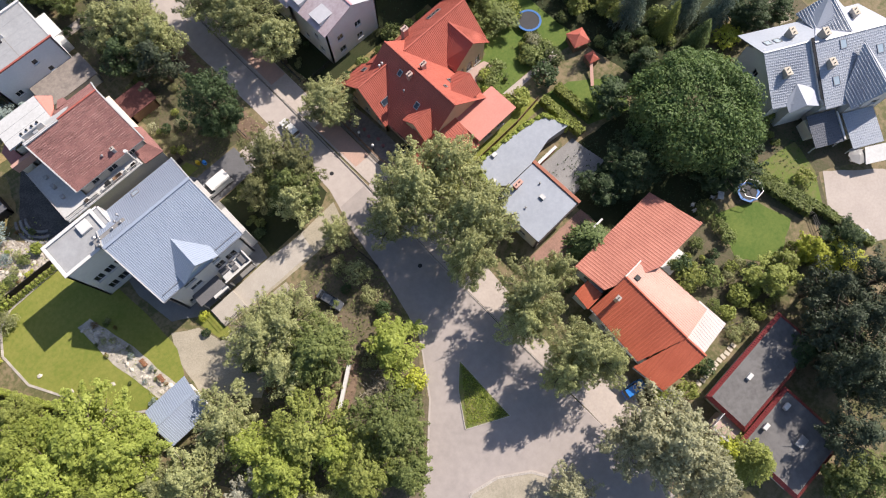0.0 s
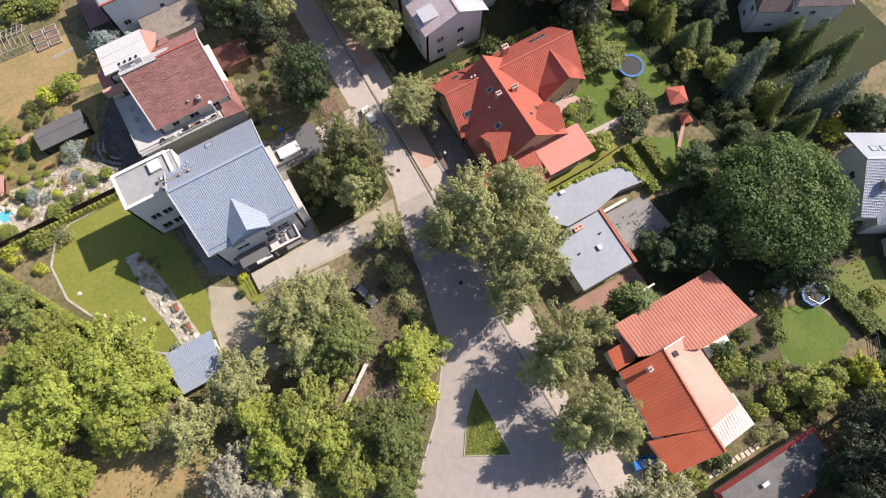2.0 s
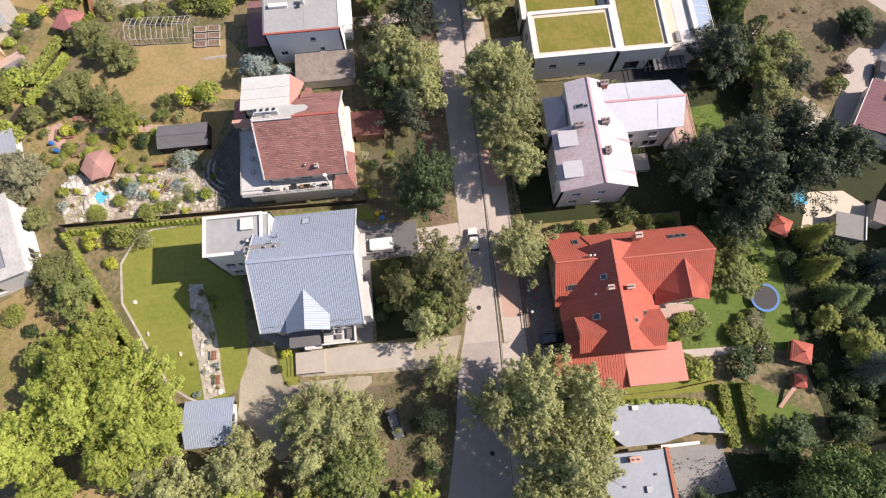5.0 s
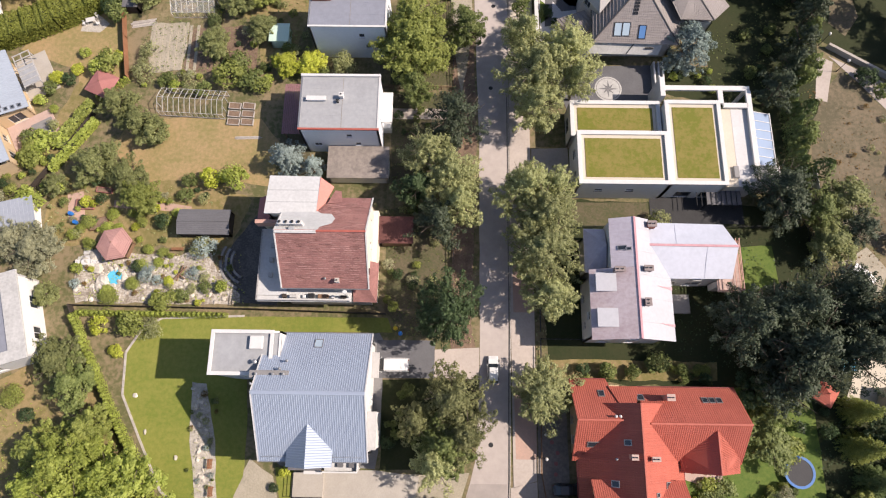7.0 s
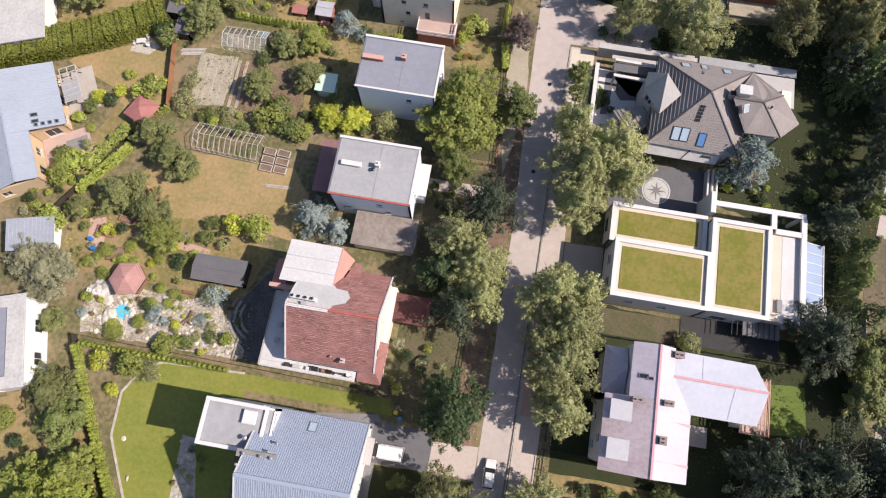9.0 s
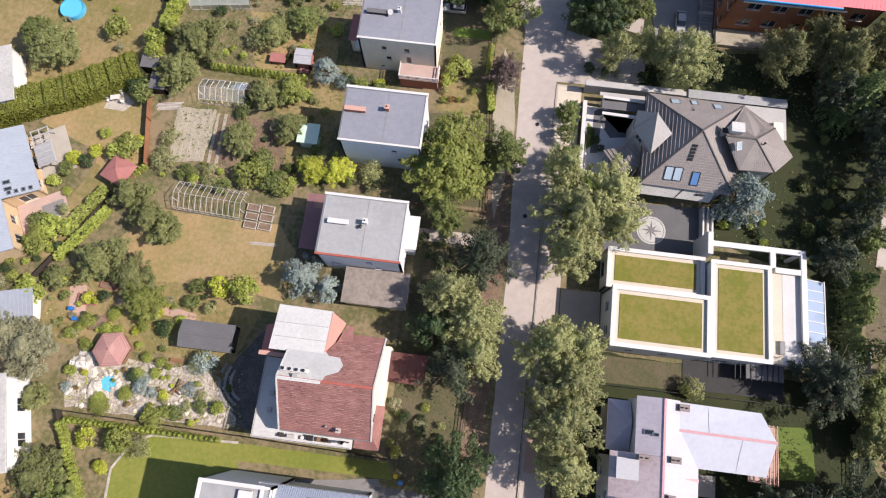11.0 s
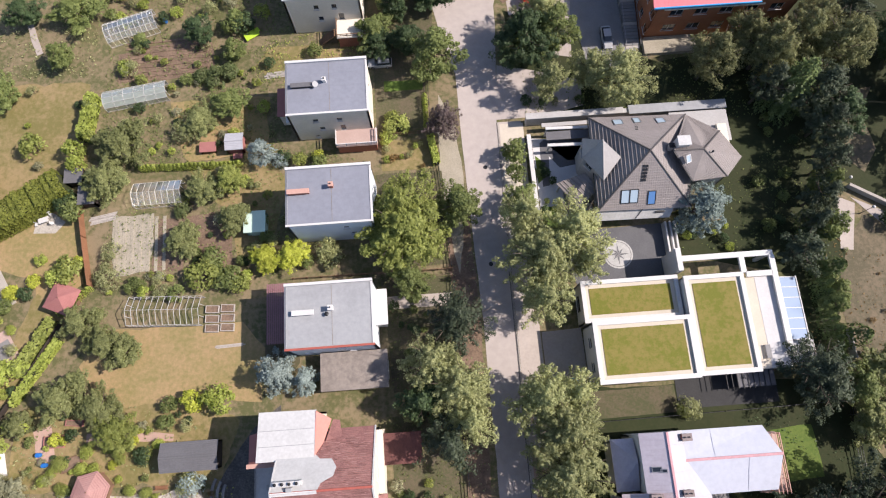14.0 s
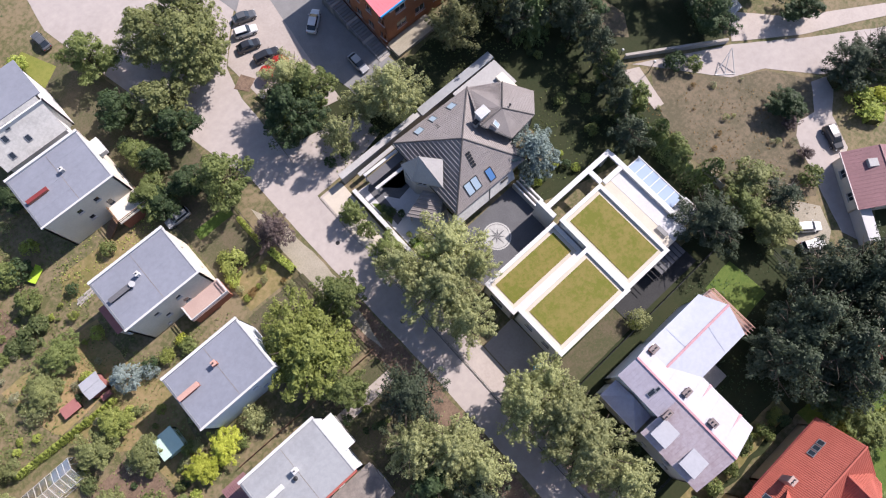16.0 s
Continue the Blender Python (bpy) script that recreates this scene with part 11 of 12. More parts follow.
hedge([(-49.2, 135.4), (-50.4, 127.4)], 1.5, 2.6, L_LIME, "clipped yellow-green hedge beside a lawn")
hedge([(50.4, 26.4), (50.4, 17.2)], 1.5, 1.5, L_BRIGHT, "clipped bright green hedge row")
hedge([(53.8, 26.2), (53.8, 18.2)], 1.5, 1.5, L_BRIGHT, "clipped bright green hedge row")
hedge([(64.6, -8), (66.2, -18.6)], 1.6, 1.6, L_MID, "clipped green hedge beside a lawn")
hedge([(-58, 89.5), (-53, 97.4)], 1.6, 1.5, L_BRIGHT, "clipped green hedge along a fence")
hedge([(32.0, 19.0), (31.6, 21.6), (33.0, 25.4), (43.6, 24.6), (47.4, 23.6), (49.2, 19.4)], 0.7, 2.65, L_LIME, "ivy hedge growing round an outbuilding", step=0.2)
hedge([(8.2, 119), (7.4, 124)], 1.0, 1.5, L_LIME, "clipped hedge beside a street fence")
thuja_rows = (((-50.0, 61.0), (-26, 60.9), 30, 0.5, 1.6), ((-50.2, 60.6), (-48.0, 56.6), 7, 0.6, 2.2), ((-48.0, 56.6), (-42.0, 46.4), 17, 0.62, 2.2), ((-42.0, 46.4), (-34.2, 34.2), 21, 0.62, 2.2), ((-41.0, 121.8), (-24.2, 121.4), 24, 0.55, 1.9), ((6.9, 125.8), (6.9, 132), 8, 0.5, 1.8), ((66.0, 82), (66.4, 106), 17, 1.1, 5.0))
for p, q, k, r_, h_ in thuja_rows:
    for i in range(k):
        t = (i + 0.5) / k
        plant("limethuja" if r_ < 1 else "thuja", p[0] + (q[0] - p[0]) * t, p[1] + (q[1] - p[1]) * t, r_ * FEEL.uniform(0.9, 1.15), h_ * FEEL.uniform(0.9, 1.1), "clipped thuja row")


# small thujas along the diagonal fence
for i in range(9):
    plant("limethuja", -47.9 - 0.52 * i, 101.9 - 0.46 * i, 0.45, 1.9, "thujas along a fence")
hedge([(-51.9, 94.2), (-55.0, 89.6), (-58.2, 84.9)], 1.1, 1.3, L_LIME, "low yellow-green clipped hedge along a fence")
# ---- garden furniture and clutter ----
def bench(label, x, y, turn, material, ln=1.9):
    e = thing("bench", label, "bench", (x, y, 0.04), turn, local=True)
    for i in range(3):
        part("seat_slat", boxes((-ln / 2, ln / 2, -0.24 + i * 0.17, -0.1 + i * 0.17, 0.42, 0.46)), material, e)
    for i in range(2):
        part("back_slat", boxes((-ln / 2, ln / 2, 0.27, 0.31, 0.55 + i * 0.2, 0.69 + i * 0.2)), material, e)
    for sx in (-ln / 2 + 0.15, ln / 2 - 0.15):
        part("leg", boxes((sx - 0.05, sx + 0.05, -0.24, -0.17, 0, 0.42)), material, e)
        part("leg", boxes((sx - 0.05, sx + 0.05, 0.23, 0.27, 0, 0.92)), material, e)


def table(label, x, y, turn, material, ln=1.6, w=0.9):
    e = thing("garden_table", label, "table", (x, y, 0.04), turn, local=True)
    part("tabletop", bevelled(boxes((-ln / 2, ln / 2, -w / 2, w / 2, 0.7, 0.75)), 0.015), material, e)
    for sx in (-1, 1):
        for sy in (-1, 1):
            part("leg", boxes((sx * (ln / 2 - 0.12) - 0.04, sx * (ln / 2 - 0.12) + 0.04, sy * (w / 2 - 0.12) - 0.04, sy * (w / 2 - 0.12) + 0.04, 0, 0.7)), material, e)


def raised_bed(label, x, y, turn, ln, w, material):
    e = thing("raised_bed", label, "raised bed", (x, y, 0), turn, local=True)
    for r_ in ((-ln / 2, ln / 2, -w / 2, -w / 2 + 0.1), (-ln / 2, ln / 2, w / 2 - 0.1, w / 2), (-ln / 2, -ln / 2 + 0.1, -w / 2 + 0.1, w / 2 - 0.1), (ln / 2 - 0.1, ln / 2, -w / 2 + 0.1, w / 2 - 0.1)):
        part("board", boxes((*r_, 0, 0.45)), material, e)
    part("soil", boxes((-ln / 2 + 0.1, ln / 2 - 0.1, -w / 2 + 0.1, w / 2 - 0.1, 0, 0.36)), M_SOIL, e)


bench("orange wooden bench in a rock garden", -35.3, 71.6, 180, M_ORANGEWOOD)
bench("brown wooden bench beside a rock bed", -26.3, 38.8, 90, M_ORANGEWOOD, 1.4)
bench("brown wooden bench beside a rock bed", -25.8, 35.0, 90, M_ORANGEWOOD, 1.4)
for i in range(2):
    for j in range(3):
        raised_bed("stone-edged bed beside a greenhouse frame", -28.6 + 2.4 * i, 94.3 + 1.5 * j, -4, 2.1, 1.2, M_KERB)
area("white_patio", [(-51.4, 70.2), (-48.0, 70.4), (-47.5, 68.0), (-50.9, 67.8)], 0.09, M_PALEPAVE, "pale paved seat in a rock garden", "patio", 0.05)
table("white garden table in a rock garden", -49.6, 69.2, 10, M_TRIM, 1.5, 0.9)
for x, y in ((-50.9, 69.2), (-48.4, 69.3), (-49.6, 70.0)):
    bench("white garden seat in a rock garden", x, y, 90 if y < 69.5 else 0, M_TRIM, 0.7)
raised_bed("brick-red framed cold bed", -51.6, 79.1, 0, 3.0, 1.8, M_PINKTILE)
raised_bed("brick-red framed cold bed", -48.8, 81.6, -6, 2.6, 0.9, M_PINKTILE)
raised_bed("wooden framed vegetable bed", -48.8, 75.8, 12, 3.0, 2.0, M_WOOD)
table("pale garden table on a stone patio", -56.2, 113.9, 15, M_TRIM)
table("white garden table on a back lawn", 58.3, -6.6, 30, M_TRIM, 1.4, 1.0)
table("brown table on a garden terrace", -24.8, 122.8, 0, M_PINKTILE)
for i, (x, y) in enumerate(((-57.4, 113.3), (-55.3, 115.0), (-54.8, 113.4), (-56.8, 115.1), (57.2, -5.8), (53.2, -5.2), (53.8, -4.4))):
    e = thing("garden_chair", "white plastic garden chair beside a table", "chair", (x, y, 0.05), 50 * i, "garden chairs", local=True)
    part("seat", bevelled(boxes((-0.25, 0.25, -0.25, 0.25, 0.4, 0.45)), 0.015), M_TRIM, e)
    part("backrest", bevelled(boxes((-0.25, 0.25, 0.23, 0.27, 0.45, 0.9)), 0.015), M_TRIM, e)
    for sx in (-0.22, 0.22):
        for sy in (-0.22, 0.22):
            part("leg", boxes((sx - 0.025, sx + 0.025, sy - 0.025, sy + 0.025, 0, 0.4)), M_TRIM, e)


def barrel(label, x, y, material, r=0.35, h=0.85):
    bm = bmesh.new()
    for z0, z1, a, b in ((0, 0.3, 0.88, 1.0), (0.3, 0.7, 1.0, 1.0), (0.7, 1.0, 1.0, 0.88)):
        tube(bm, (x, y, h * z0 + 0.03), (x, y, h * z1 + 0.03), r * a, r * b, 14)
    single("barrel", bm, material, label, "barrel")


barrel("blue plastic water barrel in a garden", -53.6, 77.4, M_BLUEPLASTIC)
barrel("blue plastic water barrel in a garden", -52.6, 75.9, M_BLUEPLASTIC)
barrel("blue plastic water barrel beside a greenhouse", -38.2, 150.0, M_BLUEPLASTIC)
barrel("blue plastic bin beside a shaded wall", 1.2, 58.4, M_BLUEPLASTIC)
barrel("yellow plastic bin beside a shaded wall", 0.4, 59.2, mat("yellow_plastic", (0.62, 0.45, 0.03), rough=0.4))
lounger = thing("sun_lounger", "lime green sun lounger on a lawn", "lounger", (-22.8, 146.0, 0.04), 30, local=True)
part("pad", bevelled(boxes((-1.3, 1.3, -0.75, 0.75, 0.4, 0.52)), 0.04, 2), M_LIME, lounger)
part("headrest", box(bmesh.new(), -0.45, 0.45, -0.45, 0.45, 0, 0.1, Matrix.Translation((1.25, 0, 0.62)) @ Euler((0, radians(-35), 0)).to_matrix().to_4x4()), M_LIME, lounger)
for sx in (-0.8, 0.8):
    for sy in (-0.35, 0.35):
        part("leg", tube(bmesh.new(), (sx, sy, 0), (sx, sy, 0.4), 0.03, sides=6), M_METAL, lounger)


def umbrella(label, x, y, r, h, cloth):
    e = thing("parasol", label, "parasol", (x, y, 0.04), local=True)
    part("pole", tube(bmesh.new(), (0, 0, 0), (0, 0, h), 0.04, sides=8), M_METAL, e)
    bm = bmesh.new()
    top = bm.verts.new((0, 0, h))
    ring = [bm.verts.new((r * math.cos(math.pi * i / 4), r * math.sin(math.pi * i / 4), h - 0.5)) for i in range(8)]
    for i in range(8):
        bm.faces.new((top, ring[i], ring[(i + 1) % 8]))
    bmesh.ops.solidify(bm, geom=bm.faces[:], thickness=0.02)
    part("canopy", bm, cloth, e)
    part("base", disc(bmesh.new(), (0, 0, 0.1), 0.3, 0.1, 14), M_KERB, e)


umbrella("red parasol beside the car park", 29.4, 149.0, 1.7, 2.3, M_RED)
umbrella("red parasol beside the car park", 26.6, 149.2, 1.4, 2.2, M_RED)
umbrella("white parasol on a house terrace", 79.4, -18.2, 1.6, 2.4, M_TRIM)
swing = thing("swing_frame", "white metal swing frame on a dry lot", "swing", (87, 96.6, 0))
for a, b in (((84.6, 97.2, 0), (89.2, 98.4, 2.2)), ((87.4, 95.0, 0), (89.2, 98.4, 2.2)), ((84.6, 97.2, 0.1), (87.4, 95.0, 0.1)), ((86, 96.1, 0), (88.4, 98.0, 1.6))):
    part("bar", tube(bmesh.new(), a, b, 0.08, sides=6), M_TRIM, swing)


def street_lamp(label, x, y, h=3.6):
    e = thing("street_lamp", label, "lamp", (x, y, 0), local=True)
    part("pole", tube(bmesh.new(), (0, 0, 0), (0, 0, h), 0.06, 0.045), M_DARKMETAL, e)
    bm = bmesh.new()
    bmesh.ops.create_uvsphere(bm, u_segments=14, v_segments=8, radius=0.26, matrix=Matrix.Translation((0, 0, h + 0.24)))
    part("globe", bm, M_TRIM, e, smooth=True)
    part("base", tube(bmesh.new(), (0, 0, 0), (0, 0, 0.4), 0.11, 0.08), M_DARKMETAL, e)


for x, y in ((74.0, 110.6), (76.4, 105.4), (23.2, 43.6), (23.2, 40.2), (27.2, 100.6)):
    street_lamp("slim dark lamp post with a white globe", x, y, 3.2 if x > 60 else 1.6)
blades = bmesh.new()
for i in range(2600):
    a, b = sorted((FEEL.random(), FEEL.random()))
    p = Vector((8.2, 4.3, 0.13)) * a + Vector((7.8, -6.1, 0.13)) * (b - a) + Vector((2.3, -2.8, 0.13)) * (1 - b)
    d = Vector((FEEL.uniform(-1, 1), FEEL.uniform(-1, 1), 0)) * 0.16
    side = Vector((-d.y, d.x, 0)) * 0.45
    blades.faces.new([blades.verts.new(q) for q in (p - side, p + side, p + d + Vector((0, 0, FEEL.uniform(0.12, 0.4))))])
tagged(single("rough_grass", blades, L_LIME, "uncut yellow-green grass on the traffic island", "grass"), kind="stuff")
# long white board lying among trees, brush pile
wb = thing("concrete_beam", "long white concrete beam lying among trees", "beam", (-7, 14.3, 0))
part("beam", bevelled(bar(bmesh.new(), (-4.0, 16.4, 0.5), (-9.9, 12.2, 0.5), 0.55, 0.9), 0.04), M_TRIM, wb)
bm = bmesh.new()
for i in range(130):
    c = Vector((FEEL.gauss(-3.0, 1.5), FEEL.gauss(10.4, 1.1), FEEL.uniform(0.05, 0.7)))
    a = FEEL.uniform(0, 6.3)
    d = Vector((math.cos(a), math.sin(a), FEEL.uniform(-0.25, 0.35))) * FEEL.uniform(0.6, 1.6)
    tube(bm, c - d * 0.5, c + d, 0.05, 0.015, 5)
tagged(single("brush_pile", bm, M_GRAVEL, "heap of dry grey-brown branches", "brush pile"), kind="stuff")
bm = bmesh.new()
for i in range(120):
    c = Vector((FEEL.gauss(74.4, 1.6), FEEL.gauss(77.2, 1.5), FEEL.uniform(0.1, 1.5)))
    a = FEEL.uniform(0, 6.3)
    d = Vector((math.cos(a), math.sin(a), FEEL.uniform(-0.2, 0.4))) * FEEL.uniform(0.6, 1.8)
    tube(bm, c - d * 0.5, c + d, 0.06, 0.015, 5)
tagged(single("brush_pile", bm, M_GRAVEL, "heap of pale dead branches beside a vacant lot", "brush pile"), kind="stuff")
hedge([(65.7, -8.4), (68.0, -20.0), (69.0, -29.0)], 1.3, 1.5, L_MID, "uneven green hedge between two gardens")
hedge([(98.2, 82.6), (103, 80.6), (110, 74.5)], 3.0, 3.2, L_DARK, "tall dark green hedge along a lane")
hedge([(101.6, 76.8), (97.2, 73.0)], 2.4, 1.8, L_LIME, "yellow-green clipped hedge beside a drive")
lw = thing("low_wall", "low pale rendered wall along a lane", "wall", (83, 105, 0))
for a, b in (((75.2, 110.2), (83, 105.2)), ((83.05, 105.17), (91, 100.1))):
    part("wall_body", bar(bmesh.new(), (*a, 0.55), (*b, 0.55), 0.3, 1.1), M_GREYWALL, lw)
    part("coping", bevelled(bar(bmesh.new(), (*a, 1.16), (*b, 1.16), 0.5, 0.1), 0.02), M_KERB, lw)
gs = thing("garden_steps", "pale stone garden steps beside a lane", "stairs", (97.4, 103.4, 0))
for i in range(5):
    part("step", bevelled(boxes((96.2, 98.8, 103.0 + i * 0.45, 103.42 + i * 0.45, 0, 0.15 * (i + 1))), 0.02), M_TRIM, gs)
gt = thing("garden_gate", "white panel gate in a garden boundary", "gate", (69.2, 84.6, 0))
for y in (82.6, 84.0, 85.4, 86.8):
    part("post", boxes((69.1, 69.3, y - 0.1, y + 0.1, 0, 1.8)), M_TRIM, gt)
for y in (82.72, 84.12, 85.52):
    part("panel", bevelled(boxes((69.15, 69.25, y, y + 1.16, 0.15, 1.7)), 0.02), M_TRIM, gt)
# timber stack and planks in the gardens
for x, y, t, n_ in ((-46.8, 113.6, 10, 8), (-18.2, 138.0, 4, 7), (-25.9, 91.8, 2, 3)):
    e = thing("plank_stack", "weathered pale planks lying in a garden", "planks", (x, y, 0.05), t, local=True)
    for i in range(n_):
        part("plank", boxes((-2.2 + FEEL.uniform(-0.3, 0.3), 2.2 + FEEL.uniform(-0.3, 0.3), -0.6 + i * 0.17, -0.46 + i * 0.17, 0.0, 0.05 + 0.04 * (i % 3))), M_KERB, e)
# garden figures on the lawn stand as plain stones
for x, y in ((-39.0, 48.5), (-36.8, 43.2), (-31.7, 39.6)):
    rock(x, y, 0.4, group="lawn stones")
# front garden pots
for i in range(9):
    x, y = 24.6 + FEEL.uniform(-0.6, 0.6), 38 + i * 1.5
    bm = tube(bmesh.new(), (x, y, 0.05), (x, y, 0.5), 0.2, 0.3, 12)
    single("flower_pot", bm, M_PINKTILE, "terracotta flower pot in a paved yard", "pot", group="flower pots")
# striped rows of the vegetable plots
for i in range(8):
    y = 139.2 + i * 0.95
    single("furrow", bar(bmesh.new(), (-45, y, 0.06), (-30.4, y + 0.6, 0.06), 0.42, 0.14), M_SOIL, "raised brown furrow in a vegetable plot", "furrow", "structure")
for i in range(7):
    x = -44.4 + i * 1.3
    single("furrow", bar(bmesh.new(), (x, 104.2, 0.06), (x - 0.2, 113.4, 0.06), 0.5, 0.1), M_GRAVEL, "pale raised furrow in a vegetable plot", "furrow", "structure")

# stepping stones between two houses
for i in range(11):
    x, y = 31.9 + 0.84 * i, -23.45 + FEEL.uniform(-0.12, 0.12)
    bm = boxes((-0.3, 0.3, -0.42, 0.42, 0, 0.06))
    bm.transform(Matrix.Translation((x, y, 0.04)) @ Euler((0, 0, FEEL.uniform(-0.2, 0.2))).to_matrix().to_4x4())
    single("stepping_stone", bevelled(bm, 0.02), M_CREAMFLOOR, "pale square stepping stone in a narrow grass strip", "paving stone", group="stepping stones")

# ---- scattered growth ----
SCATTER = random.Random(21)


def scatter(x0, x1, y0, y1, kinds, n_, r0, r1, group):
    for _ in range(n_):
        r_ = SCATTER.uniform(r0, r1)
        plant(SCATTER.choice(kinds), SCATTER.uniform(x0, x1), SCATTER.uniform(y0, y1), r_, r_ * SCATTER.uniform(1.2, 1.9), group)


G = ("shrub", "oliveshrub", "brightshrub", "limeshrub", "darkshrub", "paleshrub")
scatter(-33, -17, 102, 107, G, 16, 0.5, 1.2, "kitchen garden bushes")
scatter(-34, -21, 113, 120.5, G, 12, 0.5, 1.2, "kitchen garden bushes")
scatter(-46, -34, 101, 104, G, 10, 0.5, 1.2, "kitchen garden bushes")
scatter(-57, -28, 72.6, 84, G + ("limeball", "ballshrub", "goldshrub"), 38, 0.5, 1.2, "rock garden bushes")
scatter(-50, -26, 62.8, 70.5, ("shrub", "oliveshrub", "limeball", "limeshrub", "rustshrub", "goldshrub"), 30, 0.3, 0.7, "rock garden bushes")
scatter(-57, -46, 70, 78, G, 12, 0.4, 0.9, "rock garden bushes")
scatter(-30, -25.4, 33, 50, ("blueshrub", "oliveshrub", "shrub", "rustshrub"), 20, 0.3, 0.7, "rock bed bushes")
scatter(-2, 8, 62, 80, ("darkshrub", "oliveshrub", "shrub", "paleshrub"), 18, 0.5, 1.2, "front garden bushes")
scatter(-1, 8, 84, 100, ("darkshrub", "oliveshrub", "shrub"), 12, 0.5, 1.1, "front garden bushes")
scatter(0, 8, 103, 118, ("darkshrub", "oliveshrub", "shrub"), 10, 0.5, 1.1, "front garden bushes")
scatter(-1, 6.5, 118.6, 124, ("limeshrub", "oliveshrub", "rustshrub"), 9, 0.4, 0.9, "front garden bushes")
scatter(-46, -22, 124, 132, G, 16, 0.5, 1.1, "garden bushes")
scatter(-48, -18, 136, 146, G, 20, 0.4, 1.1, "garden bushes")
scatter(-62, -50, 120, 140, G, 8, 0.6, 1.4, "garden bushes")
scatter(-66, -57, 76, 96, G + ("limeball",), 20, 0.5, 1.3, "garden bushes")
scatter(-90, -66, 132, 150, G, 16, 0.8, 1.8, "garden bushes")
scatter(-52, -24, 150, 165, G, 26, 0.6, 1.6, "garden bushes")
scatter(44.6, 50, 32.6, 37, ("limeshrub", "brightshrub", "bloomshrub", "oliveshrub"), 14, 0.4, 0.8, "flower bed bushes")
scatter(54, 59.5, 32.6, 37, ("bloomshrub", "brightshrub", "darkshrub", "paleshrub"), 14, 0.5, 1.1, "flower bed bushes")
scatter(42, 52, -20, -8, ("darkshrub", "shrub", "brightshrub", "oliveshrub"), 22, 0.6, 1.4, "garden bushes")
scatter(46, 60, -24, -19, ("limeshrub", "shrub", "brightshrub", "oliveshrub"), 14, 0.6, 1.4, "garden bushes")
scatter(24, 29, 0, 8, ("darkshrub", "shrub", "oliveshrub"), 8, 0.5, 1.1, "garden bushes")
scatter(23.5, 29, 60, 67, ("darkshrub", "oliveshrub"), 7, 0.5, 1.0, "garden bushes")
scatter(28, 50, 51.4, 53.6, ("shrub", "darkshrub", "brightshrub", "bloomshrub"), 14, 0.5, 1.1, "garden bushes")
scatter(52, 66, 44, 51, ("darkshrub", "shrub", "brightshrub"), 12, 0.7, 1.5, "garden bushes")
scatter(60, 84, -6, 14, ("darkshrub", "shrub", "brightshrub"), 18, 0.8, 1.8, "garden bushes")
scatter(66, 80, 14, 34, ("darkshrub", "shrub", "greentree"), 16, 1.0, 2.4, "garden bushes")
scatter(-16, 6, 14, 30, ("darkshrub", "oliveshrub", "shrub", "rustshrub"), 26, 0.6, 1.6, "undergrowth bushes")
scatter(-70, -46, 26, 60, G, 14, 0.6, 1.5, "meadow bushes")
scatter(46, 56, 99, 106, ("darkshrub", "limeshrub"), 6, 0.5, 1.0, "garden bushes")
scatter(68, 90, 78, 100, ("oliveshrub", "rustshrub", "paleshrub"), 16, 0.3, 0.8, "weeds on the dry lot")
scatter(59, 66, 100, 124, ("darkshrub", "shrub"), 8, 0.8, 1.6, "garden bushes")
scatter(24.6, 27.4, 104, 122, ("shrub", "darkshrub", "brightshrub"), 10, 0.5, 1.0, "entrance bushes")
scatter(24, 44, 127, 134, ("darkshrub", "oliveshrub"), 12, 0.6, 1.4, "roadside bushes")

cover("weeds", [(6, 13), (9.6, 24), (10.4, 32), (-3, 31), (-18, 21), (-30, 22), (-60, 36), (-60, -10), (-14, -8), (1, 5)], L_MID, "low weeds and ivy under trees", 4.5, 0.14, 0.5)
cover("weeds", [(52, 75), (66, 75), (70, 54), (60, 51), (42, 57), (42, 64)], L_DARK, "dark ground ivy below pines", 3.5, 0.12, 0.3)
cover("weeds", [(40, 17), (66, 14), (66, -6), (50, -6), (41, 3)], L_DARK, "dark ground ivy below a big tree", 4.0, 0.13, 0.4)
cover("bed_plants", [(-51, 62.8), (-23.5, 62.8), (-25, 71), (-51, 71)], L_LIME, "low yellow-green rockery plants", 5.0, 0.12, 0.3, 0.8)
cover("bed_plants", [(-30.4, 50), (-28, 50), (-25.4, 33.4), (-28.4, 32.6)], L_OLIVE, "low grey-green rock bed plants", 9.0, 0.1, 0.25, 1.0)
cover("weeds", [(-58, 84), (-30, 83), (-27, 72), (-58, 72)], L_OLIVE, "low dry garden weeds", 3.0, 0.14, 0.3, 0.6)
cover("weeds", [(-46, 114), (-17, 124), (-17, 102), (-46, 102)], L_MID, "low vegetable growth in plots", 5.0, 0.12, 0.4, 0.5)
cover("weeds", [(-48, 147), (-17, 147), (-17, 122), (-48, 122)], L_MID, "low vegetable growth in plots", 9.0, 0.12, 0.4, 0.5)
cover("weeds", [(-2, 80), (9, 80), (9, 58), (0, 58)], L_MID, "low plants in a shaded front garden", 7.0, 0.11, 0.35, 0.5)
cover("weeds", [(-2, 118), (9, 118), (9, 83), (-2, 83)], L_MID, "low plants in a shaded front garden", 5.0, 0.11, 0.35, 0.5)
cover("flower_bed", [(44.4, 32.4), (50.4, 32.4), (49.6, 37.2), (44.6, 37)], L_BLOOM, "mixed white flowers and leaves", 12.0, 0.1, 0.4, 0.8)
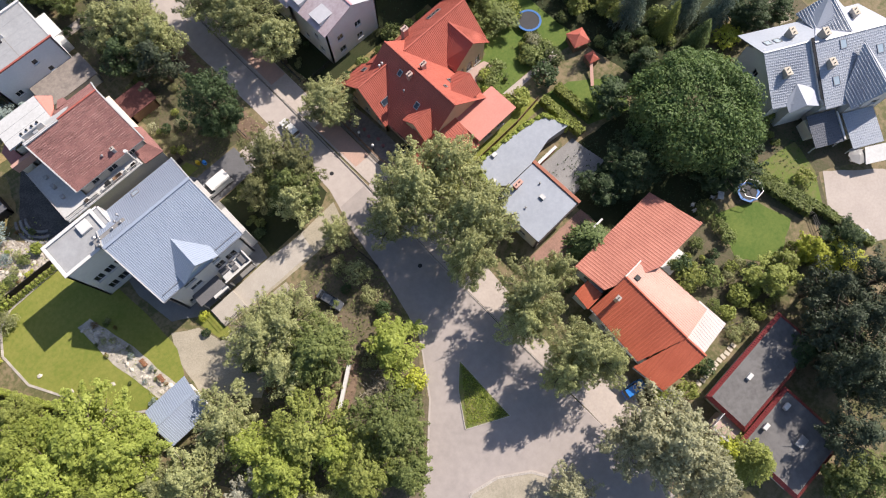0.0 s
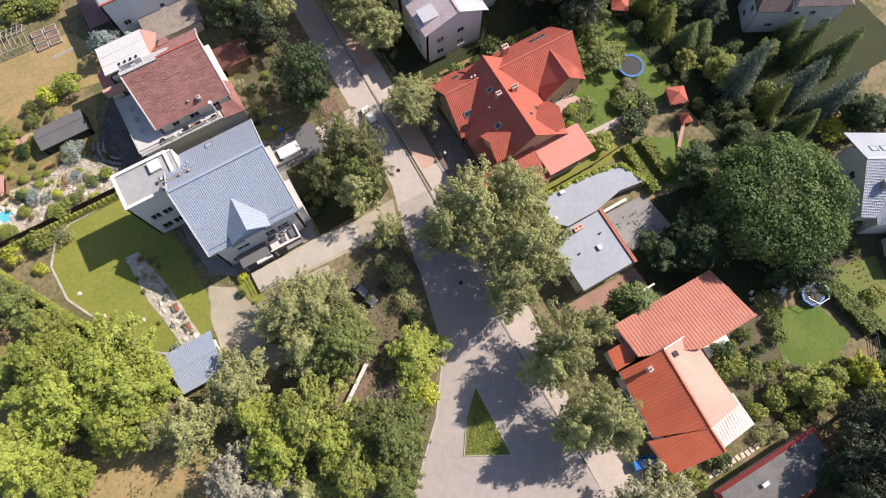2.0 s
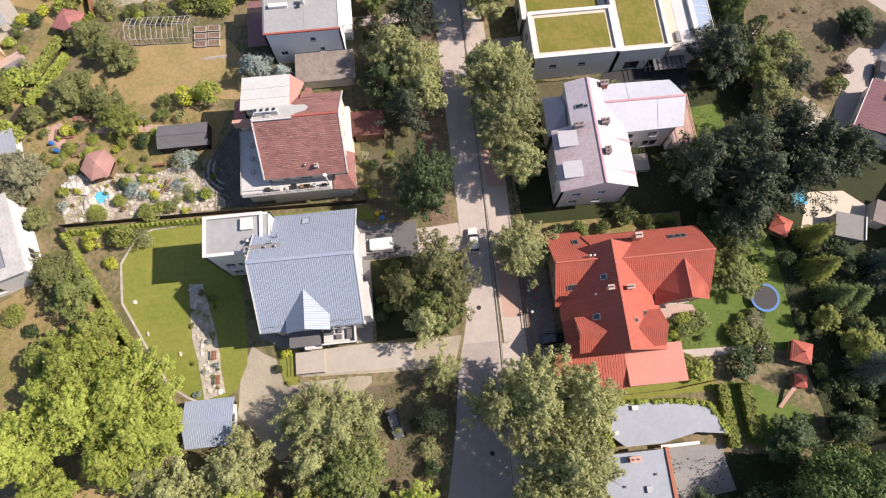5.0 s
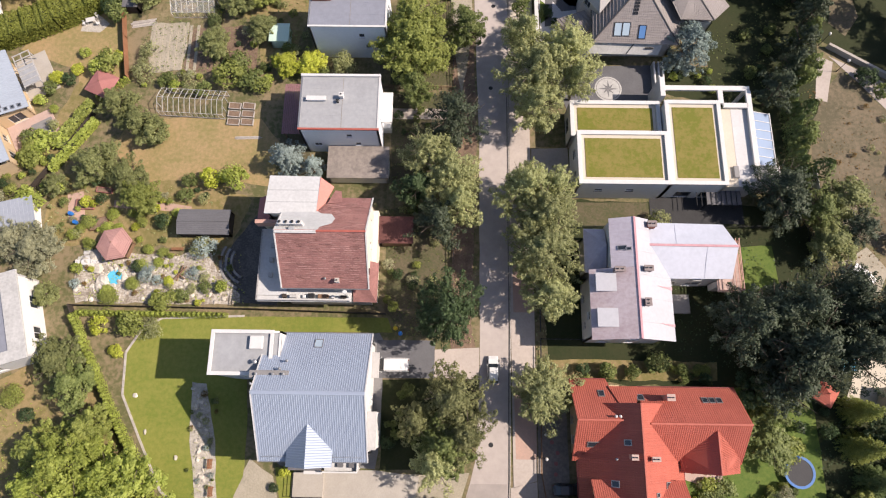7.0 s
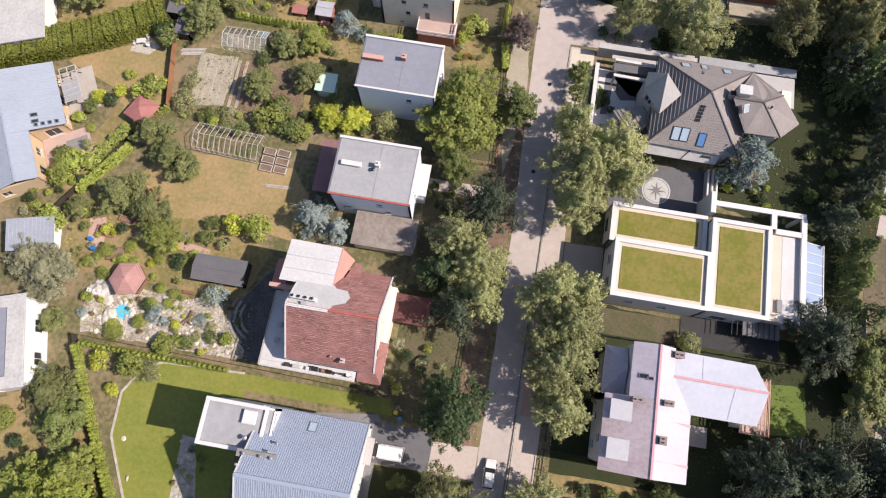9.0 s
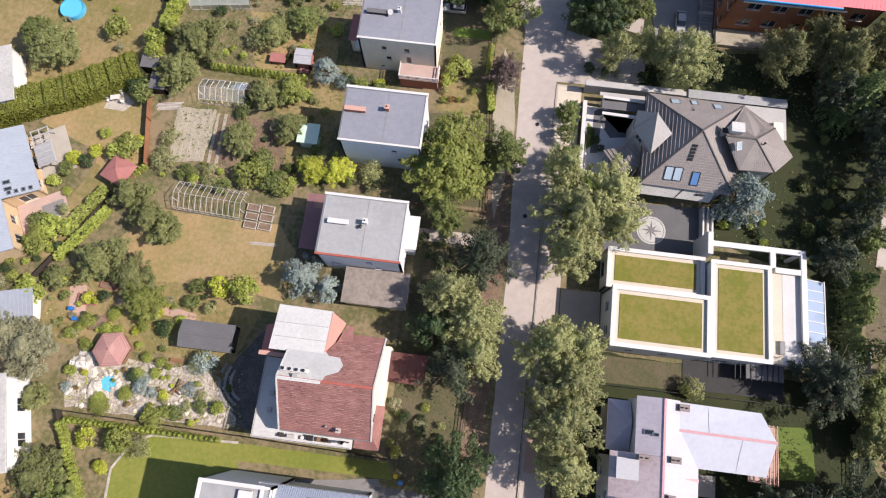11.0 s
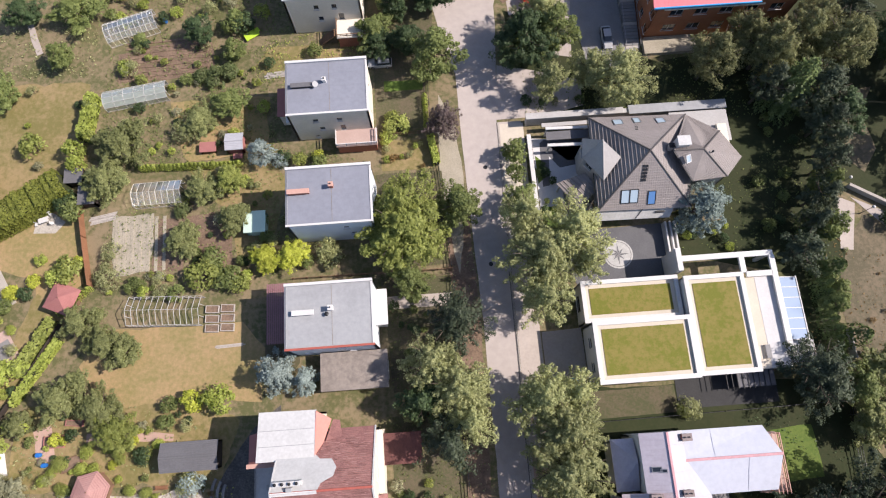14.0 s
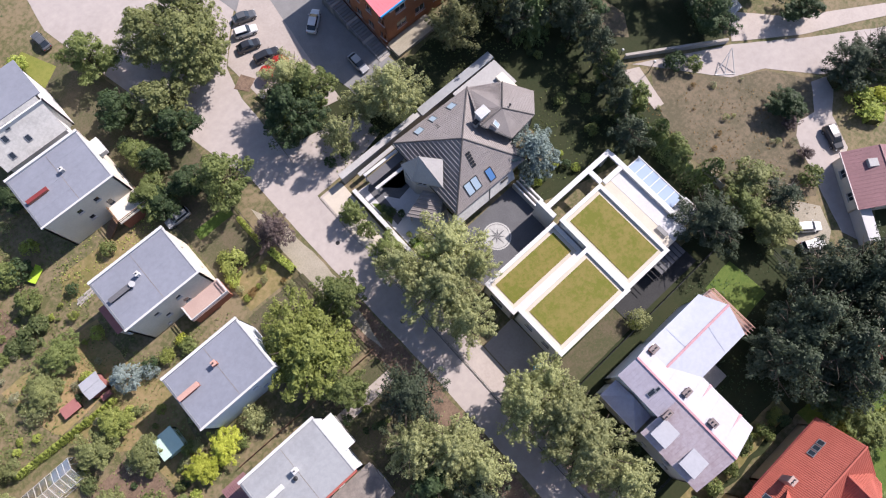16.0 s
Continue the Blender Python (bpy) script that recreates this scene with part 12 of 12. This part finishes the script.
cover("flower_bed", [(53.6, 32.2), (60, 32.2), (60, 37.4), (54.4, 37.4)], L_BLOOM, "mixed white flowers and leaves", 12.0, 0.1, 0.4, 0.8)
# dark sprays added to paint shade over the lit ground
cover("weeds", [(63, 48), (84, 46), (92, 28), (82, 14), (66, 16)], L_DARK, "dark growth added as shade between conifers", 6.0, 0.14, 0.5)
cover("dry_weeds", [(68, 104), (85, 96), (90, 88), (78, 68), (62, 80)], L_RUST, "sparse withered weeds on a vacant lot", 1.8, 0.13, 0.2, 0.4)
cover("verge_weeds", [(8.8, 57), (13, 57), (13, 112), (8.8, 112)], L_OLIVE, "sparse verge weeds under street trees", 2.5, 0.13, 0.2, 0.5)
cover("verge_weeds", [(22.3, 52), (24, 52), (24, 80), (22.3, 80)], L_OLIVE, "sparse verge weeds beside the pavement", 4.0, 0.13, 0.25, 0.5)
cover("meadow_grass", [(-66, 47), (-50, 57), (-36, 33), (-58, 33)], L_LIME, "uneven meadow grass tufts", 2.5, 0.14, 0.2, 0.35)
cover("weeds", [(24, 135), (74, 138), (76, 123), (24, 126)], L_MID, "low roadside growth under birches", 4.0, 0.13, 0.4)
cover("weeds", [(44, 106), (72, 122), (70, 98), (44, 102)], L_MID, "low growth in a shaded garden", 3.0, 0.12, 0.3)
cover("weeds", [(-60, 170), (-16, 172), (-16, 146), (-48, 146)], L_MID, "overgrown back garden plants", 7.0, 0.13, 0.5, 0.35)
cover("weeds", [(-90, 152), (-50, 150), (-50, 140), (-90, 140)], L_OLIVE, "overgrown dry garden grass", 4.0, 0.14, 0.4, 0.3)
cover("weeds", [(-22, 125), (-3, 121), (-3, 117), (-16, 117)], L_MID, "low growth between two houses", 7.0, 0.12, 0.4, 0.4)
cover("weeds", [(-22, 146), (-3, 146), (-3, 136), (-22, 136)], L_LIME, "uneven grass between two houses", 6.0, 0.1, 0.25, 0.4)
cover("weeds", [(62, 14), (98, 10), (98, -8), (66, -18)], L_DARK, "dark low growth in a shaded garden", 3.0, 0.14, 0.4)
scatter(-50, -18, 147, 168, G, 26, 0.8, 1.8, "back garden bushes")
scatter(-34, -17, 102, 122, G, 14, 0.6, 1.4, "kitchen garden bushes")
scatter(-47, -20, 126, 140, G, 14, 0.6, 1.4, "garden bushes")
scatter(66, 75, 112, 130, ("darkshrub", "shrub"), 10, 1.0, 2.0, "dark undergrowth bushes")
tub = thing("blue_tub", "small bright blue garden tub on a forecourt", "tub", (26.2, 82, 0.05))
part("tub_wall", tube(bmesh.new(), (26.2, 82, 0.05), (26.2, 82, 0.55), 0.8, 0.85, 20), M_POOLBLUE, tub)
part("water", disc(bmesh.new(), (26.2, 82, 0.56), 0.74, 0.005, 20), M_WATER, tub)
scatter(-0.5, 4, 40, 50, ("darkshrub", "shrub"), 9, 0.6, 1.4, "shaded side garden bushes")
scatter(-2, 8, 62, 70, ("darkshrub", "brightshrub"), 5, 0.6, 1.2, "front garden bushes")
